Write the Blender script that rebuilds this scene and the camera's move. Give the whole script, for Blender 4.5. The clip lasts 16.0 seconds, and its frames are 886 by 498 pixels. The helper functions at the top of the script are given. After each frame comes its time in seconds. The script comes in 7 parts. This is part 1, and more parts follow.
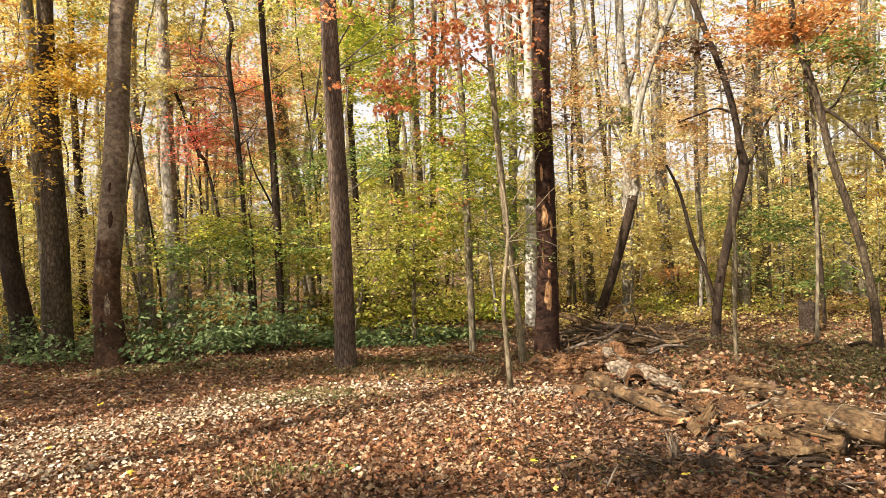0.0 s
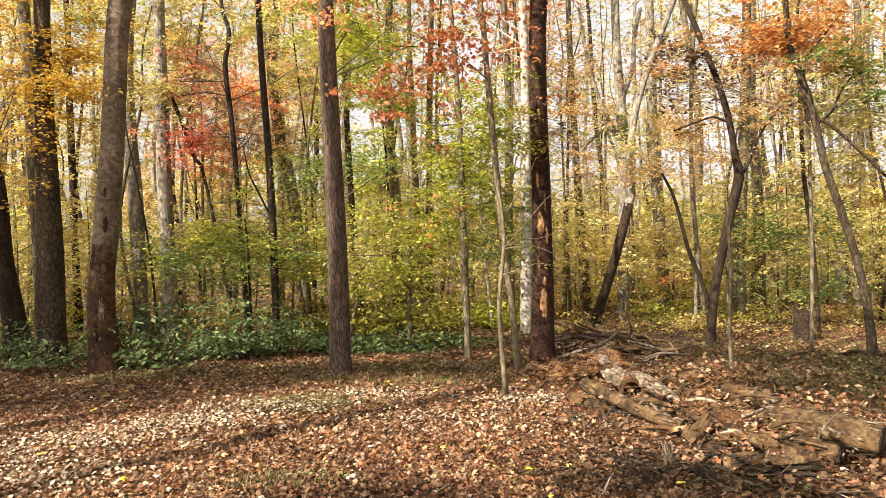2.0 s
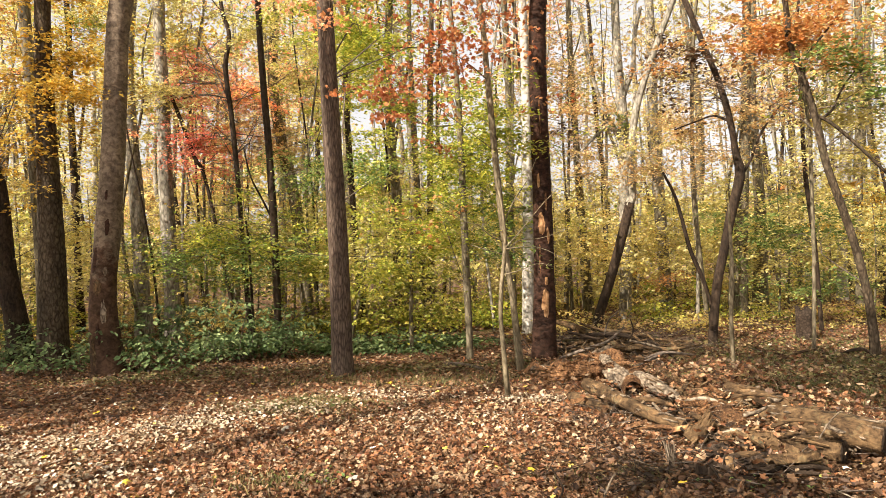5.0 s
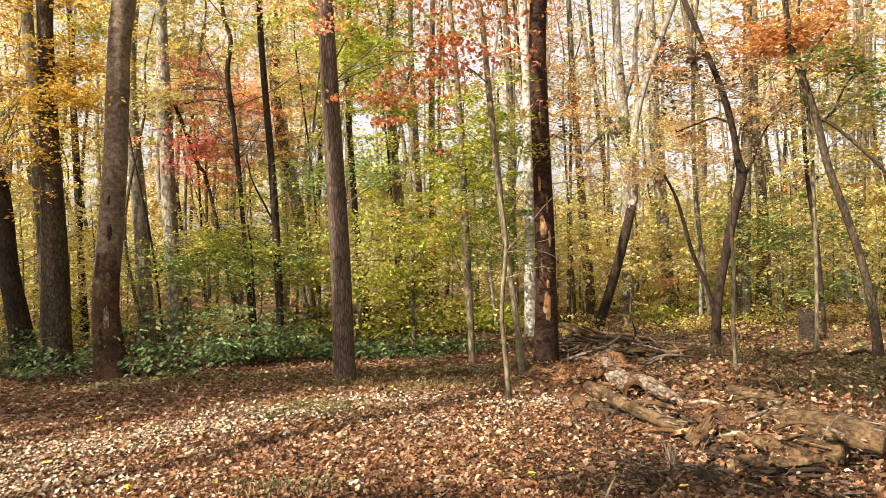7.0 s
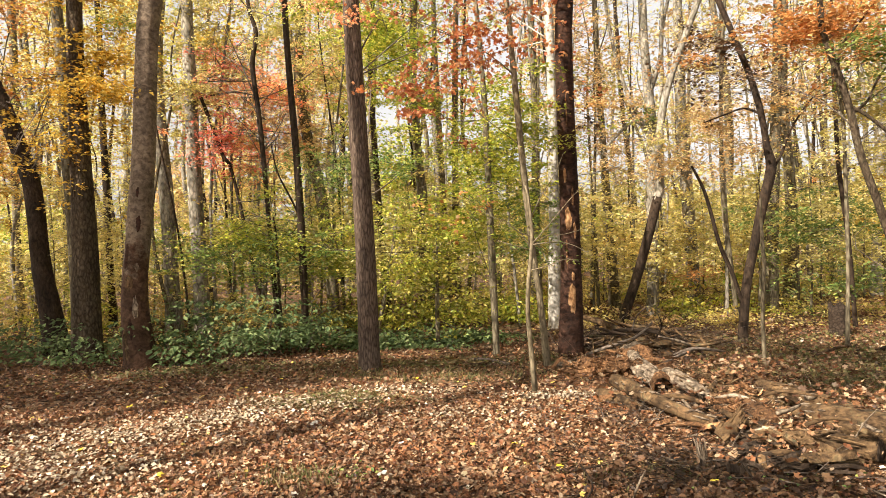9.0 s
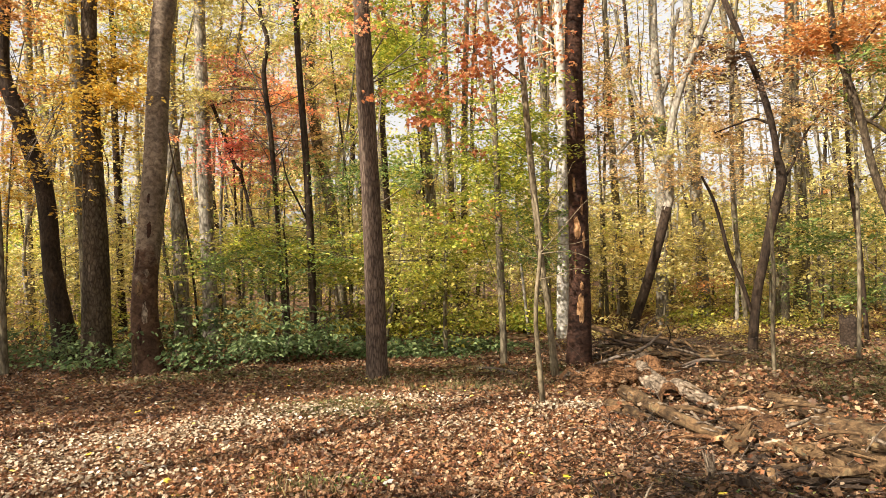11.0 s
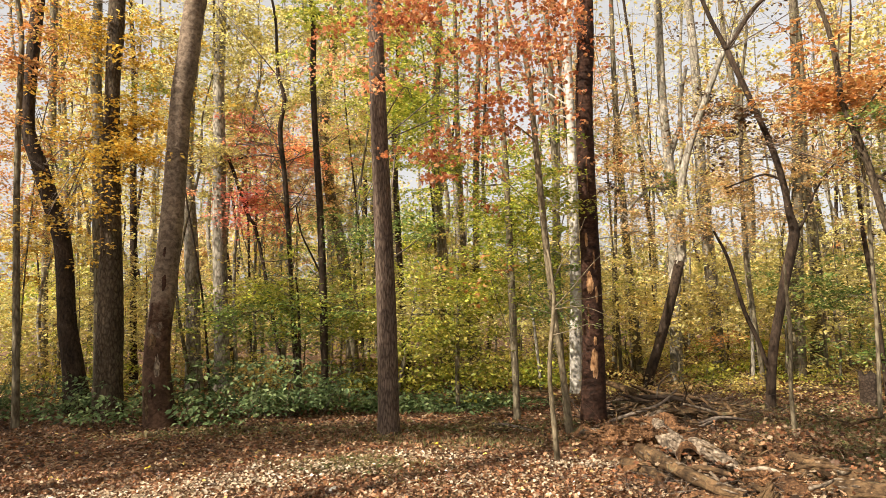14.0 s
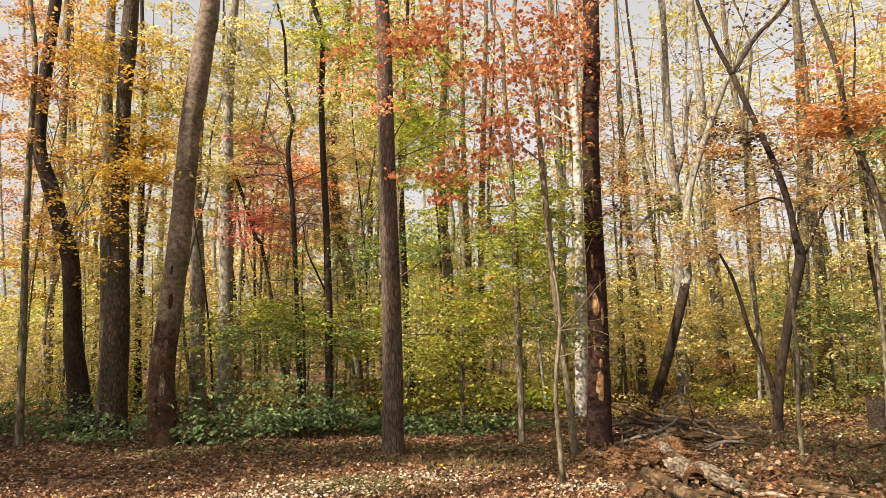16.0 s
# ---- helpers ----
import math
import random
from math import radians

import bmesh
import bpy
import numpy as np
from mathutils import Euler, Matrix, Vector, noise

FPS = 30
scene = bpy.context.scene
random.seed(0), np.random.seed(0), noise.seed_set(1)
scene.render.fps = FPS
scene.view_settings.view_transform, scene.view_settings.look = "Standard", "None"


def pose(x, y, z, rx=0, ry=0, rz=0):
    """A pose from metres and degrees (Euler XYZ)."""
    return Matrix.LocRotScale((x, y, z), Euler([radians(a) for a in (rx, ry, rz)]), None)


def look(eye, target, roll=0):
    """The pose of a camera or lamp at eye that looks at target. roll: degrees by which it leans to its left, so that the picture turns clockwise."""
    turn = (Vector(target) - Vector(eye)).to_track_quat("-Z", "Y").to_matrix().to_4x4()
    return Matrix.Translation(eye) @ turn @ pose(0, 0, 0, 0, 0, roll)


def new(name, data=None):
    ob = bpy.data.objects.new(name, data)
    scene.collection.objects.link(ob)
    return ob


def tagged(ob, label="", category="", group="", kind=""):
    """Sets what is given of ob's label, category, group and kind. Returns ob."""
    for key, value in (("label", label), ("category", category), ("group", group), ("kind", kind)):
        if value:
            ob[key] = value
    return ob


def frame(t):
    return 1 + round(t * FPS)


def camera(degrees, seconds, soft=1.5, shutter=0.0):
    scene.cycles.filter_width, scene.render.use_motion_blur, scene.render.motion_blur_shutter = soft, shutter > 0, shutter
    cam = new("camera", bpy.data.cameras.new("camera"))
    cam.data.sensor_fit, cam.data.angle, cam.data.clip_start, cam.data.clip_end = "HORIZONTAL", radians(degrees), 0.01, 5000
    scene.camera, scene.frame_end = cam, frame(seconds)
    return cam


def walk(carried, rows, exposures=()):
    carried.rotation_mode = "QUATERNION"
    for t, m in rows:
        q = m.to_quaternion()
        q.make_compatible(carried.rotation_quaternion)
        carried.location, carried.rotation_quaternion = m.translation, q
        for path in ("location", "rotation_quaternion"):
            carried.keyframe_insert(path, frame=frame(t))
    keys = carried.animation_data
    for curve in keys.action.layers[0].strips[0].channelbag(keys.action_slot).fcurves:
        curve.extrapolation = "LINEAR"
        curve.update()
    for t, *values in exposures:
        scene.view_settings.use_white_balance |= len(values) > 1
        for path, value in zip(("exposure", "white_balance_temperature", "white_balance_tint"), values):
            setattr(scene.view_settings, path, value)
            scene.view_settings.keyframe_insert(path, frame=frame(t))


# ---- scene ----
cam = camera(66.06, 16.0, soft=0.5)
ROWS = [
    (0.0, 0.000, 0.000, 1.600, 90.00, 2.00, 0.00),
    (0.5, -0.003, 0.004, 1.603, 90.25, 1.81, -0.43),
    (1.0, -0.013, -0.000, 1.604, 90.34, 1.60, -0.55),
    (1.5, 0.001, -0.003, 1.610, 90.60, 1.59, -0.28),
    (2.0, -0.005, -0.000, 1.604, 90.52, 1.67, -0.38),
    (2.5, -0.015, -0.003, 1.607, 90.52, 1.76, -0.34),
    (3.0, 0.009, -0.003, 1.619, 90.63, 1.85, -0.47),
    (3.5, 0.001, 0.005, 1.606, 90.54, 1.89, -0.60),
    (4.0, 0.001, 0.003, 1.607, 90.37, 1.86, -0.29),
    (6.3, 0.018, -0.007, 1.611, 90.85, 2.30, -0.15),
    (6.5, 0.020, -0.008, 1.611, 90.86, 2.36, 0.09),
    (7.0, 0.031, -0.008, 1.612, 90.84, 2.33, 0.06),
    (7.5, 0.025, -0.005, 1.615, 90.79, 2.28, 0.02),
    (8.0, 0.015, -0.005, 1.617, 90.55, 2.43, 0.09),
    (8.5, 0.025, -0.006, 1.625, 90.24, 2.32, 0.53),
    (9.0, -0.022, -0.003, 1.622, 90.18, 2.18, 1.82),
    (9.2, -0.025, -0.001, 1.626, 90.14, 2.16, 1.98),
    (11.3, -0.016, -0.010, 1.626, 91.33, 1.70, 2.61),
    (11.5, -0.026, -0.015, 1.630, 92.02, 1.75, 2.62),
    (12.0, -0.036, -0.030, 1.647, 93.71, 1.52, 2.32),
    (12.5, -0.036, -0.036, 1.653, 94.07, 1.53, 2.71),
    (13.0, -0.036, -0.041, 1.646, 94.43, 1.72, 3.32),
    (13.5, -0.054, -0.047, 1.639, 94.91, 1.52, 3.43),
    (14.0, -0.047, -0.044, 1.660, 95.26, 1.49, 3.42),
    (14.5, -0.037, -0.050, 1.658, 95.57, 1.55, 3.59),
    (15.0, -0.042, -0.053, 1.673, 96.14, 1.38, 3.52),
    (15.5, -0.066, -0.063, 1.665, 96.67, 1.27, 3.84),
    (16.0, -0.072, -0.073, 1.659, 96.98, 0.98, 3.73),
]
walk(cam, [(t, pose(x, y, z, rx, ry, rz)) for t, x, y, z, rx, ry, rz in ROWS], exposures=[(0.0, 1.12, 6980, 12), (9.0, 1.09, 6980, 12), (12.0, 0.99, 6980, 12), (16.0, 0.80, 6980, 12)])

# ---- light: autumn sun over the left shoulder, bright hazy sky ----
SUN_ELEVATION, SUN_AZIMUTH = 38.0, 228.0  # azimuth clockwise from +y
world = bpy.data.worlds.new("sky")
scene.world = world
world.use_nodes = True
wn = world.node_tree
wn.nodes.clear()
sky = wn.nodes.new("ShaderNodeTexSky")
sky.sky_type, sky.sun_disc = "NISHITA", False
sky.sun_elevation, sky.sun_rotation = radians(SUN_ELEVATION), radians(SUN_AZIMUTH)
sky.air_density, sky.dust_density, sky.ozone_density = 0.8, 5.0, 0.4
back = wn.nodes.new("ShaderNodeBackground")
back.inputs["Strength"].default_value = 0.082
wout = wn.nodes.new("ShaderNodeOutputWorld")
haze = wn.nodes.new("ShaderNodeHueSaturation")  # thin high cloud takes most of the blue out
haze.inputs["Saturation"].default_value, haze.inputs["Value"].default_value = 0.25, 1.0
wn.links.new(sky.outputs[0], haze.inputs["Color"])
veil = wn.nodes.new("ShaderNodeVectorMath")
veil.operation = "ADD"
veil.inputs[1].default_value = (2.38, 2.42, 2.44)
wn.links.new(haze.outputs[0], veil.inputs[0])
wn.links.new(veil.outputs[0], back.inputs[0])
wn.links.new(back.outputs[0], wout.inputs[0])
sun = new("sun", bpy.data.lights.new("sun", "SUN"))
sun.data.energy, sun.data.angle, sun.data.color = 5.0, radians(0.6), (1.0, 0.93, 0.82)
az, el = radians(SUN_AZIMUTH), radians(SUN_ELEVATION)
TO_SUN = Vector((math.sin(az) * math.cos(el), math.cos(az) * math.cos(el), math.sin(el)))
sun.matrix_world = look(tuple(TO_SUN * 40), (0, 0, 0))

# ---- materials ----
def shader(name):
    m = bpy.data.materials.new(name)
    m.use_nodes = True
    nt = m.node_tree
    nt.nodes.clear()
    out = nt.nodes.new("ShaderNodeOutputMaterial")

    def node(kind, **values):
        n = nt.nodes.new(kind)
        for k, v in values.items():
            n.inputs[k.replace("_", " ")].default_value = v
        return n

    return m, nt, out, node


def ramp(nt, source, stops, constant=False):
    n = nt.nodes.new("ShaderNodeValToRGB")
    e = n.color_ramp.elements
    if constant:
        n.color_ramp.interpolation = "CONSTANT"
    while len(e) < len(stops):
        e.new(0.5)
    for i, (p, c) in enumerate(stops):
        e[i].position, e[i].color = p, (*c, 1)
    nt.links.new(source, n.inputs[0])
    return n.outputs[0]


def leaf_material(name, colours, through_share=0.5, rough=0.5, single=False):
    """Thin leaf: each leaf takes its own colour out of the palette; light comes through it."""
    m, nt, out, node = shader(name)
    geo = nt.nodes.new("ShaderNodeObjectInfo") if single else nt.nodes.new("ShaderNodeNewGeometry")
    chance = geo.outputs["Random"] if single else geo.outputs["Random Per Island"]
    col = ramp(nt, chance, [(i / max(1, len(colours) - 1), c) for i, c in enumerate(colours)])
    tex = nt.nodes.new("ShaderNodeTexCoord")
    spots = node("ShaderNodeTexNoise", Scale=1.3, Detail=3.0)
    nt.links.new(tex.outputs["Object"], spots.inputs["Vector"])
    hsv = node("ShaderNodeHueSaturation", Saturation=1.0)
    nt.links.new(col, hsv.inputs["Color"])
    val = nt.nodes.new("ShaderNodeMapRange")
    val.inputs["From Min"].default_value, val.inputs["From Max"].default_value = 0.3, 0.7
    val.inputs["To Min"].default_value, val.inputs["To Max"].default_value = 0.75, 1.2
    nt.links.new(spots.outputs["Fac"], val.inputs["Value"])
    hashed = nt.nodes.new("ShaderNodeTexWhiteNoise")  # each leaf also differs in lightness
    hashed.noise_dimensions = "1D"
    nt.links.new(chance, hashed.inputs["W"])
    own = nt.nodes.new("ShaderNodeMapRange")
    own.inputs["To Min"].default_value, own.inputs["To Max"].default_value = 0.6, 1.45
    nt.links.new(hashed.outputs["Value"], own.inputs["Value"])
    both = nt.nodes.new("ShaderNodeMath")
    both.operation = "MULTIPLY"
    nt.links.new(val.outputs[0], both.inputs[0])
    nt.links.new(own.outputs[0], both.inputs[1])
    nt.links.new(both.outputs[0], hsv.inputs["Value"])
    body = node("ShaderNodeBsdfPrincipled", Roughness=rough)
    body.inputs["Specular IOR Level"].default_value = 0.35
    nt.links.new(hsv.outputs[0], body.inputs["Base Color"])
    trans = node("ShaderNodeBsdfTranslucent")
    nt.links.new(hsv.outputs[0], trans.inputs["Color"])
    mix = nt.nodes.new("ShaderNodeMixShader")
    mix.inputs[0].default_value = through_share
    nt.links.new(body.outputs[0], mix.inputs[1])
    nt.links.new(trans.outputs[0], mix.inputs[2])
    nt.links.new(mix.outputs[0], out.inputs[0])
    return m


def bark_material(name, dark, mid, light, across=14.0, along=2.5, relief=0.6, blotch=0.5, moss=0.0, foot=None, crack=0.3):
    """Bark: upright furrows, larger blotches and a little lichen."""
    m, nt, out, node = shader(name)
    tex = nt.nodes.new("ShaderNodeTexCoord")
    mapping = nt.nodes.new("ShaderNodeMapping")
    mapping.inputs["Scale"].default_value = (across, across, along)
    nt.links.new(tex.outputs["Object"], mapping.inputs["Vector"])
    furrow = node("ShaderNodeTexNoise", Scale=1.6, Detail=6.0, Roughness=0.62, Distortion=0.6)
    nt.links.new(mapping.outputs[0], furrow.inputs["Vector"])
    cells = node("ShaderNodeTexVoronoi", Scale=1.1)
    cells.feature = "DISTANCE_TO_EDGE"
    nt.links.new(mapping.outputs[0], cells.inputs["Vector"])
    patch = node("ShaderNodeTexNoise", Scale=2.6, Detail=4.0, Roughness=0.6)
    nt.links.new(tex.outputs["Object"], patch.inputs["Vector"])
    edge = nt.nodes.new("ShaderNodeMapRange")
    edge.inputs["From Max"].default_value = 0.25
    nt.links.new(cells.outputs["Distance"], edge.inputs["Value"])
    mult = nt.nodes.new("ShaderNodeMath")
    mult.operation = "MULTIPLY_ADD"
    mult.inputs[1].default_value = crack
    nt.links.new(edge.outputs[0], mult.inputs[0])
    nt.links.new(furrow.outputs["Fac"], mult.inputs[2])
    base = ramp(nt, mult.outputs[0], [(0.38, dark), (0.62, mid), (0.9, light)])
    spread = nt.nodes.new("ShaderNodeMapRange")
    spread.inputs["From Min"].default_value, spread.inputs["From Max"].default_value = 0.35, 0.68
    spread.inputs["To Min"].default_value, spread.inputs["To Max"].default_value = 1.0 - blotch, 1.0 + blotch * 0.7
    nt.links.new(patch.outputs["Fac"], spread.inputs["Value"])
    hsv = node("ShaderNodeHueSaturation")
    nt.links.new(base, hsv.inputs["Color"])
    nt.links.new(spread.outputs[0], hsv.inputs["Value"])
    colour = hsv.outputs[0]
    if moss:
        lich = node("ShaderNodeTexNoise", Scale=5.5, Detail=5.0, Roughness=0.7)
        nt.links.new(tex.outputs["Object"], lich.inputs["Vector"])
        mask = nt.nodes.new("ShaderNodeMapRange")
        mask.inputs["From Min"].default_value, mask.inputs["From Max"].default_value = 0.55, 0.72
        mask.inputs["To Max"].default_value = moss
        nt.links.new(lich.outputs["Fac"], mask.inputs["Value"])
        mx = nt.nodes.new("ShaderNodeMix")
        mx.data_type = "RGBA"
        for s in mx.inputs:
            if s.identifier == "B_Color":
                s.default_value = (0.2, 0.21, 0.12, 1)
            if s.identifier == "A_Color":
                nt.links.new(colour, s)
            if s.identifier == "Factor_Float":
                nt.links.new(mask.outputs[0], s)
        colour = [o for o in mx.outputs if o.identifier == "Result_Color"][0]
    if foot:  # the lowest stretch has older, redder bark with a ragged upper edge
        top, tint = foot
        sep = nt.nodes.new("ShaderNodeSeparateXYZ")
        nt.links.new(tex.outputs["Object"], sep.inputs[0])
        ragged = node("ShaderNodeTexNoise", Scale=4.5, Detail=5.0, Roughness=0.65)
        nt.links.new(tex.outputs["Object"], ragged.inputs["Vector"])
        wav = nt.nodes.new("ShaderNodeMath")
        wav.operation = "MULTIPLY_ADD"
        wav.inputs[1].default_value = 2.6
        nt.links.new(ragged.outputs["Fac"], wav.inputs[0])
        nt.links.new(sep.outputs["Z"], wav.inputs[2])
        low = nt.nodes.new("ShaderNodeMapRange")
        low.inputs["From Min"].default_value, low.inputs["From Max"].default_value = top + 1.45, top + 1.1
        nt.links.new(wav.outputs[0], low.inputs["Value"])
        tinted = nt.nodes.new("ShaderNodeMix")
        tinted.data_type, tinted.blend_type = "RGBA", "MULTIPLY"
        for s in tinted.inputs:
            if s.identifier == "B_Color":
                s.default_value = (*tint, 1)
            if s.identifier == "A_Color":
                nt.links.new(colour, s)
            if s.identifier == "Factor_Float":
                nt.links.new(low.outputs[0], s)
        colour = [o for o in tinted.outputs if o.identifier == "Result_Color"][0]
    bsdf = node("ShaderNodeBsdfPrincipled", Roughness=0.9)
    bsdf.inputs["Specular IOR Level"].default_value = 0.2
    nt.links.new(colour, bsdf.inputs["Base Color"])
    bump = node("ShaderNodeBump", Strength=relief, Distance=0.02)
    nt.links.new(mult.outputs[0], bump.inputs["Height"])
    nt.links.new(bump.outputs[0], bsdf.inputs["Normal"])
    nt.links.new(bsdf.outputs[0], out.inputs[0])
    return m


def litter_material():
    """Soil under the leaf litter: flattened brown leaves, soil between them, thin green places."""
    m, nt, out, node = shader("forest_floor")
    tex = nt.nodes.new("ShaderNodeTexCoord")
    warp = node("ShaderNodeTexNoise", Scale=9.0, Detail=2.0)
    nt.links.new(tex.outputs["Object"], warp.inputs["Vector"])
    add = nt.nodes.new("ShaderNodeVectorMath")
    add.operation = "MULTIPLY_ADD"
    add.inputs[1].default_value = (0.12, 0.12, 0.12)
    nt.links.new(warp.outputs["Color"], add.inputs[0])
    nt.links.new(tex.outputs["Object"], add.inputs[2])
    cell = node("ShaderNodeTexVoronoi", Scale=13.0, Randomness=1.0)
    nt.links.new(add.outputs[0], cell.inputs["Vector"])
    sep = nt.nodes.new("ShaderNodeSeparateColor")
    nt.links.new(cell.outputs["Color"], sep.inputs[0])
    col = ramp(nt, sep.outputs[0], [(0.0, (0.026, 0.017, 0.011)), (0.3, (0.075, 0.038, 0.021)), (0.6, (0.143, 0.071, 0.038)), (0.85, (0.225, 0.135, 0.075)), (1.0, (0.285, 0.210, 0.143))])
    patch = node("ShaderNodeTexNoise", Scale=0.55, Detail=6.0, Roughness=0.65)
    nt.links.new(tex.outputs["Object"], patch.inputs["Vector"])
    mask = nt.nodes.new("ShaderNodeMapRange")
    mask.inputs["From Min"].default_value, mask.inputs["From Max"].default_value = 0.52, 0.7
    mask.inputs["To Max"].default_value = 0.7
    nt.links.new(patch.outputs["Fac"], mask.inputs["Value"])
    mx = nt.nodes.new("ShaderNodeMix")
    mx.data_type = "RGBA"
    for s in mx.inputs:
        if s.identifier == "B_Color":
            s.default_value = (0.10, 0.105, 0.04, 1)
        if s.identifier == "A_Color":
            nt.links.new(col, s)
        if s.identifier == "Factor_Float":
            nt.links.new(mask.outputs[0], s)
    bsdf = node("ShaderNodeBsdfPrincipled", Roughness=0.92)
    bsdf.inputs["Specular IOR Level"].default_value = 0.15
    nt.links.new([o for o in mx.outputs if o.identifier == "Result_Color"][0], bsdf.inputs["Base Color"])
    bump = node("ShaderNodeBump", Strength=0.8, Distance=0.03)
    nt.links.new(cell.outputs["Distance"], bump.inputs["Height"])
    nt.links.new(bump.outputs[0], bsdf.inputs["Normal"])
    nt.links.new(bsdf.outputs[0], out.inputs[0])
    return m


LEAVES = {
    "gold": leaf_material("gold_leaf", [(0.42, 0.23, 0.03), (0.56, 0.34, 0.05), (0.64, 0.44, 0.08), (0.64, 0.49, 0.14)]),
    "orange": leaf_material("orange_leaf", [(0.43, 0.16, 0.05), (0.55, 0.245, 0.08), (0.62, 0.335, 0.125), (0.60, 0.40, 0.17)]),
    "red": leaf_material("coral_leaf", [(0.78, 0.26, 0.14), (0.83, 0.37, 0.19), (0.85, 0.48, 0.26), (0.82, 0.58, 0.28)], 0.6),
    "crimson": leaf_material("crimson_leaf", [(0.76, 0.18, 0.14), (0.82, 0.28, 0.20), (0.84, 0.42, 0.28)], 0.6),
    "rust": leaf_material("rust_leaf", [(0.36, 0.10, 0.045), (0.48, 0.16, 0.065), (0.58, 0.24, 0.095), (0.60, 0.31, 0.13)]),
    "peach": leaf_material("peach_leaf", [(0.52, 0.31, 0.13), (0.63, 0.41, 0.19), (0.70, 0.52, 0.27), (0.62, 0.50, 0.20)]),
    "yellow": leaf_material("yellow_leaf", [(0.42, 0.38, 0.11), (0.61, 0.53, 0.17), (0.74, 0.65, 0.27), (0.80, 0.71, 0.38)]),
    "straw": leaf_material("straw_leaf", [(0.50, 0.41, 0.13), (0.69, 0.57, 0.19), (0.80, 0.68, 0.29), (0.74, 0.54, 0.20)]),
    "lime": leaf_material("lime_leaf", [(0.174, 0.262, 0.045), (0.336, 0.388, 0.055), (0.522, 0.502, 0.080), (0.696, 0.604, 0.130)]),
    "beech": leaf_material("olive_leaf", [(0.170, 0.220, 0.040), (0.310, 0.325, 0.055), (0.460, 0.430, 0.080), (0.590, 0.490, 0.120)]),
    "green": leaf_material("green_leaf", [(0.09, 0.16, 0.045), (0.155, 0.24, 0.06), (0.25, 0.325, 0.09), (0.41, 0.42, 0.12)], 0.42),
    "laurel": leaf_material("dark_green_leaf", [(0.060, 0.100, 0.040), (0.110, 0.168, 0.064), (0.170, 0.235, 0.090), (0.275, 0.335, 0.145)], 0.42, 0.7),
    "laurel_single": leaf_material("dark_green_large_leaf", [(0.060, 0.100, 0.040), (0.110, 0.168, 0.064), (0.170, 0.235, 0.090), (0.275, 0.335, 0.145)], 0.42, 0.7, True),
    "yellow_single": leaf_material("bright_yellow_leaf", [(0.70, 0.52, 0.05), (0.78, 0.62, 0.08)], 0.2, 0.5, True),
    "pale_single": leaf_material("whitish_leaf", [(0.66, 0.62, 0.54), (0.74, 0.72, 0.66)], 0.15, 0.5, True),
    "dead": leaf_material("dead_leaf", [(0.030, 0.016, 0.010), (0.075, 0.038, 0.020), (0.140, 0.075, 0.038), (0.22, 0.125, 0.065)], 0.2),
    "litter": leaf_material("fallen_leaf", [(0.044, 0.018, 0.010), (0.118, 0.047, 0.021), (0.185, 0.074, 0.031), (0.260, 0.120, 0.054), (0.112, 0.041, 0.018), (0.330, 0.185, 0.095), (0.058, 0.024, 0.012), (0.420, 0.285, 0.170), (0.245, 0.088, 0.031), (0.290, 0.165, 0.085), (0.460, 0.340, 0.220), (0.040, 0.017, 0.009)], 0.15, 0.55),
    "pale": leaf_material("pale_fallen_leaf", [(0.527, 0.457, 0.343), (0.595, 0.548, 0.452), (0.561, 0.415, 0.125), (0.612, 0.481, 0.094)], 0.15, 0.55),
    # dry leaves, paler than the rest: sunlight of the streak put into their colour
    "sunlit_pale": leaf_material("sunlit_streak_leaf", [(0.34, 0.24, 0.15), (0.48, 0.38, 0.26), (0.60, 0.52, 0.40)], 0.15, 0.55),
    "weed": leaf_material("weed_leaf", [(0.07, 0.085, 0.024), (0.13, 0.13, 0.045), (0.22, 0.17, 0.075), (0.30, 0.22, 0.12)], 0.3),
}
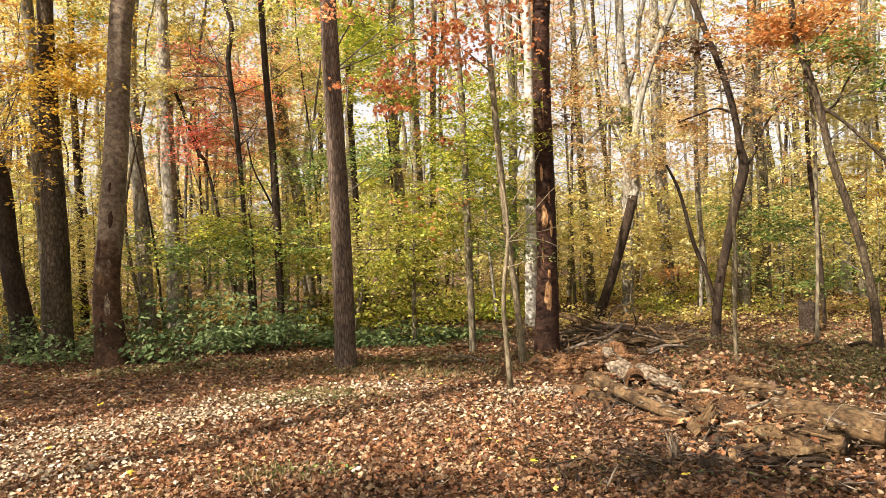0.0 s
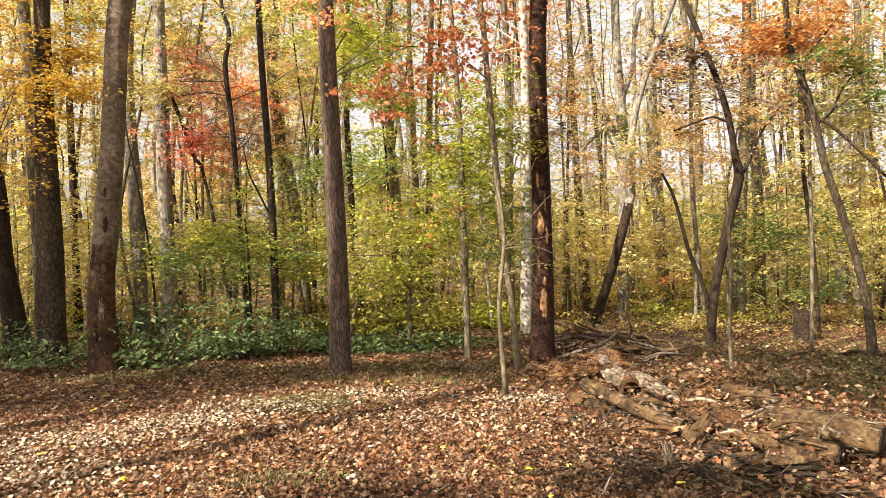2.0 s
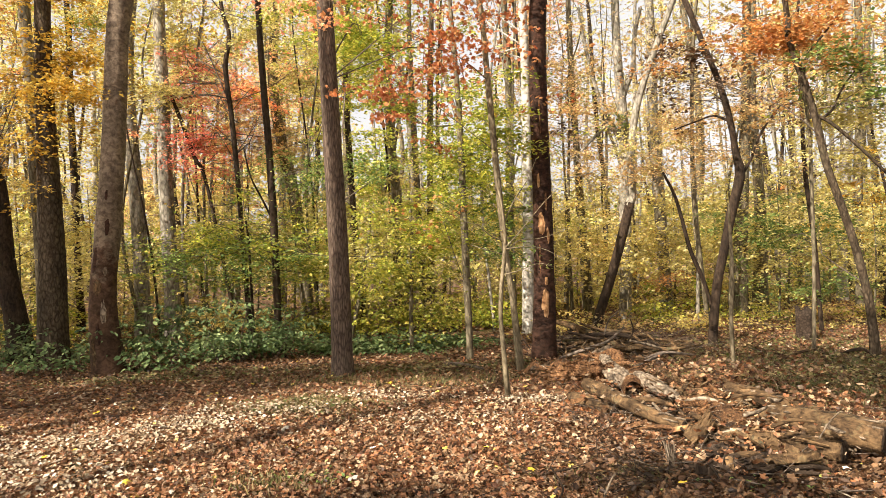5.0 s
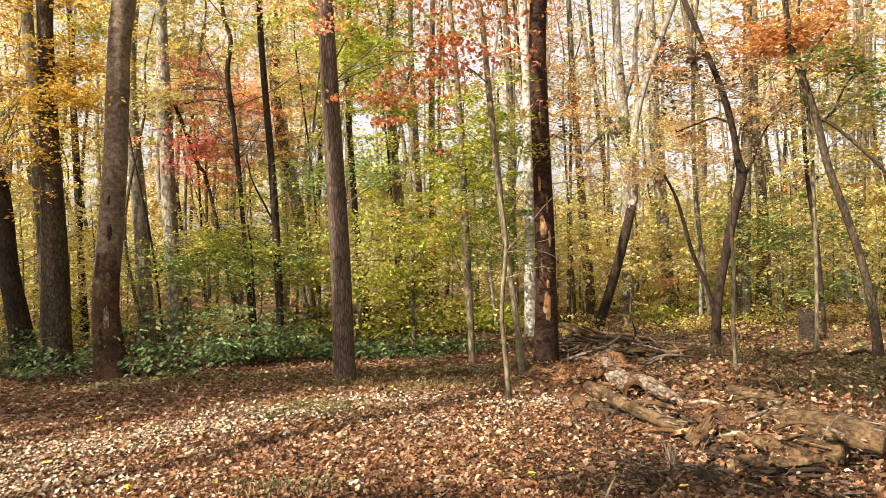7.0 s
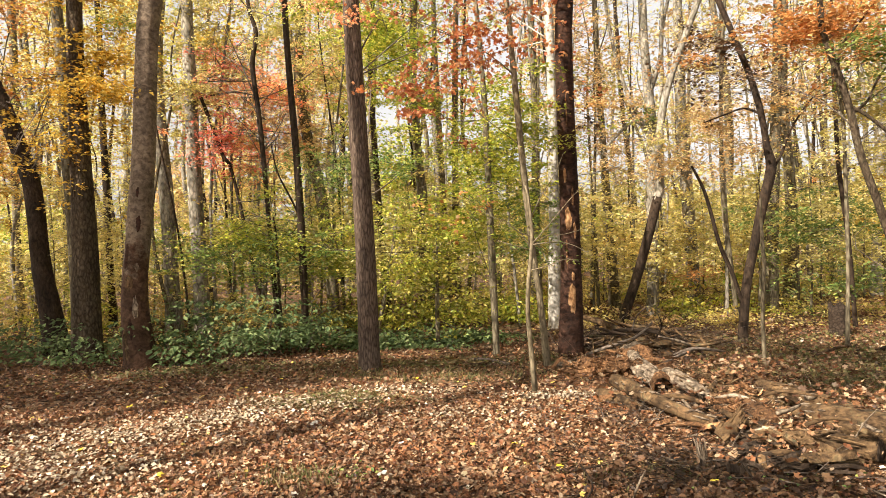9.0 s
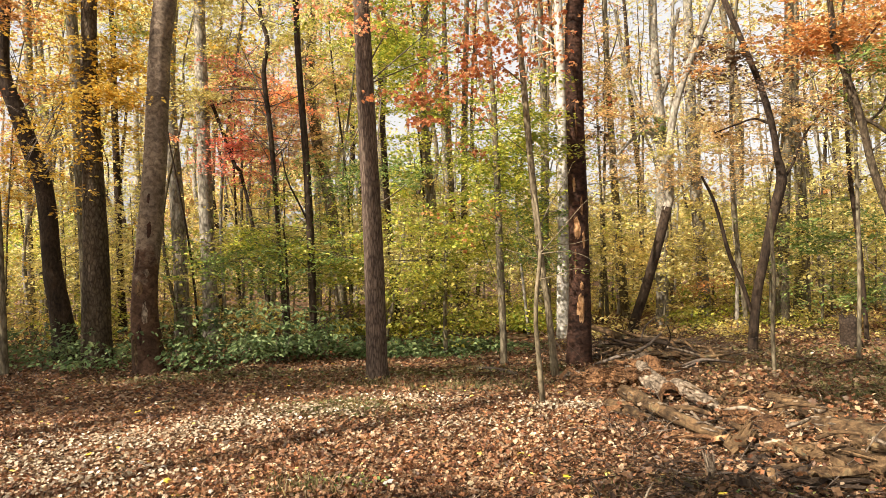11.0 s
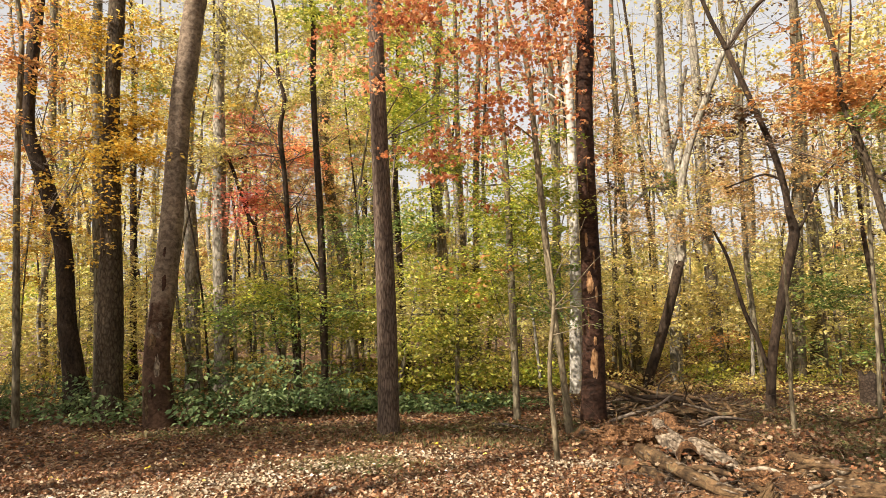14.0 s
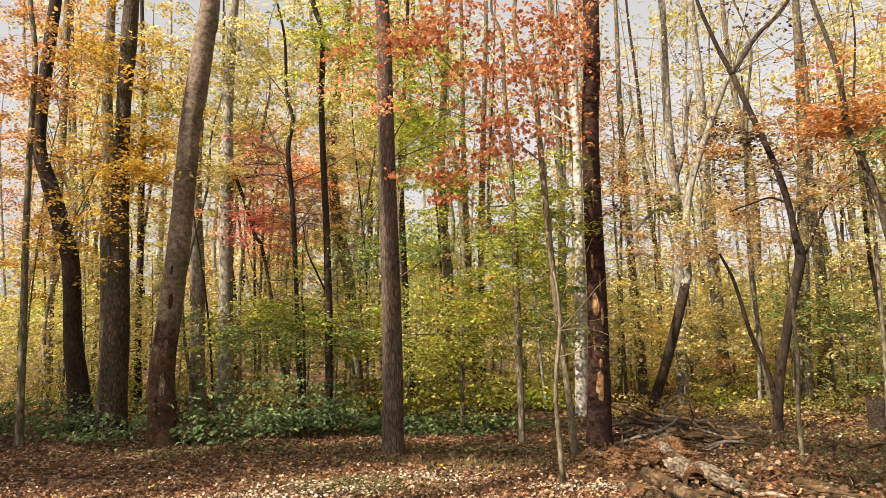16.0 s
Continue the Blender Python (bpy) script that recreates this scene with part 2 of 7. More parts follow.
BARKS = {
    "brown": bark_material("ridged_brown_bark", (0.030, 0.020, 0.014), (0.088, 0.061, 0.045), (0.170, 0.125, 0.094), 30, 6.0, 1.0, 0.25),
    "tan": bark_material("smooth_tan_bark", (0.085, 0.060, 0.042), (0.220, 0.165, 0.116), (0.335, 0.270, 0.202), 8, 9.0, 1.0, 0.38, 0.0, (1.75, (0.46, 0.34, 0.29)), 0.04),
    "dark": bark_material("dark_bark", (0.016, 0.010, 0.007), (0.046, 0.030, 0.019), (0.088, 0.061, 0.039), 16, 7.0, 0.9, 0.45, 0.0, None, 0.1),
    "umber": bark_material("dark_umber_bark", (0.015, 0.008, 0.005), (0.052, 0.024, 0.015), (0.105, 0.055, 0.034), 7, 12.0, 1.0, 0.45, 0.0, None, 0.1),
    "grey": bark_material("pale_grey_bark", (0.09, 0.08, 0.062), (0.22, 0.195, 0.155), (0.37, 0.335, 0.275), 12, 5.0, 0.5, 0.4, 0.5),
    "olive": bark_material("grey_brown_bark", (0.054, 0.042, 0.026), (0.125, 0.101, 0.065), (0.223, 0.190, 0.126), 16, 4.5, 0.7, 0.4, 0.5),
    "white": bark_material("whitish_bark", (0.16, 0.14, 0.115), (0.36, 0.33, 0.285), (0.52, 0.49, 0.435), 6, 6.0, 0.4, 0.3),
    "mossy": bark_material("mossy_brown_bark", (0.022, 0.015, 0.009), (0.060, 0.042, 0.026), (0.112, 0.084, 0.055), 18, 8.0, 0.9, 0.4, 0.12),
    "sapling": bark_material("smooth_sapling_bark", (0.074, 0.057, 0.034), (0.152, 0.122, 0.075), (0.242, 0.196, 0.126), 20, 7.0, 0.4, 0.4),
    "log": bark_material("weathered_log", (0.032, 0.018, 0.009), (0.165, 0.100, 0.049), (0.37, 0.245, 0.130), 13, 8.0, 1.0, 0.65, 0.45, None, 0.05),
    "bare": bark_material("bare_wood", (0.14, 0.066, 0.030), (0.31, 0.165, 0.075), (0.46, 0.28, 0.145), 12, 8.0, 0.7, 0.4),
    "rot": bark_material("rotten_wood", (0.05, 0.024, 0.012), (0.20, 0.10, 0.045), (0.42, 0.28, 0.16), 26, 20.0, 1.0, 0.7, 0.0, None, 0.1),
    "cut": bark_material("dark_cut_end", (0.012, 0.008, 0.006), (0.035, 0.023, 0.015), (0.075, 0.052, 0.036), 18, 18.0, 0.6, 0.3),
    "twig": bark_material("twig_bark", (0.05, 0.037, 0.028), (0.11, 0.085, 0.065), (0.2, 0.16, 0.13), 22, 6.0, 0.3, 0.3),
    "silver": bark_material("silvery_stick", (0.06, 0.045, 0.032), (0.20, 0.15, 0.105), (0.42, 0.34, 0.25), 14, 9.0, 0.9, 0.5),
}
FLOOR = litter_material()


# ---- mesh helpers ----
def mesh_of(name, verts, face_sets, material, smooth=True):
    """One mesh out of vertex and face arrays (each face set has one number of corners)."""
    me = bpy.data.meshes.new(name)
    verts = np.asarray(verts, dtype=np.float32)
    me.vertices.add(len(verts))
    me.vertices.foreach_set("co", verts.ravel())
    loops = np.concatenate([np.asarray(f, dtype=np.int32).ravel() for f in face_sets])
    sizes = np.concatenate([np.full(len(f), np.asarray(f).shape[1], dtype=np.int32) for f in face_sets])
    me.loops.add(len(loops))
    me.loops.foreach_set("vertex_index", loops)
    me.polygons.add(len(sizes))
    me.polygons.foreach_set("loop_start", np.concatenate([[0], np.cumsum(sizes)[:-1]]).astype(np.int32))
    me.polygons.foreach_set("use_smooth", np.full(len(sizes), smooth, dtype=bool))
    me.update(calc_edges=True)
    me.validate()
    me.materials.append(material)
    return me


def part(name, verts, face_sets, material, parent=None, label="", smooth=True, kind=""):
    ob = new(name, mesh_of(name, verts, face_sets, material, smooth))
    if parent is not None:
        ob.parent = parent
    return tagged(ob, label=label, kind=kind)


def ground_height(x, y):
    """The forest floor: shallow swells, rising slightly under the log heap."""
    x, y = np.asarray(x, float), np.asarray(y, float)
    z = 0.018 * np.sin(1.3 * x + 0.5 * y) + 0.014 * np.sin(2.3 * y - 1.1 * x + 1.0) + 0.01 * np.sin(4.1 * x + 3.3 * y)
    z = z + 0.02 * np.exp(-(((x - 2.3) / 1.5) ** 2 + ((y - 6.5) / 1.3) ** 2))
    far = np.clip((np.hypot(x, y - 8) - 14) / 30, 0, 1)
    return z + far * (0.25 * np.sin(0.21 * x + 0.5) + 0.2 * np.sin(0.17 * y))


def spline(points, n):
    """Catmull-Rom curve through rows of (x, y, z, radius)."""
    p = np.asarray(points, float)
    p = np.vstack([2 * p[0] - p[1], p, 2 * p[-1] - p[-2]])
    seg = np.linspace(0, len(p) - 3 - 1e-6, n)
    i = seg.astype(int)
    u = (seg - i)[:, None]
    a, b, c, d = p[i], p[i + 1], p[i + 2], p[i + 3]
    return 0.5 * (2 * b + (c - a) * u + (2 * a - 5 * b + 4 * c - d) * u * u + (3 * b - 3 * c + d - a) * u ** 3)


def tube(path, sides=8, rough=0.0, seed=0, lobes=3):
    """Tapered, slightly uneven round bar along rows of (x, y, z, radius), closed at both ends."""
    path = np.asarray(path, float)
    n = len(path)
    t = np.gradient(path[:, :3], axis=0)
    t /= np.linalg.norm(t, axis=1, keepdims=True) + 1e-9
    ref = np.array([0.0, 1.0, 0.0]) if abs(t[:, 1]).mean() < 0.8 else np.array([1.0, 0, 0])
    u = np.cross(t, ref)
    u /= np.linalg.norm(u, axis=1, keepdims=True)
    v = np.cross(t, u)
    th = np.linspace(0, 2 * np.pi, sides, endpoint=False)
    r = path[:, 3][:, None] * np.ones(sides)
    if rough:
        g = np.random.default_rng(seed)
        s = np.arange(n)[:, None] * 0.35
        w = sum(np.sin(th * k + g.uniform(0, 6.3) + s * g.uniform(-0.5, 0.5)) / k for k in (2, lobes, 5, 9))
        w = w + g.normal(0, 0.35, (n, sides))
        r = r * (1 + rough * w)
    V = path[:, None, :3] + r[..., None] * (np.cos(th)[None, :, None] * u[:, None] + np.sin(th)[None, :, None] * v[:, None])
    V = V.reshape(-1, 3)
    a = (np.arange(n - 1)[:, None] * sides + np.arange(sides)).ravel()
    b = (np.arange(n - 1)[:, None] * sides + (np.arange(sides) + 1) % sides).ravel()
    quads = np.stack([a, b, b + sides, a + sides], 1)
    V = np.vstack([V, path[0, :3], path[-1, :3]])
    k = np.arange(sides)
    m = n * sides
    caps = np.vstack([np.stack([(k + 1) % sides, k, np.full(sides, m)], 1), np.stack([m - sides + k, m - sides + (k + 1) % sides, np.full(sides, m + 1)], 1)])
    return V, [quads, caps]


class Heap:
    """Gathers many small shapes into one mesh."""

    def __init__(self):
        self.v, self.f, self.n = [], {}, 0

    def add(self, verts, face_sets):
        self.v.append(np.asarray(verts, float))
        for f in face_sets:
            f = np.asarray(f)
            self.f.setdefault(f.shape[1], []).append(f + self.n)
        self.n += len(verts)

    def part(self, name, material, parent=None, label="", smooth=True, kind=""):
        return part(name, np.vstack(self.v), [np.vstack(f) for f in self.f.values()], material, parent, label, smooth, kind)


OVAL = (np.array([(0, 0, 0), (0.34, 0.42, 0.09), (0.0, 1.0, -0.06), (-0.34, 0.42, 0.09)]), [np.array([(0, 1, 2), (0, 2, 3)])])
BROAD = (np.array([(0, 0, 0), (0.30, 0.22, 0.09), (0.32, 0.58, 0.08), (0, 1.0, -0.1), (-0.32, 0.58, 0.08), (-0.30, 0.22, 0.09)]), [np.array([(0, 1, 2, 3), (0, 3, 4, 5)])])

LANCE = (np.array([(0, 0, 0), (0.24, 0.25, 0.06), (0.27, 0.58, 0.04), (0, 1.0, -0.10), (-0.27, 0.58, 0.04), (-0.24, 0.25, 0.06)]), BROAD[1])


def lobed(curl):
    """Five-lobed leaf, cupped by curl."""
    ang = [-160, -120, -88, -50, -28, 0, 28, 50, 88, 120, 160]
    rad = [0.34, 0.46, 0.35, 0.56, 0.40, 0.62, 0.40, 0.56, 0.35, 0.46, 0.34]
    pts = [(0.0, 0.42, 0.0)] + [(r * math.sin(radians(a)), 0.42 + r * math.cos(radians(a)), curl * r * r + 0.07 * math.sin(a * 0.05)) for a, r in zip(ang, rad)]
    k = np.arange(1, len(ang))
    return np.array(pts), [np.stack([np.zeros_like(k), k + 1, k], 1)]


LOBED, CURLED = lobed(-0.35), lobed(0.55)


def leaves(heap, P, N, A, size, shape, rng):
    """Lay one leaf of that shape at each place P, with normal N, turned by the angle A."""
    N = N / np.linalg.norm(N, axis=1, keepdims=True)
    h = np.stack([np.cos(A), np.sin(A), np.zeros_like(A)], 1)
    Yd = h - (h * N).sum(1, keepdims=True) * N
    Yd /= np.linalg.norm(Yd, axis=1, keepdims=True) + 1e-9
    Xd = np.cross(Yd, N)
    V, faces = shape
    s = np.asarray(size)[:, None, None]
    wide = rng.uniform(0.8, 1.15, len(P))[:, None, None]
    W = P[:, None] + s * (wide * V[None, :, :1] * Xd[:, None] + V[None, :, 1:2] * Yd[:, None] + V[None, :, 2:] * N[:, None] * rng.uniform(0.3, 1.6, len(P))[:, None, None])
    step = (np.arange(len(P)) * len(V))[:, None, None]
    heap.add(W.reshape(-1, 3), [(f[None] + step).reshape(-1, f.shape[1]) for f in faces])


# ---- trees ----
TREES = []


def tree(name, label, bark, base, line, sides=14, rough=0.03, height=0.0, flare=1.35, category="tree", group="trees of the wood"):
    """A trunk from base (x, y) along rows of (dx, z, diameter); above the last row it thins out up to height."""
    i = len(TREES)
    rng = np.random.default_rng(100 + i)
    x, y = base
    z0 = float(ground_height(x, y))
    root = tagged(new(name), label=label, category=category, group=group)
    root.location = (x, y, z0)
    rows = [(dx, 0.0, z, d / 2) for dx, z, d in line]
    if height > rows[-1][2] + 0.5:
        (xa, _, za, _), (xb, _, zb, rb) = rows[-2], rows[-1]
        slope = max(-0.15, min(0.15, (xb - xa) / max(0.3, zb - za)))
        for k in (0.35, 0.7, 1.0):
            dz = (height - zb) * k
            rows.append((xb + slope * dz * 0.6 + rng.normal(0, 0.12), rng.normal(0, 0.3) * k, zb + dz, rb * (1 - 0.8 * k)))
    rows[0] = (rows[0][0], 0.0, -0.12, rows[0][3] * flare)
    total = rows[-1][2]
    p = spline(rows, max(10, int(total * 5)))
    p[:, 3] = np.maximum(p[:, 3], 0.006)
    V, F = tube(p, sides, rough, i)
    part("trunk", V, F, BARKS[bark], root)
    TREES.append((root, p, bark))
    return root, p, bark


def limb(t, rows, name="limb", label="", sides=7, bark=None, rough=0.03):
    """A limb of tree t along rows of (dx, dy, z, diameter) from its base."""
    root, p, own = t
    q = spline([(a, b, c, d / 2) for a, b, c, d in rows], 6 * len(rows))
    q[:, 3] = np.maximum(q[:, 3], 0.003)
    V, F = tube(q, sides, rough, len(rows))
    return part(name, V, F, BARKS[bark or own], root, label)


def crown(t, centre, radii, sprays, palette, leaf=0.075, spread=0.45, per=48, flat=0.08, tilt=0.42, shape=OVAL, name="crown", reach=0.7, seed=0, branchy=0.2, droop=0.25):
    """Layered sprays of leaves round centre (x, y, z of the place); some show the branch that carries them."""
    root, p, own = t
    ox, oy, oz = root.location
    rng = np.random.default_rng(int(abs(centre[0] * 131 + centre[1] * 37 + centre[2] * 17) * 10) + seed)
    heap, wood = Heap(), Heap()
    c = np.array(centre) - np.array([ox, oy, oz])
    for _ in range(int(sprays * (0.75 if centre[2] < 4 else 1.0))):  # low crowns are airier
        d = rng.normal(size=3)
        d /= np.linalg.norm(d)
        at = c + d * np.array(radii) * min(1.5, abs(rng.normal(0.55, 0.35)))
        if at[2] < 0.15:
            continue
        n = max(6, int(per * rng.uniform(0.3, 1.6)))
        w = spread * rng.uniform(0.5, 1.35)
        rr, aa = w * np.sqrt(rng.uniform(0, 1, n)), rng.uniform(0, 2 * np.pi, n)
        stretch, turn = rng.uniform(0.4, 1.0), rng.uniform(0, np.pi)
        lx, ly = rr * np.cos(aa), rr * np.sin(aa) * stretch
        off = np.stack([lx * np.cos(turn) - ly * np.sin(turn), lx * np.sin(turn) + ly * np.cos(turn), rng.normal(0, flat, n) * w - droop * rr * rr / w], 1)
        lean = rng.normal(0, 0.25, 2)
        off[:, 2] += off[:, 0] * lean[0] + off[:, 1] * lean[1]
        N = np.stack([rng.normal(0, tilt, n), rng.normal(0, tilt, n), np.ones(n)], 1)
        A = np.arctan2(off[:, 1], off[:, 0]) + rng.normal(0, 0.7, n)
        leaves(heap, at + off, N, A, leaf * rng.uniform(0.55, 1.25, n), shape, rng)
        if rng.uniform() < branchy:
            dist = math.hypot(at[0], at[1])
            zt = min(p[-1, 2] * 0.97, max(0.4, at[2] - reach * dist * rng.uniform(-0.2, 0.8)))
            k = int(np.argmin(abs(p[:, 2] - zt)))
            a0 = p[k, :3]
            far = np.linalg.norm(at - a0)
            r0 = min(p[k, 3] * 0.5, 0.003 + 0.0035 * far)
            mid = a0 + (at - a0) * rng.uniform(0.35, 0.6) + rng.normal(0, 0.16, 3) * far + np.array([0, 0, 0.08 * far])
            Vt, Ft = tube(spline([(*a0, r0), (*mid, r0 * 0.65), (*at, r0 * 0.35), (*(at + off[int(np.argmax(rr))] * 0.9), 0.0015)], 8), 3)
            wood.add(Vt, Ft[:1])
            for j in rng.integers(0, n, 3):
                q = spline([(*mid, r0 * 0.35), (*(0.5 * (mid + at) + off[j] * 0.5), r0 * 0.25), (*(at + off[j]), 0.0012)], 4)
                Vt, Ft = tube(q, 3)
                wood.add(Vt, Ft[:1])
    if heap.n:
        heap.part(name, LEAVES[palette], root, "", False, "stuff")
    if wood.n:
        wood.part("branchwork", BARKS["twig" if own in ("umber", "dark", "brown", "tan", "rot", "mossy") else own], root, "", True, "stuff")


def bare_patch(t, z, tall, angle, wide, label, bark="bare", lift=0.014, seed=0):
    """An irregular place on the trunk where the bark has come off; angle 0 faces the clearing."""
    root, p, own = t
    rng = np.random.default_rng(seed + int(z * 100))
    ring = 22
    a = np.linspace(0, 2 * np.pi, ring, endpoint=False)
    out = 1 + rng.normal(0, 0.1, ring) + 0.07 * np.sin(2 * a + rng.uniform(0, 6))
    V = []
    for s in (0.0, 0.5, 1.0):
        for k in range(ring if s else 1):
            zz = z + s * out[k] * tall * math.sin(a[k])
            th = radians(angle) + s * out[k] * wide * math.cos(a[k])
            c = np.array([np.interp(zz, p[:, 2], p[:, m]) for m in range(4)])
            r = c[3] + (lift if s < 1 else -0.012)
            V.append((c[0] + r * math.sin(th), c[1] - r * math.cos(th), zz))
    i = np.arange(ring)
    j = (i + 1) % ring
    tri = np.stack([np.zeros(ring, int), 1 + i, 1 + j], 1)
    quad = np.stack([1 + i, 1 + ring + i, 1 + ring + j, 1 + j], 1)
    trunk = [o for o in root.children if o.name.startswith("trunk")][0]
    return part("bare_patch", V, [tri, quad], BARKS[bark], trunk, label)


def knot(t, z, angle, size, bark=None):
    """A small branch scar that stands out of the trunk."""
    root, p, own = t
    c = np.array([np.interp(z, p[:, 2], p[:, m]) for m in range(4)])
    th = radians(angle)
    d = np.array([math.sin(th), -math.cos(th), 0.25])
    d /= np.linalg.norm(d)
    base = c[:3] + d * c[3] * 0.8
    rows = [(*(base + d * s * size), size * w) for s, w in ((-0.2, 0.9), (0.35, 0.8), (0.7, 0.55), (0.85, 0.25))]
    V, F = tube(rows, 9, 0.1, int(z * 10))
    trunk = [o for o in root.children if o.name.startswith("trunk")][0]
    return part("knot", V, F, BARKS[bark or own], trunk)


LEAF_SHAPES = {}


def shrub(label, x, y, wide, tall, stems, palette, leaf=0.11, per=26, group="shrubs", single=0):
    """A bush: thin stems out of one root, whorls of leaves along and at the end of them."""
    rng = np.random.default_rng(int(abs(x * 97 + y * 31) * 10))
    z0 = float(ground_height(x, y))
    root = tagged(new("shrub"), label, "shrub", group)
    root.location = (x, y, z0)
    heap = Heap()
    for k in range(stems):
        a, r = rng.uniform(0, 6.3), wide * math.sqrt(rng.uniform(0, 1))
        top = np.array([r * math.cos(a), r * math.sin(a) * 0.7, tall * rng.uniform(0.25, 1.0) * (1 - 0.3 * (r / wide) ** 2)])
        foot = np.array([top[0] * 0.35, top[1] * 0.35, -0.03])
        mid = 0.5 * (foot + top) + np.array([rng.normal(0, 0.05), rng.normal(0, 0.05), 0.05])
        if k % 3 == 0:
            V, F = tube(spline([(*foot, 0.008), (*mid, 0.006), (*top, 0.003)], 7), 4)
            part("stem", V, F[:1], BARKS["twig"], root)
        for q, share in ((top, 1.0), (mid, 0.5)):
            n = max(4, int(per * share * rng.uniform(0.6, 1.3)))
            w = 0.27 * rng.uniform(0.7, 1.3)
            aa, rr = rng.uniform(0, 6.3, n), w * np.sqrt(rng.uniform(0.05, 1, n))
            off = np.stack([rr * np.cos(aa), rr * np.sin(aa), rng.normal(0, 0.03, n) - 0.3 * rr], 1)
            N = np.stack([0.35 * np.cos(aa) + rng.normal(0, 0.35, n), 0.35 * np.sin(aa) + rng.normal(0, 0.35, n), np.ones(n)], 1)
            leaves(heap, np.maximum(q + off, [-9, -9, 0.02]), N, aa + rng.normal(0, 0.4, n), leaf * rng.uniform(0.6, 1.25, n), LANCE if palette == "laurel" else BROAD, rng)
    heap.part("foliage", LEAVES[palette], root, "", False, "stuff")
    for k in range(single):  # the large outer leaves, one by one
        if (palette, k % 3) not in LEAF_SHAPES:
            shape = LANCE[0] * np.array([(1.0, 1.0, 1.0), (0.85, 1.1, 1.6), (1.15, 0.95, 0.4)][k % 3])
            LEAF_SHAPES[palette, k % 3] = mesh_of("leaf", shape, LANCE[1], LEAVES[palette + "_single"], False)
        a, up = rng.uniform(math.pi * 0.95, math.pi * 2.05), rng.uniform(0.3, 1.0)
        r = wide * (1.05 - 0.45 * up * up) * rng.uniform(0.75, 1.05)
        lf = new("leaf", LEAF_SHAPES[palette, k % 3])
        lf.parent = root
        lf.matrix_local = Matrix.LocRotScale((r * math.cos(a), r * math.sin(a) * 0.75, tall * up * 0.95), Euler((rng.normal(-0.35, 0.3), rng.normal(0, 0.3), a - math.pi / 2 + rng.normal(0, 0.5))), (leaf * rng.uniform(0.8, 1.25),) * 3)
    return root


# ---- ground ----
s = np.linspace(-1, 1, 221)
gx = 9.0 * np.sinh(s * 4.3) / np.sinh(4.3) * 34 * 0.5 + 12 * s
gy = 9.0 * np.sinh(s * 4.3) / np.sinh(4.3) * 34 * 0.5 + 12 * s + 8
X, Yg = np.meshgrid(gx, gy)
Z = ground_height(X, Yg)
k = len(s)
ia = (np.arange(k - 1)[:, None] * k + np.arange(k - 1)).ravel()
ground = part("ground", np.stack([X.ravel(), Yg.ravel(), Z.ravel()], 1), [np.stack([ia, ia + 1, ia + k + 1, ia + k], 1)], FLOOR)
tagged(ground, "brown leaf-covered forest floor with thin green patches", "ground", kind="structure")


def litter(name, label, x0, x1, y0, y1, count, size, palette, shape, seed, lift=0.02, tilt=0.35):
    rng = np.random.default_rng(seed)
    heap = Heap()
    x, y = rng.uniform(x0, x1, count), rng.uniform(y0, y1, count)
    keep = abs(x) < 0.78 * y + 1.2
    x, y = x[keep], y[keep]
    n = len(x)
    P = np.stack([x, y, ground_height(x, y) + rng.uniform(0.004, lift, n)], 1)
    N = np.stack([rng.normal(0, tilt, n), rng.normal(0, tilt, n), np.ones(n)], 1)
    leaves(heap, P, N, rng.uniform(0, 6.3, n), size * rng.uniform(0.55, 1.3, n), shape, rng)
    return tagged(heap.part(name, LEAVES[palette], None, "", False), label, "leaves", kind="stuff")


litter("leaf_litter", "fallen brown and orange maple leaves covering the ground", -5.5, 5, 3.4, 7.6, 19000, 0.047, "litter", LOBED, 1, 0.035, 0.55)
litter("leaf_litter", "curled brown and russet leaves lying on the ground", -5.5, 5, 3.4, 7.6, 11000, 0.047, "litter", CURLED, 2, 0.04, 0.7)
litter("leaf_litter", "small brown and tan leaves covering the ground", -5.5, 5, 3.4, 7.6, 46000, 0.037, "litter", BROAD, 6, 0.04, 0.7)
litter("leaf_litter", "brown leaves on the ground under the trees", -11, 11, 7.6, 13, 62000, 0.053, "litter", OVAL, 3, 0.04, 0.6)
litter("leaf_litter", "brown leaves far off on the forest floor", -20, 20, 13, 24, 24000, 0.1, "litter", OVAL, 4, 0.05, 0.5)
litter("leaf_litter", "yellow leaves on the sunlit floor of the wood", 1.2, 13, 12.2, 22, 9000, 0.08, "straw", OVAL, 8, 0.06, 0.5)
litter("leaf_litter", "yellow leaves on the floor of the wood", -15, -4, 13, 22, 6000, 0.08, "straw", OVAL, 9, 0.06, 0.5)
litter("leaf_litter", "scattered pale and yellow fallen leaves", -8, 8, 3.4, 11, 1200, 0.052, "pale", LOBED, 5, 0.05, 0.4)

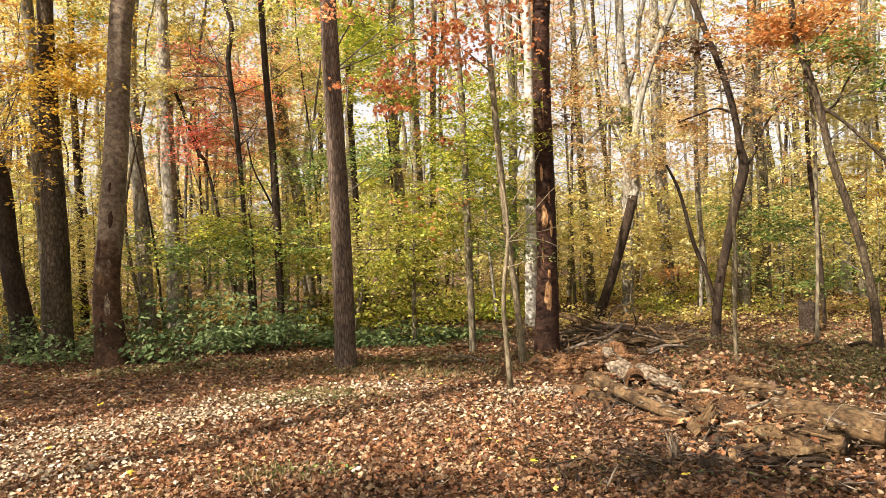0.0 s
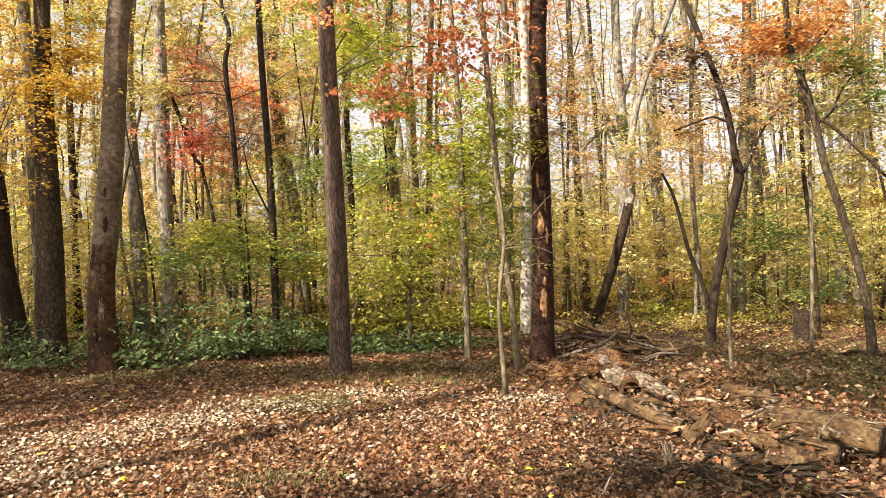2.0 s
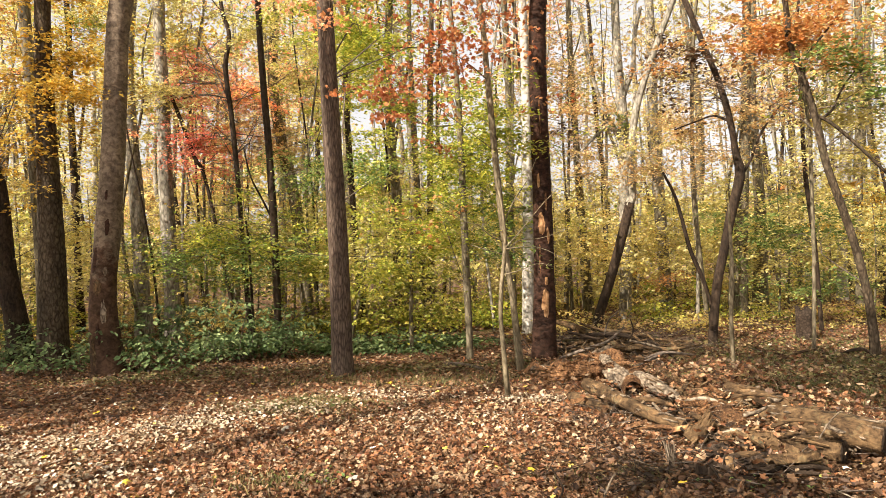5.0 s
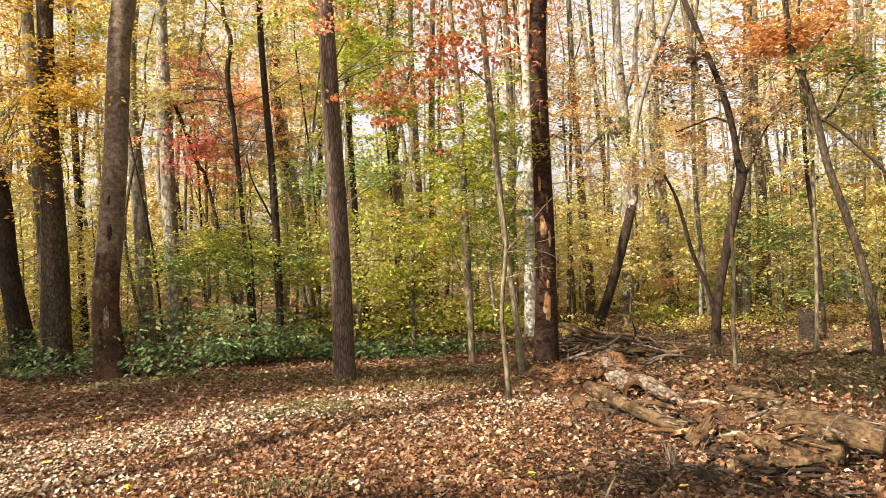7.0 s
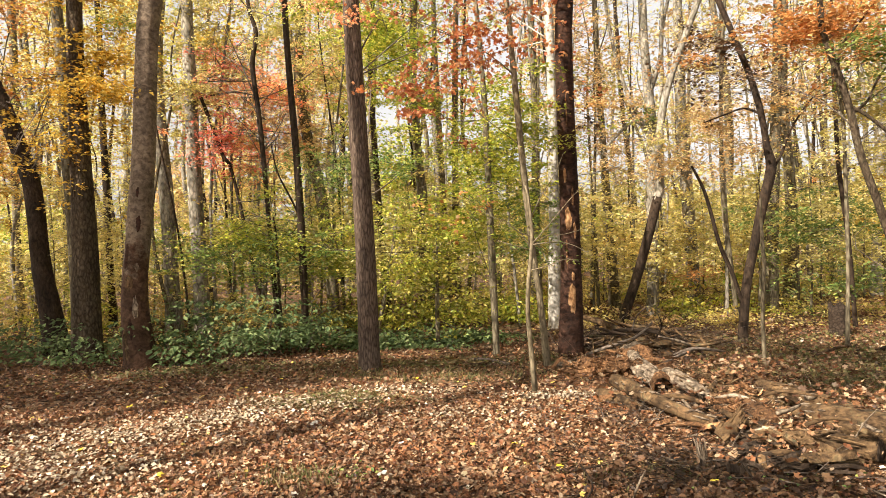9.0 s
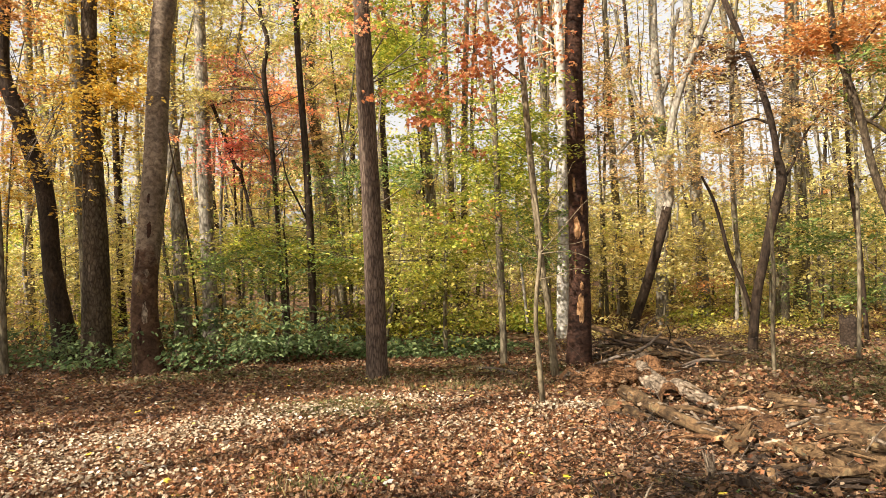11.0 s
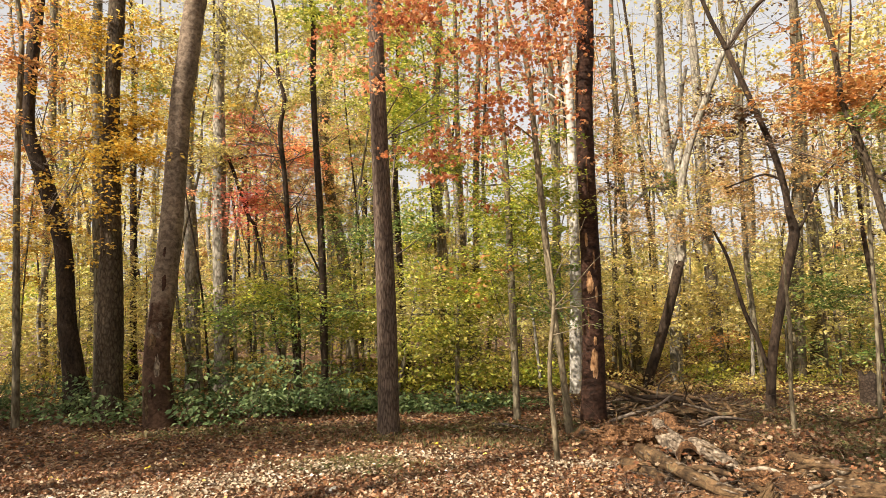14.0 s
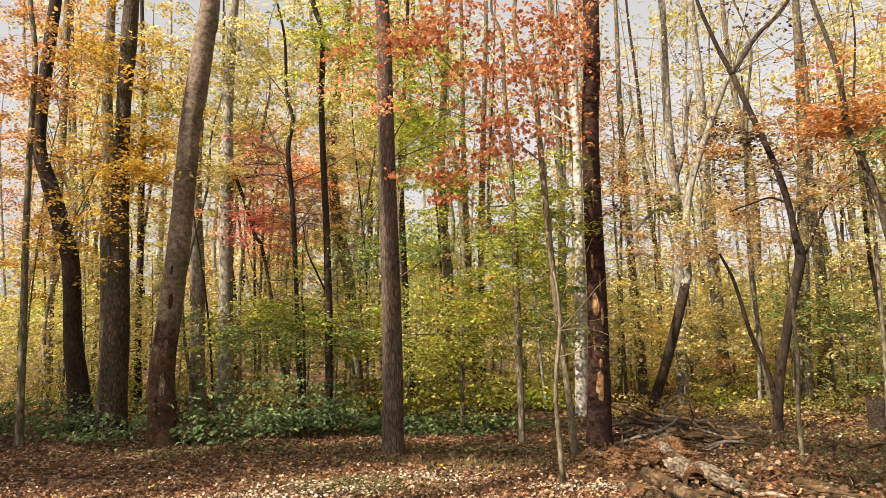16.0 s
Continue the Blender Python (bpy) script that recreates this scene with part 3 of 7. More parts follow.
# dark litter patches; shade round the heap and shrubs is partly in their colour
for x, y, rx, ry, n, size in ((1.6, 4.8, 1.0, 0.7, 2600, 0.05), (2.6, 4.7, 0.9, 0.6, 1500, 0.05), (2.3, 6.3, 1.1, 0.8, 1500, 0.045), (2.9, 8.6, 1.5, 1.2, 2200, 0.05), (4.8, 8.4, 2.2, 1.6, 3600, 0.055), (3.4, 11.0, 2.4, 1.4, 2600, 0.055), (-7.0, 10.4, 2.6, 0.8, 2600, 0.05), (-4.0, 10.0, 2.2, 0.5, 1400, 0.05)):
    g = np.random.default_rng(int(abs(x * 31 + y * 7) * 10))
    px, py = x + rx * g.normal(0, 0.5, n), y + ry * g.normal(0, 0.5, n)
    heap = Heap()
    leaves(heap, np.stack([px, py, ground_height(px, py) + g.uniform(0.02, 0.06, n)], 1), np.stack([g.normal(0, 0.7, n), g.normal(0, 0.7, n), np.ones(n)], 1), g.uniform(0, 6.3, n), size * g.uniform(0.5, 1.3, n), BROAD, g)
    tagged(heap.part("leaf_litter", LEAVES["dead"], None, "", False), "dark leaves and debris that also paint the ground's shade", "leaves", kind="stuff")


# the trunks at the edge of the clearing
tan = tree("tree", "tall tree with smooth tan bark, darker and scarred at its foot", "tan", (-5.10, 10.45), [(0.00, 0.00, 0.495), (-0.08, 1.10, 0.399), (0.02, 2.13, 0.373), (0.15, 3.43, 0.347), (0.26, 5.07, 0.329), (0.36, 5.78, 0.338), (0.47, 6.65, 0.329), (0.54, 7.24, 0.312)], 22, 0.035, 16, 1.08, "tree", "trees of the wood")
ridged = tree("tree", "tall straight tree with brown ridged bark", "brown", (-1.40, 9.51), [(0.00, 0.00, 0.322), (-0.01, 0.16, 0.315), (-0.01, 1.18, 0.284), (-0.02, 2.13, 0.268), (-0.05, 3.32, 0.252), (-0.08, 4.81, 0.237), (-0.10, 5.88, 0.221), (-0.13, 6.59, 0.205)], 22, 0.025, 17, 1.35, "tree", "trees of the wood")
umber = tree("tree", "tall dark tree with flaking red-brown bark and bare patches", "umber", (1.49, 10.19), [(0.00, 0.00, 0.354), (0.05, 1.05, 0.313), (0.07, 2.32, 0.287), (0.07, 3.58, 0.271), (0.08, 4.77, 0.262), (0.14, 5.65, 0.262), (0.18, 6.75, 0.245)], 22, 0.05, 17, 1.1, "tree", "trees of the wood")
twin_a = tree("tree", "thick grey-brown tree rising out of the green shrubs", "mossy", (-6.38, 11.20), [(0.00, 0.00, 0.480), (-0.00, 0.72, 0.455), (0.02, 1.83, 0.410), (-0.00, 3.13, 0.345), (-0.02, 4.06, 0.316), (-0.02, 5.74, 0.251), (0.02, 6.66, 0.279), (0.05, 7.72, 0.260)], 18, 0.04, 16, 1.05, "tree", "trees of the wood")
twin_b = tree("tree", "grey-barked tree close behind a darker trunk", "olive", (-7.54, 13.00), [(0.00, 0.00, 0.286), (-0.01, 0.58, 0.280), (-0.03, 2.31, 0.280), (-0.10, 3.60, 0.259), (-0.16, 5.55, 0.216), (-0.23, 6.63, 0.205)], 14, 0.03, 16, 1.35, "tree", "trees of the wood")
bent = tree("tree", "dark tree with an S-bent trunk", "dark", (-7.37, 12.00), [(0.00, 0.00, 0.386), (-0.11, 0.76, 0.378), (-0.26, 1.68, 0.318), (-0.35, 2.92, 0.299), (-0.51, 3.56, 0.299), (-0.84, 4.53, 0.279), (-1.10, 5.31, 0.239), (-1.07, 6.53, 0.239), (-0.94, 8.12, 0.219)], 16, 0.05, 13, 1.35, "tree", "trees of the wood")
edge = tree("sapling", "slender grey-brown sapling under orange leaves", "olive", (-7.28, 10.20), [(0.00, 0.00, 0.121), (-0.00, 0.31, 0.118), (-0.04, 2.04, 0.110), (-0.08, 3.20, 0.102), (-0.10, 4.86, 0.093), (-0.09, 6.20, 0.085), (-0.24, 7.28, 0.076)], 9, 0.03, 8, 1.35, "tree", "trees of the wood")
grey_l = tree("tree", "slim grey tree in the shade behind others", "olive", (-10.99, 16.50), [(0.00, 0.00, 0.167), (-0.01, 0.30, 0.164), (-0.08, 3.12, 0.164), (0.00, 6.04, 0.192), (-0.01, 8.32, 0.192), (-0.05, 10.67, 0.192)], 9, 0.03, 15, 1.35, "tree", "trees of the wood")
pale_a = tree("tree", "straight pale grey tree behind the shrubs", "grey", (-6.76, 15.50), [(0.00, 0.00, 0.341), (-0.03, 1.08, 0.334), (-0.08, 3.01, 0.321), (-0.18, 4.94, 0.283), (-0.16, 6.74, 0.244)], 14, 0.03, 18, 1.35, "tree", "trees of the wood")
pale_b = tree("tree", "straight pale grey tree with lichen", "grey", (-5.89, 15.00), [(0.00, 0.00, 0.343), (-0.03, 1.07, 0.336), (-0.08, 3.07, 0.323), (-0.10, 5.43, 0.286), (-0.12, 7.30, 0.249)], 14, 0.03, 18, 1.35, "tree", "trees of the wood")
slim = tree("tree", "slim dark tree with a slight wave in its trunk", "dark", (-2.89, 12.00), [(0.00, 0.00, 0.142), (-0.00, 0.52, 0.139), (-0.01, 1.91, 0.149), (-0.05, 3.41, 0.129), (-0.11, 4.60, 0.119), (-0.16, 5.90, 0.109), (-0.15, 7.26, 0.109), (-0.34, 7.94, 0.100)], 10, 0.03, 12, 1.35, "tree", "trees of the wood")
fork_mid = tree("tree", "grey-brown tree with a leaning upper trunk", "olive", (-3.11, 16.00), [(0.00, 0.00, 0.298), (-0.05, 0.66, 0.292), (-0.24, 2.93, 0.279), (-0.52, 4.40, 0.252), (-0.68, 5.86, 0.239), (-0.57, 7.19, 0.226), (-0.39, 8.50, 0.212), (-0.27, 9.98, 0.186)], 10, 0.03, 15, 1.35, "tree", "trees of the wood")
pole_a = tree("sapling", "thin straight sapling with greenish bark", "olive", (0.40, 10.56), [(0.00, 0.00, 0.107), (0.01, 0.19, 0.105), (0.00, 1.07, 0.114), (-0.01, 2.12, 0.114), (-0.02, 3.52, 0.096), (-0.06, 4.66, 0.079), (-0.11, 5.57, 0.070), (-0.12, 6.43, 0.061)], 10, 0.03, 8, 1.35, "tree", "trees of the wood")
pole_b = tree("sapling", "curving thin sapling with grey bark", "sapling", (1.04, 9.19), [(0.00, 0.00, 0.101), (-0.08, 0.96, 0.084), (-0.15, 1.58, 0.084), (-0.23, 2.65, 0.091), (-0.29, 3.64, 0.084), (-0.34, 4.48, 0.076), (-0.35, 4.72, 0.076), (-0.44, 5.34, 0.069), (-0.61, 5.68, 0.061), (-0.61, 6.32, 0.061)], 10, 0.03, 7.5, 1.2, "tree", "trees of the wood")
whip = tree("sapling", "thin pale sapling with bare twigs", "sapling", (0.71, 7.59), [(0.00, 0.00, 0.064), (-0.04, 0.57, 0.057), (-0.06, 0.95, 0.050), (-0.03, 1.33, 0.050), (0.02, 1.71, 0.044), (0.01, 2.09, 0.031), (-0.03, 2.35, 0.025)], 8, 0.03, 0, 1.15, "tree", "trees of the wood")
white = tree("tree", "whitish trunk in full light behind a dark one", "white", (1.72, 13.60), [(0.00, 0.00, 0.276), (0.00, 0.20, 0.271), (0.02, 1.10, 0.248), (0.06, 2.00, 0.226), (0.08, 3.35, 0.192), (0.11, 5.16, 0.180), (0.12, 7.72, 0.158)], 10, 0.03, 17, 1.35, "tree", "trees of the wood")
leaner = tree("tree", "dark leaning tree that forks into pale limbs", "dark", (3.04, 13.50), [(0.00, 0.00, 0.206), (0.04, 0.27, 0.202), (0.30, 0.99, 0.190), (0.58, 1.88, 0.190), (0.76, 2.54, 0.190)], 12, 0.03, 0, 1.2, "tree", "trees of the wood")
limb(leaner, [(0.73, 0.00, 2.47, 0.179), (0.81, 0.00, 2.71, 0.179), (0.81, 0.00, 3.38, 0.157), (0.93, 0.00, 4.27, 0.146), (1.13, 0.00, 4.94, 0.134), (1.43, 0.00, 5.71, 0.123), (1.84, 0.00, 6.68, 0.123), (2.06, 0.00, 7.02, 0.112), (2.49, 0.00, 7.54, 0.101), (3.04, 0.00, 8.17, 0.090)], "limb", bark="grey")
pale_r = tree("tree", "pale grey tree with an upright forked top", "grey", (4.16, 15.50), [(0.00, 0.00, 0.288), (0.02, 0.44, 0.283), (0.08, 2.24, 0.283), (0.14, 3.78, 0.257), (0.10, 4.94, 0.231), (0.04, 6.23, 0.193), (0.04, 7.76, 0.193), (0.06, 9.29, 0.167)], 12, 0.03, 17, 1.35, "tree", "trees of the wood")
crook = tree("tree", "crooked dark tree with a kink and a forked top", "dark", (4.36, 11.00), [(0.00, 0.00, 0.152), (0.00, 0.18, 0.149), (0.08, 0.91, 0.141), (0.24, 1.59, 0.141), (0.39, 2.22, 0.149), (0.54, 2.76, 0.157), (0.48, 3.13, 0.110), (0.44, 3.50, 0.102), (0.32, 4.05, 0.102), (0.14, 4.60, 0.094), (-0.31, 5.80, 0.094)], 14, 0.05, 0, 1.2, "tree", "trees of the wood")
limb(crook, [(-0.31, 0.00, 5.80, 0.087), (-0.50, 0.02, 6.26, 0.076), (-0.63, 0.05, 6.66, 0.068), (-0.76, 0.08, 7.10, 0.060), (-0.95, 0.12, 8.10, 0.044)], "limb")
limb(crook, [(-0.33, 0.00, 5.77, 0.066), (-0.12, 0.00, 6.08, 0.066), (0.13, 0.00, 6.46, 0.066), (0.63, 0.00, 6.97, 0.058), (1.23, 0.00, 8.13, 0.044)], "limb")
limb(crook, [(0.00, 0.00, 0.64, 0.066), (-0.13, 0.00, 1.10, 0.066), (-0.31, 0.00, 1.56, 0.066), (-0.44, 0.00, 2.11, 0.058), (-0.54, 0.00, 2.48, 0.051), (-0.71, 0.00, 2.85, 0.037)], "limb")
arch = tree("tree", "dark tree leaning inward with a long bare trunk", "mossy", (5.83, 9.19), [(0.00, 0.00, 0.130), (-0.01, 0.26, 0.128), (-0.06, 0.80, 0.110), (-0.20, 1.49, 0.104), (-0.39, 2.14, 0.104), (-0.56, 2.68, 0.099), (-0.68, 3.30, 0.099), (-0.84, 3.87, 0.093), (-1.00, 4.38, 0.081), (-1.01, 4.69, 0.075), (-1.09, 5.34, 0.064)], 14, 0.04, 9, 1.2, "tree", "trees of the wood")
limb(arch, [(-0.70, 0.00, 3.36, 0.049), (-0.50, -0.05, 3.22, 0.047), (-0.20, -0.08, 2.93, 0.046), (0.20, -0.10, 2.50, 0.038)], "limb")
pair_a = tree("sapling", "thin upright sapling beside a stump", "olive", (5.41, 9.94), [(0.00, 0.00, 0.066), (-0.00, 0.18, 0.064), (0.05, 1.33, 0.058), (0.06, 2.33, 0.056), (0.06, 3.23, 0.050), (0.00, 3.81, 0.045)], 8, 0.03, 7, 1.35, "tree", "trees of the wood")
pair_b = tree("sapling", "thin upright sapling with dark bark", "dark", (6.60, 11.87), [(0.00, 0.00, 0.080), (-0.00, 0.20, 0.079), (-0.06, 1.58, 0.079), (-0.17, 2.76, 0.079), (-0.19, 3.95, 0.069)], 8, 0.03, 8, 1.35, "tree", "trees of the wood")
stick_r = tree("sapling", "thin pale sapling among low grass", "sapling", (3.44, 8.07), [(0.00, 0.00, 0.055), (-0.02, 0.68, 0.047), (0.02, 1.22, 0.047), (0.01, 1.75, 0.040), (0.01, 2.09, 0.027)], 7, 0.03, 0, 1.1, "tree", "trees of the wood")
grey_r1 = tree("tree", "grey tree in the bright wood", "grey", (5.78, 17.50), [(0.00, 0.00, 0.340), (-0.01, 0.40, 0.334), (-0.10, 2.87, 0.319), (-0.17, 5.19, 0.276), (-0.16, 7.81, 0.232)], 10, 0.03, 17, 1.35, "tree", "trees of the wood")
grey_r2 = tree("tree", "grey tree behind a crooked one", "olive", (6.73, 15.50), [(0.00, 0.00, 0.315), (0.16, 2.14, 0.296), (0.34, 4.45, 0.231), (0.48, 7.02, 0.193)], 10, 0.03, 17, 1.35, "tree", "trees of the wood")
grey_r3 = tree("tree", "grey-brown straight tree at the sunlit side", "olive", (7.69, 16.50), [(0.00, 0.00, 0.307), (0.10, 1.89, 0.287), (0.09, 3.26, 0.246), (0.01, 4.90, 0.205), (0.12, 7.37, 0.178)], 10, 0.03, 17, 1.35, "tree", "trees of the wood")
white_r = tree("tree", "pale sunlit tree far in the wood", "white", (10.88, 18.50), [(0.00, 0.00, 0.250), (0.05, 1.23, 0.245), (0.32, 4.14, 0.230), (0.47, 6.44, 0.199)], 9, 0.03, 16, 1.35, "tree", "trees of the wood")
brown_r = tree("tree", "brown tree far in the wood", "olive", (10.48, 17.00), [(0.00, 0.00, 0.259), (0.00, 0.40, 0.254), (0.00, 2.52, 0.240), (0.16, 4.91, 0.197), (0.22, 7.45, 0.169)], 9, 0.03, 16, 1.35, "tree", "trees of the wood")
mid_a = tree("tree", "slim grey tree against the sky", "olive", (-0.94, 17.00), [(0.00, 0.00, 0.259), (-0.06, 1.93, 0.254), (-0.10, 3.20, 0.240), (-0.19, 4.62, 0.226), (-0.21, 6.45, 0.211), (-0.11, 7.86, 0.183)], 9, 0.03, 17, 1.35, "tree", "trees of the wood")
mid_b = tree("tree", "slim brown tree against the sky", "olive", (-0.46, 18.00), [(0.00, 0.00, 0.167), (-0.07, 2.98, 0.164), (-0.11, 4.77, 0.149), (-0.15, 7.01, 0.134), (-0.14, 8.21, 0.119)], 8, 0.03, 16, 1.35, "tree", "trees of the wood")
mid_c = tree("tree", "slim straight brown tree against the sky", "olive", (-0.32, 18.00), [(0.00, 0.00, 0.183), (0.11, 3.12, 0.179), (0.19, 5.50, 0.164), (0.32, 8.19, 0.134)], 8, 0.03, 16, 1.35, "tree", "trees of the wood")
mid_d = tree("tree", "slim dark tree between larger ones", "dark", (-1.86, 16.00), [(0.00, 0.00, 0.149), (-0.11, 2.21, 0.146), (-0.18, 3.81, 0.146), (-0.22, 5.93, 0.119), (-0.11, 7.52, 0.106)], 8, 0.03, 15, 1.35, "tree", "trees of the wood")
mid_e = tree("tree", "slim reddish-brown tree with small orange leaves", "olive", (3.69, 17.00), [(0.00, 0.00, 0.187), (-0.07, 1.63, 0.183), (-0.17, 3.75, 0.169), (-0.24, 5.87, 0.155), (-0.26, 7.70, 0.127)], 8, 0.03, 16, 1.35, "tree", "trees of the wood")
far_l = tree("tree", "dark slim tree deep in the wood", "dark", (-8.98, 17.00), [(0.00, 0.00, 0.187), (-0.03, 1.36, 0.183), (-0.06, 3.48, 0.183), (-0.10, 5.60, 0.169), (-0.11, 7.86, 0.141)], 8, 0.03, 16, 1.35, "tree", "trees of the wood")
pale_c = tree("tree", "thin whitish tree deep in the wood", "white", (-9.51, 19.00), [(0.00, 0.00, 0.193), (-0.01, 2.58, 0.189), (-0.02, 4.16, 0.173), (-0.01, 6.21, 0.158)], 8, 0.03, 16, 1.35, "tree", "trees of the wood")
wavy = tree("sapling", "thin wavy dark sapling beside red leaves", "dark", (-3.64, 13.00), [(0.00, 0.00, 0.088), (-0.13, 2.39, 0.086), (-0.17, 3.25, 0.097), (-0.24, 4.34, 0.097), (-0.33, 5.31, 0.097), (-0.24, 5.95, 0.086), (-0.37, 6.50, 0.075)], 8, 0.03, 10, 1.35, "tree", "trees of the wood")
slant = tree("sapling", "thin slanting dark sapling beside red leaves", "dark", (-4.30, 14.50), [(0.00, 0.00, 0.074), (-0.60, 3.23, 0.072), (-0.84, 3.84, 0.084), (-1.06, 4.51, 0.084), (-1.30, 5.18, 0.072)], 6, 0.03, 0, 1.35, "tree", "trees of the wood")
mid_f = tree("tree", "grey-brown slim tree beside a dark one", "olive", (1.54, 15.50), [(0.00, 0.00, 0.210), (0.06, 1.81, 0.206), (0.14, 4.00, 0.180), (0.15, 6.18, 0.154)], 8, 0.03, 16, 1.35, "tree", "trees of the wood")

# their leaves
crown(edge, (-7.39, 10.00, 5.93), (1.32, 1.20, 1.23), 26, "orange", leaf=0.075, per=84)
crown(bent, (-6.86, 11.60, 4.64), (2.09, 1.20, 2.21), 45, "gold", leaf=0.075, per=84)
crown(bent, (-6.56, 10.60, 3.60), (1.40, 1.20, 1.07), 24, "gold", leaf=0.075, seed=3, per=84)
crown(twin_a, (-5.82, 11.30, 5.19), (1.36, 0.50, 1.64), 34, "gold", leaf=0.075, per=84)
crown(twin_a, (-5.88, 10.70, 4.48), (1.03, 0.35, 0.36), 12, "gold", leaf=0.075, seed=2, per=84)
crown(twin_a, (-6.86, 11.30, 6.83), (1.36, 0.50, 1.39), 26, "gold", leaf=0.075, seed=5, per=84)
crown(bent, (-8.06, 13.50, 3.12), (1.95, 1.20, 1.21), 39, "straw", per=84, leaf=0.066)
crown(pale_a, (-7.07, 16.00, 6.11), (2.31, 1.20, 2.51), 66, "yellow", leaf=0.079, per=84)
crown(pale_b, (-5.71, 16.00, 6.86), (2.12, 1.20, 2.51), 66, "yellow", leaf=0.079, per=84)
crown(pale_b, (-5.57, 14.50, 5.30), (1.74, 1.20, 0.42), 21, "yellow", leaf=0.07, per=84)
crown(wavy, (-5.07, 14.50, 4.26), (1.05, 1.05, 1.14), 30, "crimson", leaf=0.075, per=70)
crown(wavy, (-4.85, 15.50, 4.23), (1.68, 1.20, 1.39), 34, "red", leaf=0.075, seed=9, per=70)
crown(wavy, (-5.73, 16.00, 6.20), (1.35, 1.20, 1.25), 26, "red", leaf=0.075, seed=11, per=70)
crown(wavy, (-4.27, 15.00, 5.50), (1.62, 1.20, 1.51), 60, "red", leaf=0.075, per=70)
crown(wavy, (-5.44, 15.50, 5.66), (1.12, 1.12, 1.04), 20, "crimson", leaf=0.075, seed=4, per=70)
crown(slant, (-3.94, 15.50, 4.32), (1.49, 1.20, 1.91), 54, "peach", leaf=0.07, per=84)
crown(slim, (-3.69, 12.60, 1.95), (1.97, 1.20, 1.13), 69, "lime", leaf=0.066, per=84)
crown(slim, (-2.64, 12.30, 3.13), (0.89, 0.89, 0.83), 15, "green", leaf=0.062, per=84)
crown(slim, (-3.22, 13.00, 6.25), (1.41, 1.20, 1.31), 36, "yellow", leaf=0.07, per=84)
crown(fork_mid, (-3.09, 16.00, 5.84), (1.54, 1.20, 2.69), 60, "yellow", leaf=0.079, per=84)
crown(fork_mid, (-3.63, 17.00, 4.28), (1.84, 1.20, 2.28), 51, "straw", leaf=0.079, per=84)
crown(ridged, (-1.15, 11.50, 5.18), (1.24, 1.20, 1.16), 45, "lime", leaf=0.07, per=84, branchy=0.07)
crown(ridged, (-1.44, 12.50, 3.22), (1.20, 1.20, 0.56), 21, "green", leaf=0.066, per=84, branchy=0.07)
crown(mid_d, (-1.66, 15.00, 5.40), (1.44, 1.20, 2.69), 51, "lime", leaf=0.075, per=84)
crown(pole_a, (0.20, 12.60, 3.40), (1.60, 1.00, 1.40), 60, "lime", leaf=0.07, per=70, seed=3, branchy=0.1)
crown(pole_a, (-0.60, 13.60, 4.60), (1.40, 1.00, 1.20), 30, "lime", leaf=0.07, per=70, seed=4, branchy=0.1)
crown(pole_a, (0.48, 11.00, 3.24), (1.19, 1.19, 1.60), 88, "lime", leaf=0.07, per=84)
crown(pole_a, (0.16, 10.80, 2.14), (1.43, 1.20, 0.73), 54, "lime", leaf=0.062, per=84)
crown(pole_b, (1.00, 9.80, 3.36), (0.82, 0.82, 0.99), 30, "lime", leaf=0.07, per=84, branchy=0.07)
crown(pole_b, (0.95, 10.70, 1.89), (0.69, 0.69, 0.97), 30, "green", leaf=0.062, per=84, branchy=0.07)
crown(pole_b, (0.19, 8.30, 4.01), (1.10, 1.10, 0.56), 17, "rust", leaf=0.062, shape=LOBED, per=56, tilt=0.9, branchy=0.07)
crown(pole_b, (0.29, 8.00, 4.91), (1.15, 1.15, 0.81), 18, "rust", leaf=0.062, shape=LOBED, per=56, tilt=0.9, seed=2, branchy=0.07)
crown(pole_b, (-0.37, 8.20, 3.59), (0.69, 0.69, 0.55), 9, "rust", leaf=0.062, shape=LOBED, per=56, tilt=0.9, seed=3, branchy=0.07)
crown(pole_b, (-0.01, 8.80, 2.12), (0.42, 0.42, 0.39), 5, "orange", leaf=0.062, shape=LOBED, per=24, tilt=0.7, branchy=0.07)
crown(pole_b, (-1.10, 8.00, 5.28), (1.06, 1.06, 0.63), 15, "rust", leaf=0.062, shape=LOBED, per=56, tilt=0.9, branchy=0.07)
crown(pole_b, (-1.49, 8.60, 4.73), (0.62, 0.62, 0.23), 6, "red", leaf=0.062, shape=LOBED, per=40, tilt=0.9, branchy=0.07)
crown(pole_b, (-1.79, 8.60, 4.95), (0.52, 0.52, 0.19), 5, "red", leaf=0.062, shape=LOBED, per=36, tilt=0.9, branchy=0.07)
crown(pole_b, (1.29, 9.60, 5.86), (0.81, 0.81, 0.86), 12, "rust", leaf=0.062, shape=LOBED, per=56, tilt=0.9, branchy=0.07)
crown(pole_b, (-0.53, 8.00, 5.54), (0.96, 0.96, 0.54), 17, "rust", leaf=0.062, shape=LOBED, per=56, tilt=0.9, seed=6, branchy=0.07)
crown(pole_b, (0.77, 8.40, 5.59), (0.91, 0.91, 0.66), 15, "rust", leaf=0.062, shape=LOBED, per=56, tilt=0.9, seed=7, branchy=0.07)
crown(pole_b, (-0.02, 8.60, 3.95), (1.24, 1.20, 0.67), 6, "rust", leaf=0.062, shape=LOBED, per=56, tilt=0.9, seed=8, branchy=0.07)
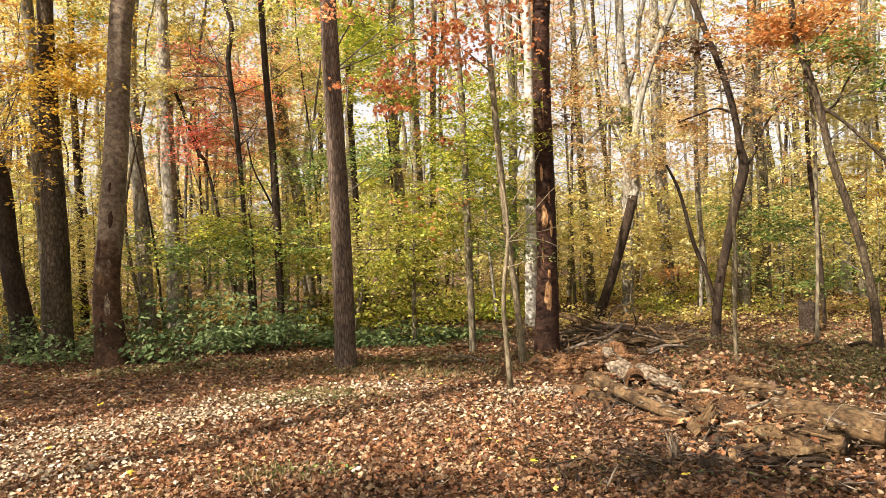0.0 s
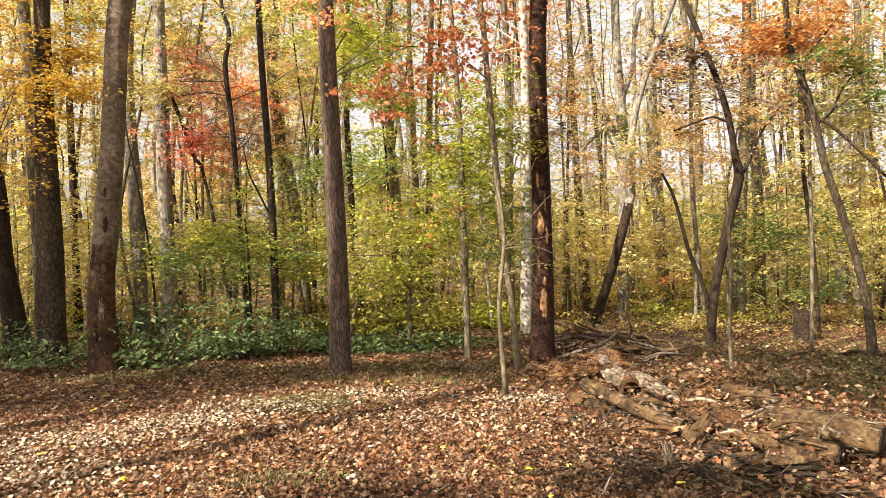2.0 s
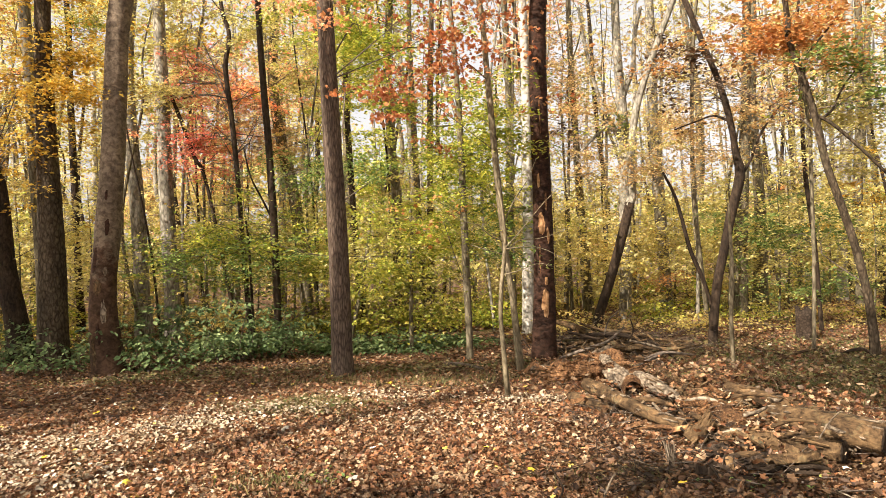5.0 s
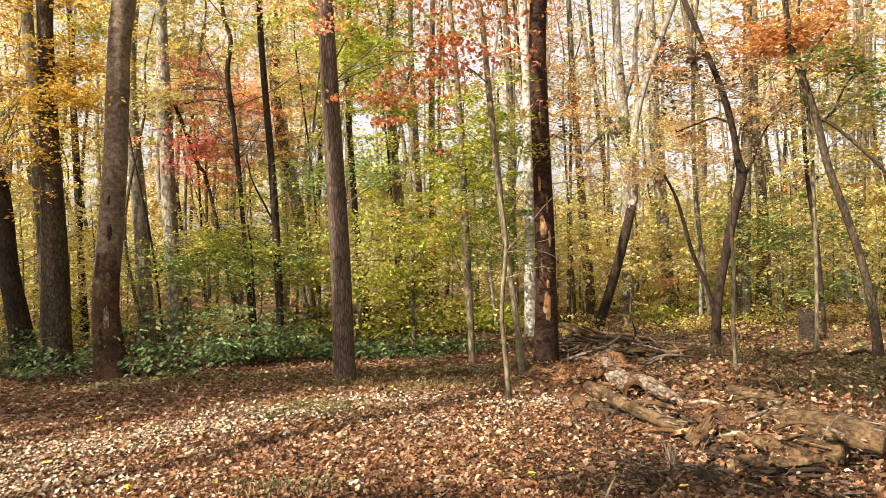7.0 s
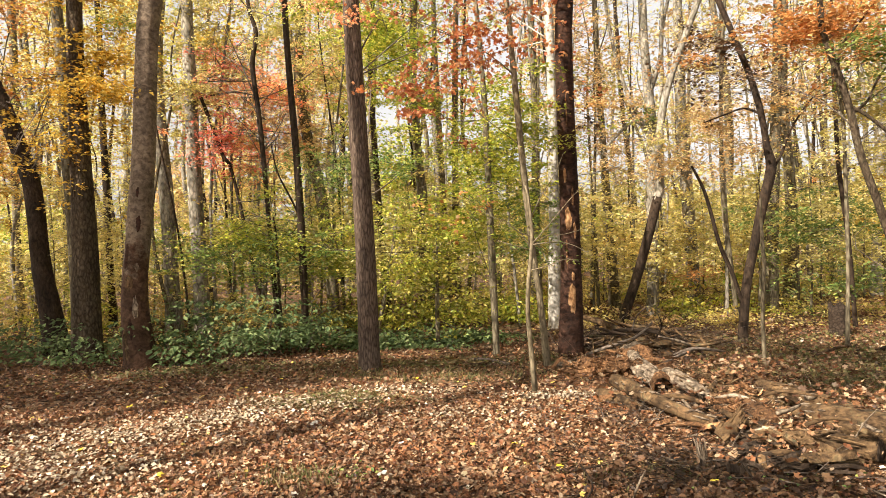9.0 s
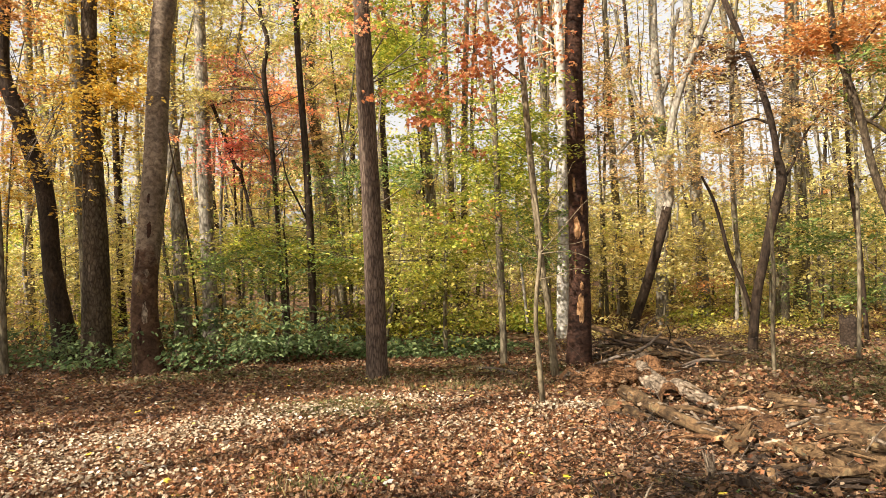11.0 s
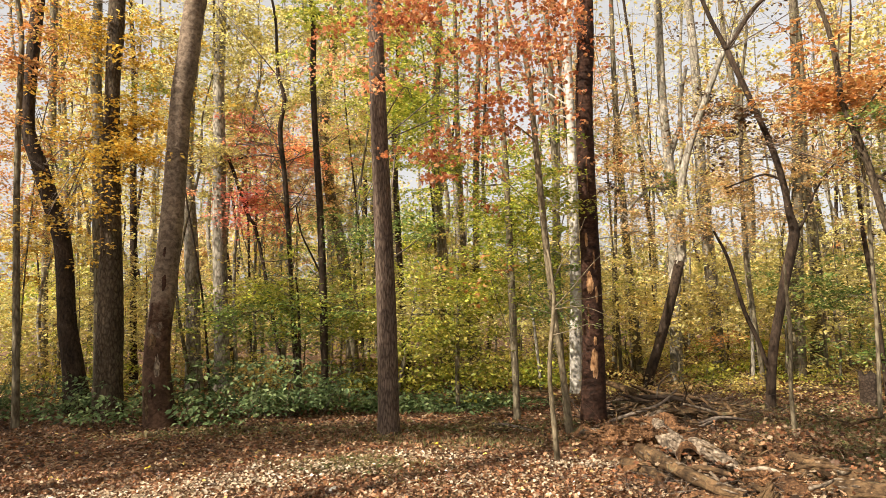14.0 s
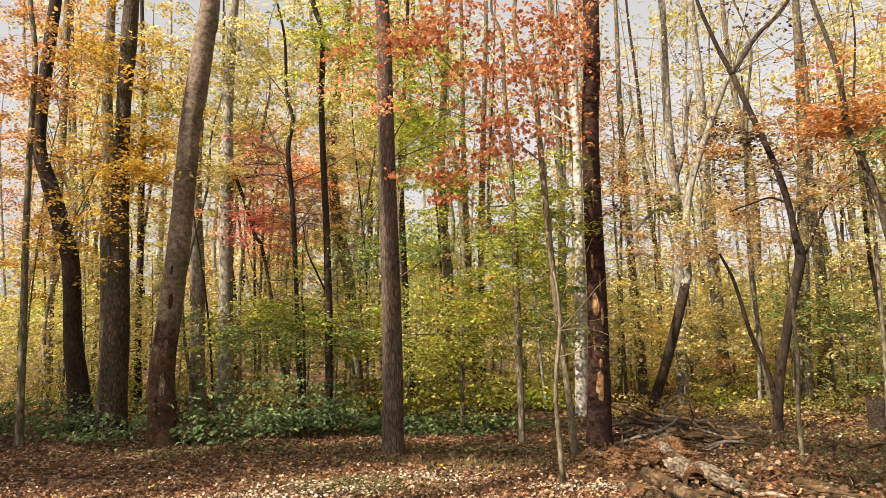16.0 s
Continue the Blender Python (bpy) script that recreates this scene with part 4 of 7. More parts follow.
crown(ridged, (-2.87, 11.50, 7.03), (1.11, 1.11, 1.29), 39, "lime", leaf=0.07, seed=4, per=84, branchy=0.07)
crown(ridged, (-1.26, 12.50, 5.81), (1.20, 1.20, 1.54), 39, "lime", leaf=0.07, seed=5, per=84, branchy=0.07)
crown(leaner, (3.96, 13.60, 3.17), (1.80, 1.20, 0.53), 33, "peach", leaf=0.066, branchy=0.04, per=84)
crown(leaner, (4.92, 13.40, 3.77), (1.45, 1.20, 1.35), 45, "peach", leaf=0.066, branchy=0.04, per=84)
crown(leaner, (3.75, 13.20, 3.56), (0.95, 0.95, 0.30), 12, "yellow", leaf=0.062, branchy=0.04, per=84)
crown(leaner, (4.73, 14.00, 5.16), (1.01, 1.01, 0.94), 15, "dead", leaf=0.07, branchy=0.04, per=84)
crown(mid_e, (3.10, 16.50, 5.75), (1.19, 1.19, 2.77), 39, "peach", leaf=0.079, per=84)
crown(mid_e, (3.83, 17.00, 3.74), (1.43, 1.20, 1.71), 30, "peach", leaf=0.079, per=84)
crown(mid_e, (2.84, 18.00, 7.73), (1.73, 1.20, 2.22), 20, "red", leaf=0.079, per=26)
crown(crook, (4.36, 10.80, 4.24), (1.04, 1.04, 0.73), 18, "dead", leaf=0.07, per=30)
crown(crook, (5.22, 12.00, 4.02), (1.73, 1.20, 1.48), 27, "peach", leaf=0.07, per=84)
crown(umber, (1.85, 9.95, 3.45), (0.10, 0.10, 0.16), 4, "dead", leaf=0.09, spread=0.12, per=12, branchy=1.0)
crown(crook, (4.15, 10.80, 4.70), (0.16, 0.14, 0.16), 6, "dead", leaf=0.1, spread=0.16, per=14, branchy=0.5, seed=5)
crown(crook, (3.70, 10.90, 3.95), (0.14, 0.14, 0.12), 5, "dead", leaf=0.09, spread=0.14, per=12, branchy=0.5, seed=6)
crown(arch, (5.01, 9.60, 4.54), (1.50, 1.20, 0.75), 28, "orange", leaf=0.075, per=84)
crown(arch, (4.83, 9.80, 4.73), (1.77, 1.20, 0.99), 28, "orange", leaf=0.075, per=84)
crown(arch, (5.58, 9.00, 3.95), (0.76, 0.76, 0.50), 27, "green", leaf=0.07, per=84)
crown(arch, (6.13, 9.80, 3.43), (0.94, 0.94, 0.99), 39, "yellow", leaf=0.07, per=84)
crown(arch, (7.02, 11.00, 2.37), (0.79, 0.79, 1.35), 16, "gold", leaf=0.07, per=84)
crown(pair_b, (6.45, 12.60, 1.91), (1.97, 1.20, 0.63), 57, "green", leaf=0.07, per=84)
crown(pair_b, (6.94, 12.60, 0.85), (1.36, 1.20, 0.42), 27, "green", leaf=0.07, per=84)
crown(pair_a, (6.20, 12.00, 3.58), (1.01, 1.01, 1.21), 21, "dead", leaf=0.062, per=26)
crown(grey_r3, (8.73, 17.00, 2.86), (3.27, 1.20, 2.85), 105, "yellow", leaf=0.079, per=84)
crown(grey_r2, (6.61, 16.00, 2.18), (2.31, 1.20, 2.15), 75, "yellow", leaf=0.079, per=84)
crown(grey_r1, (5.76, 17.50, 1.99), (2.53, 1.20, 1.76), 69, "straw", leaf=0.079, per=84)
crown(brown_r, (10.40, 17.00, 2.10), (2.25, 1.20, 2.85), 75, "yellow", leaf=0.079, per=84)
crown(grey_r1, (4.97, 16.00, 0.91), (1.15, 1.15, 0.54), 12, "orange", leaf=0.07, per=84)
crown(twin_b, (-7.07, 13.00, 7.36), (1.88, 1.20, 1.31), 14, "gold", leaf=0.075, per=84)
crown(pale_a, (-6.67, 15.00, 8.19), (1.98, 1.20, 1.51), 51, "yellow", leaf=0.079, per=84)
crown(pale_a, (-8.44, 17.00, 7.83), (2.45, 1.20, 2.28), 51, "lime", leaf=0.079, per=84)
crown(pale_b, (-5.29, 15.00, 8.27), (1.98, 1.20, 1.51), 51, "yellow", leaf=0.079, per=84)
crown(fork_mid, (-3.80, 15.50, 8.43), (2.05, 1.20, 1.56), 51, "yellow", leaf=0.079, per=84)
crown(mid_d, (-2.38, 15.50, 8.51), (1.86, 1.20, 1.39), 39, "lime", leaf=0.079, per=84)
crown(mid_a, (-1.05, 16.50, 8.50), (1.98, 1.20, 1.66), 30, "lime", leaf=0.079, per=84)
crown(grey_l, (-9.53, 15.00, 8.17), (2.16, 1.20, 2.02), 30, "orange", leaf=0.079, per=84)
crown(grey_l, (-9.90, 14.00, 5.44), (1.85, 1.20, 2.35), 40, "orange", leaf=0.079, per=84)
crown(grey_l, (-10.22, 14.50, 3.29), (1.92, 1.20, 1.79), 44, "gold", leaf=0.079, per=84)
crown(far_l, (-10.02, 17.00, 7.04), (2.66, 1.20, 3.24), 66, "yellow", leaf=0.084, per=84)
crown(pale_c, (-8.76, 18.00, 4.76), (2.60, 1.20, 2.82), 60, "yellow", leaf=0.084, per=84)
crown(far_l, (-9.05, 16.00, 2.46), (2.89, 1.20, 1.25), 66, "yellow", leaf=0.075, per=84)
crown(pale_a, (-6.78, 17.50, 1.85), (2.09, 1.20, 0.97), 51, "lime", leaf=0.07, per=84)
crown(pale_b, (-5.26, 17.20, 1.91), (1.85, 1.20, 0.78), 39, "lime", leaf=0.07, per=84)
crown(slim, (-2.51, 13.50, 1.59), (1.79, 1.20, 1.21), 54, "lime", leaf=0.066, per=84)
crown(white, (2.52, 17.00, 2.80), (2.25, 1.20, 2.28), 60, "straw", leaf=0.075, per=84)
crown(pale_r, (3.81, 15.50, 1.61), (2.05, 1.20, 1.56), 54, "straw", leaf=0.075, per=84)
crown(mid_c, (0.15, 18.00, 3.40), (2.81, 1.20, 1.81), 51, "straw", leaf=0.079, per=84)
crown(mid_f, (1.20, 15.00, 1.82), (1.80, 1.20, 1.34), 39, "yellow", leaf=0.07, per=84)
crown(mid_a, (-1.71, 17.00, 2.80), (2.25, 1.20, 1.33), 39, "straw", leaf=0.079, per=84)
crown(pale_r, (4.15, 15.20, 4.40), (0.15, 0.15, 0.22), 7, "green", leaf=0.07, spread=0.2, per=30, branchy=0.0)
crown(pale_r, (4.09, 15.00, 5.95), (1.44, 1.20, 2.18), 24, "peach", per=14, branchy=1.0, leaf=0.075)
crown(grey_r1, (5.49, 17.00, 6.78), (1.64, 1.20, 2.85), 24, "straw", per=14, branchy=1.0, leaf=0.075)
crown(grey_r1, (6.16, 15.50, 6.29), (1.68, 1.20, 1.56), 21, "peach", per=14, branchy=1.0, leaf=0.075)
crown(grey_r2, (6.95, 15.00, 6.10), (1.62, 1.20, 2.52), 27, "straw", per=14, branchy=1.0, leaf=0.075)
crown(crook, (4.45, 11.00, 6.41), (1.19, 1.19, 1.11), 15, "dead", per=14, branchy=1.0, leaf=0.075)
crown(mid_e, (3.65, 17.00, 6.85), (1.43, 1.20, 2.66), 21, "peach", per=14, branchy=1.0, leaf=0.075)
crown(mid_a, (-1.03, 17.00, 6.16), (1.43, 1.20, 2.47), 18, "lime", per=14, branchy=1.0, leaf=0.075)
crown(mid_c, (-0.03, 18.00, 6.69), (1.30, 1.20, 2.62), 18, "lime", per=14, branchy=1.0, leaf=0.075)
crown(grey_r3, (9.29, 16.50, 6.49), (1.98, 1.20, 2.77), 16, "orange", per=14, branchy=1.0, leaf=0.075)
crown(brown_r, (10.70, 17.00, 6.60), (1.64, 1.20, 2.47), 14, "orange", per=14, branchy=1.0, leaf=0.075)
crown(white, (2.53, 18.00, 7.20), (1.30, 1.20, 2.62), 18, "straw", per=14, branchy=1.0, leaf=0.075)
crown(pale_r, (4.23, 15.00, 8.49), (1.62, 1.20, 1.51), 21, "straw", per=14, branchy=1.0, leaf=0.075)
crown(grey_r2, (7.71, 15.50, 8.54), (2.05, 1.20, 1.56), 27, "peach", per=14, branchy=1.0, leaf=0.075)
crown(pale_r, (3.15, 15.50, 4.85), (1.68, 1.20, 2.26), 33, "peach", leaf=0.075, branchy=0.6, seed=21, per=84)
crown(grey_r1, (5.54, 16.50, 4.84), (1.79, 1.20, 2.22), 30, "straw", leaf=0.075, branchy=0.6, seed=22, per=84)
crown(mid_e, (2.56, 16.50, 5.91), (1.39, 1.20, 2.40), 24, "peach", leaf=0.075, branchy=0.6, seed=23, per=84)
crown(grey_r2, (6.39, 15.50, 5.51), (1.49, 1.20, 2.08), 21, "peach", leaf=0.075, branchy=0.6, seed=24, per=84)

# beech saplings, wide layered crowns
beech_a = tree("sapling", "young tree with wide layers of olive-yellow leaves", "olive", (-0.52, 11.40), [(0.00, 0.00, 0.077), (0.00, 0.68, 0.076), (0.05, 1.63, 0.066), (0.05, 2.38, 0.047), (0.09, 2.76, 0.028)], 7, 0.03, 0, 1.1, "tree", "trees of the wood")
crown(beech_a, (-0.79, 11.20, 1.36), (1.48, 1.20, 1.19), 150, "beech", leaf=0.07, spread=0.42, per=38, flat=0.06, tilt=0.65)
crown(beech_a, (-0.40, 11.40, 2.00), (2.06, 1.20, 0.51), 75, "lime", leaf=0.07, spread=0.42, per=36, flat=0.06, seed=1)
beech_b = tree("sapling", "young tree with thin layers of yellow leaves", "olive", (-1.74, 12.40), [(0.00, 0.00, 0.073), (0.23, 0.84, 0.072), (0.42, 1.76, 0.062), (0.50, 2.48, 0.041)], 7, 0.03, 0, 1.1, "tree", "trees of the wood")
crown(beech_b, (-1.48, 12.40, 1.66), (1.64, 1.20, 1.67), 90, "yellow", leaf=0.07, spread=0.42, per=36, flat=0.06)
dogwood = tree("sapling", "young tree with layers of green leaves over the shrubs", "dark", (-3.26, 11.80), [(0.00, 0.00, 0.050), (-0.02, 1.14, 0.049), (-0.04, 1.92, 0.039), (-0.08, 2.31, 0.029)], 7, 0.03, 0, 1.1, "tree", "trees of the wood")
crown(dogwood, (-3.53, 11.70, 1.73), (1.55, 1.20, 0.79), 66, "green", leaf=0.066, spread=0.4, per=45, flat=0.06)
crown(dogwood, (-3.71, 11.70, 2.13), (1.69, 1.20, 0.52), 36, "lime", leaf=0.066, spread=0.4, per=40, flat=0.06, seed=3)
crown(dogwood, (-4.80, 12.20, 1.68), (1.47, 1.20, 0.82), 30, "green", leaf=0.084, spread=0.5, per=34, flat=0.05, seed=5)
crown(slim, (-1.94, 12.40, 3.22), (1.19, 1.19, 0.69), 24, "green", leaf=0.075, spread=0.5, per=34, flat=0.05, seed=6)
crown(slim, (-2.43, 12.00, 1.69), (0.87, 0.87, 0.67), 19, "green", leaf=0.079, spread=0.5, per=34, flat=0.05, seed=7)
crown(slim, (-3.56, 12.60, 2.78), (1.21, 1.20, 0.85), 21, "lime", leaf=0.075, spread=0.5, per=34, flat=0.05, seed=8)
limb(whip, [(0.01, 0.00, 1.64, 0.016), (0.19, 0.10, 1.77, 0.013), (0.43, 0.20, 1.79, 0.008), (0.74, 0.30, 1.87, 0.006)], "twig")
limb(whip, [(0.01, 0.00, 1.68, 0.016), (0.20, -0.10, 1.89, 0.013), (0.42, -0.20, 2.15, 0.008), (0.58, -0.20, 2.30, 0.006)], "twig")
limb(whip, [(0.01, 0.00, 1.96, 0.016), (0.14, 0.10, 2.21, 0.013), (0.31, 0.10, 2.46, 0.008), (0.42, 0.10, 2.70, 0.006)], "twig")
limb(whip, [(-0.03, 0.00, 1.39, 0.016), (0.16, -0.10, 1.44, 0.013), (0.36, -0.20, 1.51, 0.008), (0.52, -0.20, 1.47, 0.006)], "twig")
limb(whip, [(0.01, 0.00, 1.77, 0.016), (-0.14, -0.10, 1.83, 0.013), (-0.30, -0.20, 1.96, 0.008), (-0.36, -0.20, 1.89, 0.006)], "twig")
limb(whip, [(0.01, 0.00, 1.68, 0.016), (0.26, -0.10, 1.70, 0.013), (0.45, -0.10, 1.66, 0.008), (0.61, -0.20, 1.56, 0.006)], "twig")
limb(slim, [(-0.03, 0.00, 2.31, 0.040), (-0.17, -0.10, 2.66, 0.035), (-0.32, -0.30, 3.08, 0.030), (-0.36, -0.50, 3.54, 0.020)], "limb")
limb(pale_b, [(-0.01, -0.10, 5.18, 0.050), (0.48, -0.30, 5.22, 0.044), (1.07, -0.60, 5.20, 0.037), (1.66, -1.00, 5.01, 0.025)], "limb", bark="dark")
limb(crook, [(0.55, 0.00, 2.72, 0.051), (0.76, 0.10, 3.00, 0.044), (0.96, 0.20, 3.38, 0.037), (1.25, 0.30, 3.76, 0.029), (1.55, 0.40, 4.05, 0.022)], "limb")
limb(crook, [(0.42, 0.00, 3.63, 0.051), (0.19, 0.10, 3.75, 0.037), (-0.05, 0.20, 3.69, 0.029), (-0.39, 0.30, 3.58, 0.022)], "limb")
limb(arch, [(-0.66, 0.00, 3.26, 0.046), (-0.46, 0.00, 3.40, 0.035), (-0.30, 0.00, 3.70, 0.029), (-0.06, 0.00, 4.00, 0.024)], "limb")
limb(arch, [(-0.83, 0.00, 3.84, 0.046), (-0.74, 0.00, 4.18, 0.035), (-0.50, 0.00, 4.47, 0.029), (-0.26, 0.00, 4.77, 0.024)], "limb")
limb(pale_r, [(0.15, 0.00, 3.91, 0.154), (-0.14, 0.20, 4.60, 0.116), (-0.39, 0.40, 5.44, 0.090), (-0.57, 0.60, 6.56, 0.077), (-0.63, 0.80, 7.44, 0.064)], "limb")
limb(pale_r, [(0.10, 0.00, 4.94, 0.129), (0.31, -0.20, 5.65, 0.103), (0.37, -0.30, 6.37, 0.090), (0.49, -0.40, 6.96, 0.077)], "limb")
limb(pale_r, [(0.09, 0.00, 4.17, 0.103), (-0.31, -0.20, 4.33, 0.090), (-0.72, -0.30, 4.02, 0.064), (-1.01, -0.40, 3.73, 0.051)], "limb")

# bark scars
bare_patch(umber, 0.86, 0.26, -2, 0.45, "orange bare wood where bark fell off", "bare")
bare_patch(umber, 1.17, 0.08, 4, 0.23, "orange bare wood where bark fell off", "bare")
bare_patch(umber, 2.02, 0.19, -18, 0.50, "orange bare wood where bark fell off", "bare")
bare_patch(umber, 2.66, 0.15, -29, 0.20, "orange bare wood where bark fell off", "bare")
bare_patch(umber, 1.85, 0.14, 20, 0.23, "orange bare wood where bark fell off", "bare")
bare_patch(tan, 1.34, 0.17, -2, 0.41, "pale scuffed bark", "log")
bare_patch(tan, 0.40, 0.30, -26, 0.32, "pale worn bark at the foot of the trunk", "log")
bare_patch(tan, 0.95, 0.22, 26, 0.34, "scuffed pale bark", "silver", 0.006, 1)
bare_patch(tan, 1.75, 0.30, -24, 0.30, "dark damp bark", "umber", 0.006, 2)
bare_patch(tan, 2.25, 0.16, 22, 0.28, "dark damp bark", "umber", 0.006, 3)
bare_patch(tan, 2.72, 0.13, 8, 0.16, "dark branch scar", "umber", 0.006, 4)
bare_patch(tan, 0.62, 0.24, 2, 0.22, "dark damp bark", "umber", 0.006, 5)
bare_patch(tan, 1.58, 0.10, 30, 0.20, "scuffed pale bark", "silver", 0.006, 6)
bare_patch(umber, 1.50, 0.30, -30, 0.16, "flaking red-brown bark", "rot", 0.006, 7)
bare_patch(umber, 2.35, 0.24, 12, 0.18, "flaking red-brown bark", "rot", 0.006, 8)
bare_patch(umber, 3.60, 0.36, -6, 0.14, "flaking red-brown bark", "rot", 0.006, 9)
knot(tan, 3.65, 30, 0.05)
knot(tan, 3.00, -8, 0.05)
knot(tan, 2.61, 20, 0.05)
knot(tan, 2.04, -25, 0.05)
knot(tan, 3.33, 40, 0.05)
knot(tan, 0.74, 15, 0.05)
knot(tan, 4.30, -20, 0.05)
knot(umber, 3.20, -20, 0.04)
knot(umber, 1.30, 25, 0.04)
knot(umber, 2.48, 10, 0.04)

# shrubs along the edge of the wood
shrub("dark green broad-leaved shrub at the edge of the clearing", -8.96, 11.50, 0.99, 0.68, 11, "laurel", 0.088, 34, "shrubs", 26)
shrub("dark green broad-leaved shrub at the edge of the clearing", -7.96, 11.30, 0.97, 0.71, 9, "laurel", 0.088, 34, "shrubs", 26)
shrub("dark green broad-leaved shrub at the edge of the clearing", -7.18, 11.40, 0.98, 0.82, 9, "laurel", 0.088, 34, "shrubs", 26)
shrub("dark green broad-leaved shrub at the edge of the clearing", -6.53, 11.60, 0.75, 0.68, 6, "laurel", 0.088, 34, "shrubs", 26)
shrub("dark green broad-leaved shrub at the edge of the clearing", -5.78, 10.90, 0.71, 0.82, 8, "laurel", 0.088, 34, "shrubs", 26)
shrub("dark green broad-leaved shrub at the edge of the clearing", -4.77, 10.90, 0.82, 1.10, 17, "laurel", 0.088, 34, "shrubs", 26)
shrub("dark green broad-leaved shrub at the edge of the clearing", -4.14, 11.10, 0.90, 1.22, 20, "laurel", 0.088, 34, "shrubs", 26)
shrub("dark green broad-leaved shrub at the edge of the clearing", -3.43, 10.90, 0.88, 1.15, 20, "laurel", 0.088, 34, "shrubs", 26)
shrub("dark green broad-leaved shrub at the edge of the clearing", -4.26, 10.30, 0.40, 0.56, 6, "laurel", 0.088, 34, "shrubs", 26)
shrub("dark green broad-leaved shrub at the edge of the clearing", -2.97, 11.20, 0.78, 0.97, 17, "laurel", 0.088, 34, "shrubs", 26)
shrub("dark green broad-leaved shrub at the edge of the clearing", -2.40, 11.60, 0.75, 0.68, 14, "laurel", 0.088, 34, "shrubs", 26)
shrub("dark green broad-leaved shrub at the edge of the clearing", -6.46, 10.40, 0.67, 0.58, 5, "laurel", 0.088, 34, "shrubs", 26)
shrub("low green shrub with thin leaves under the trees", -1.87, 11.90, 0.59, 0.34, 20, "laurel", 0.085, 30, "shrubs", 0)
shrub("low green shrub with thin leaves under the trees", -1.17, 11.80, 0.69, 0.48, 24, "laurel", 0.085, 30, "shrubs", 0)
shrub("low green shrub with thin leaves under the trees", -0.48, 11.60, 0.67, 0.47, 24, "laurel", 0.085, 30, "shrubs", 0)
shrub("low green shrub with thin leaves under the trees", 0.20, 12.00, 0.70, 0.31, 20, "laurel", 0.085, 30, "shrubs", 0)
shrub("low green shrub with thin leaves under the trees", 0.83, 12.40, 0.51, 0.09, 12, "laurel", 0.085, 30, "shrubs", 0)
shrub("low half-bare shrub with yellow and brown leaves", 2.47, 13.50, 0.67, 0.57, 10, "straw", 0.075, 24, "shrubs", 0)
shrub("low half-bare shrub with yellow and brown leaves", 3.40, 13.20, 0.77, 0.51, 10, "peach", 0.075, 24, "shrubs", 0)
shrub("low half-bare shrub with yellow and brown leaves", 4.30, 14.00, 0.81, 0.53, 10, "beech", 0.075, 24, "shrubs", 0)
shrub("low half-bare shrub with yellow and brown leaves", 4.96, 13.60, 0.79, 0.36, 10, "straw", 0.075, 24, "shrubs", 0)
shrub("low half-bare shrub with yellow and brown leaves", 6.50, 14.50, 0.96, 0.42, 10, "beech", 0.075, 24, "shrubs", 0)
shrub("low half-bare shrub with yellow and brown leaves", 7.71, 15.00, 1.00, 0.41, 10, "straw", 0.075, 24, "shrubs", 0)
shrub("low half-bare shrub with yellow and brown leaves", 8.54, 14.50, 0.96, 0.35, 10, "peach", 0.075, 24, "shrubs", 0)
shrub("low half-bare shrub with yellow and brown leaves", 9.17, 14.00, 0.93, 0.36, 10, "beech", 0.075, 24, "shrubs", 0)
shrub("yellowing bush with small leaves under the trees", -10.55, 14.00, 1.16, 1.51, 26, "yellow", 0.085, 28, "underwood", 0)
shrub("yellowing bush with small leaves under the trees", -9.73, 14.50, 1.20, 1.59, 26, "straw", 0.085, 28, "underwood", 0)
shrub("yellowing bush with small leaves under the trees", -8.23, 14.00, 1.04, 1.49, 26, "lime", 0.085, 28, "underwood", 0)
shrub("yellowing bush with small leaves under the trees", -8.80, 17.00, 1.08, 1.51, 26, "yellow", 0.085, 28, "underwood", 0)
shrub("yellowing bush with small leaves under the trees", -7.40, 17.20, 0.90, 1.49, 26, "straw", 0.085, 28, "underwood", 0)
shrub("yellowing bush with small leaves under the trees", -6.40, 17.00, 1.06, 1.51, 26, "yellow", 0.085, 28, "underwood", 0)
shrub("yellowing bush with small leaves under the trees", -4.52, 14.00, 0.93, 1.30, 26, "straw", 0.085, 28, "underwood", 0)
shrub("yellowing bush with small leaves under the trees", -2.66, 14.00, 0.81, 1.01, 26, "beech", 0.085, 28, "underwood", 0)
shrub("yellowing bush with small leaves under the trees", -1.74, 14.00, 0.81, 1.09, 26, "beech", 0.085, 28, "underwood", 0)
shrub("yellowing bush with small leaves under the trees", -0.84, 14.50, 0.96, 1.16, 26, "lime", 0.085, 28, "underwood", 0)
shrub("yellowing bush with small leaves under the trees", 0.37, 14.50, 0.96, 1.00, 26, "beech", 0.085, 28, "underwood", 0)
shrub("yellowing bush with small leaves under the trees", 1.09, 14.50, 0.60, 0.73, 26, "lime", 0.085, 28, "underwood", 0)

for i in range(26):  # sunlit brush deeper in the wood
    r = np.random.default_rng(900 + i)
    y = 15.5 + 10 * (i % 13) / 13
    x = (0.06 + 0.62 * (i / 25)) * y + r.uniform(-0.6, 0.6)
    shrub("yellowing bush with small leaves under the trees", x, y, 1.2, float(r.uniform(0.9, 1.7)), 20, ("straw", "lime", "yellow", "straw")[i % 4], 0.085, 26, "underwood", 0)

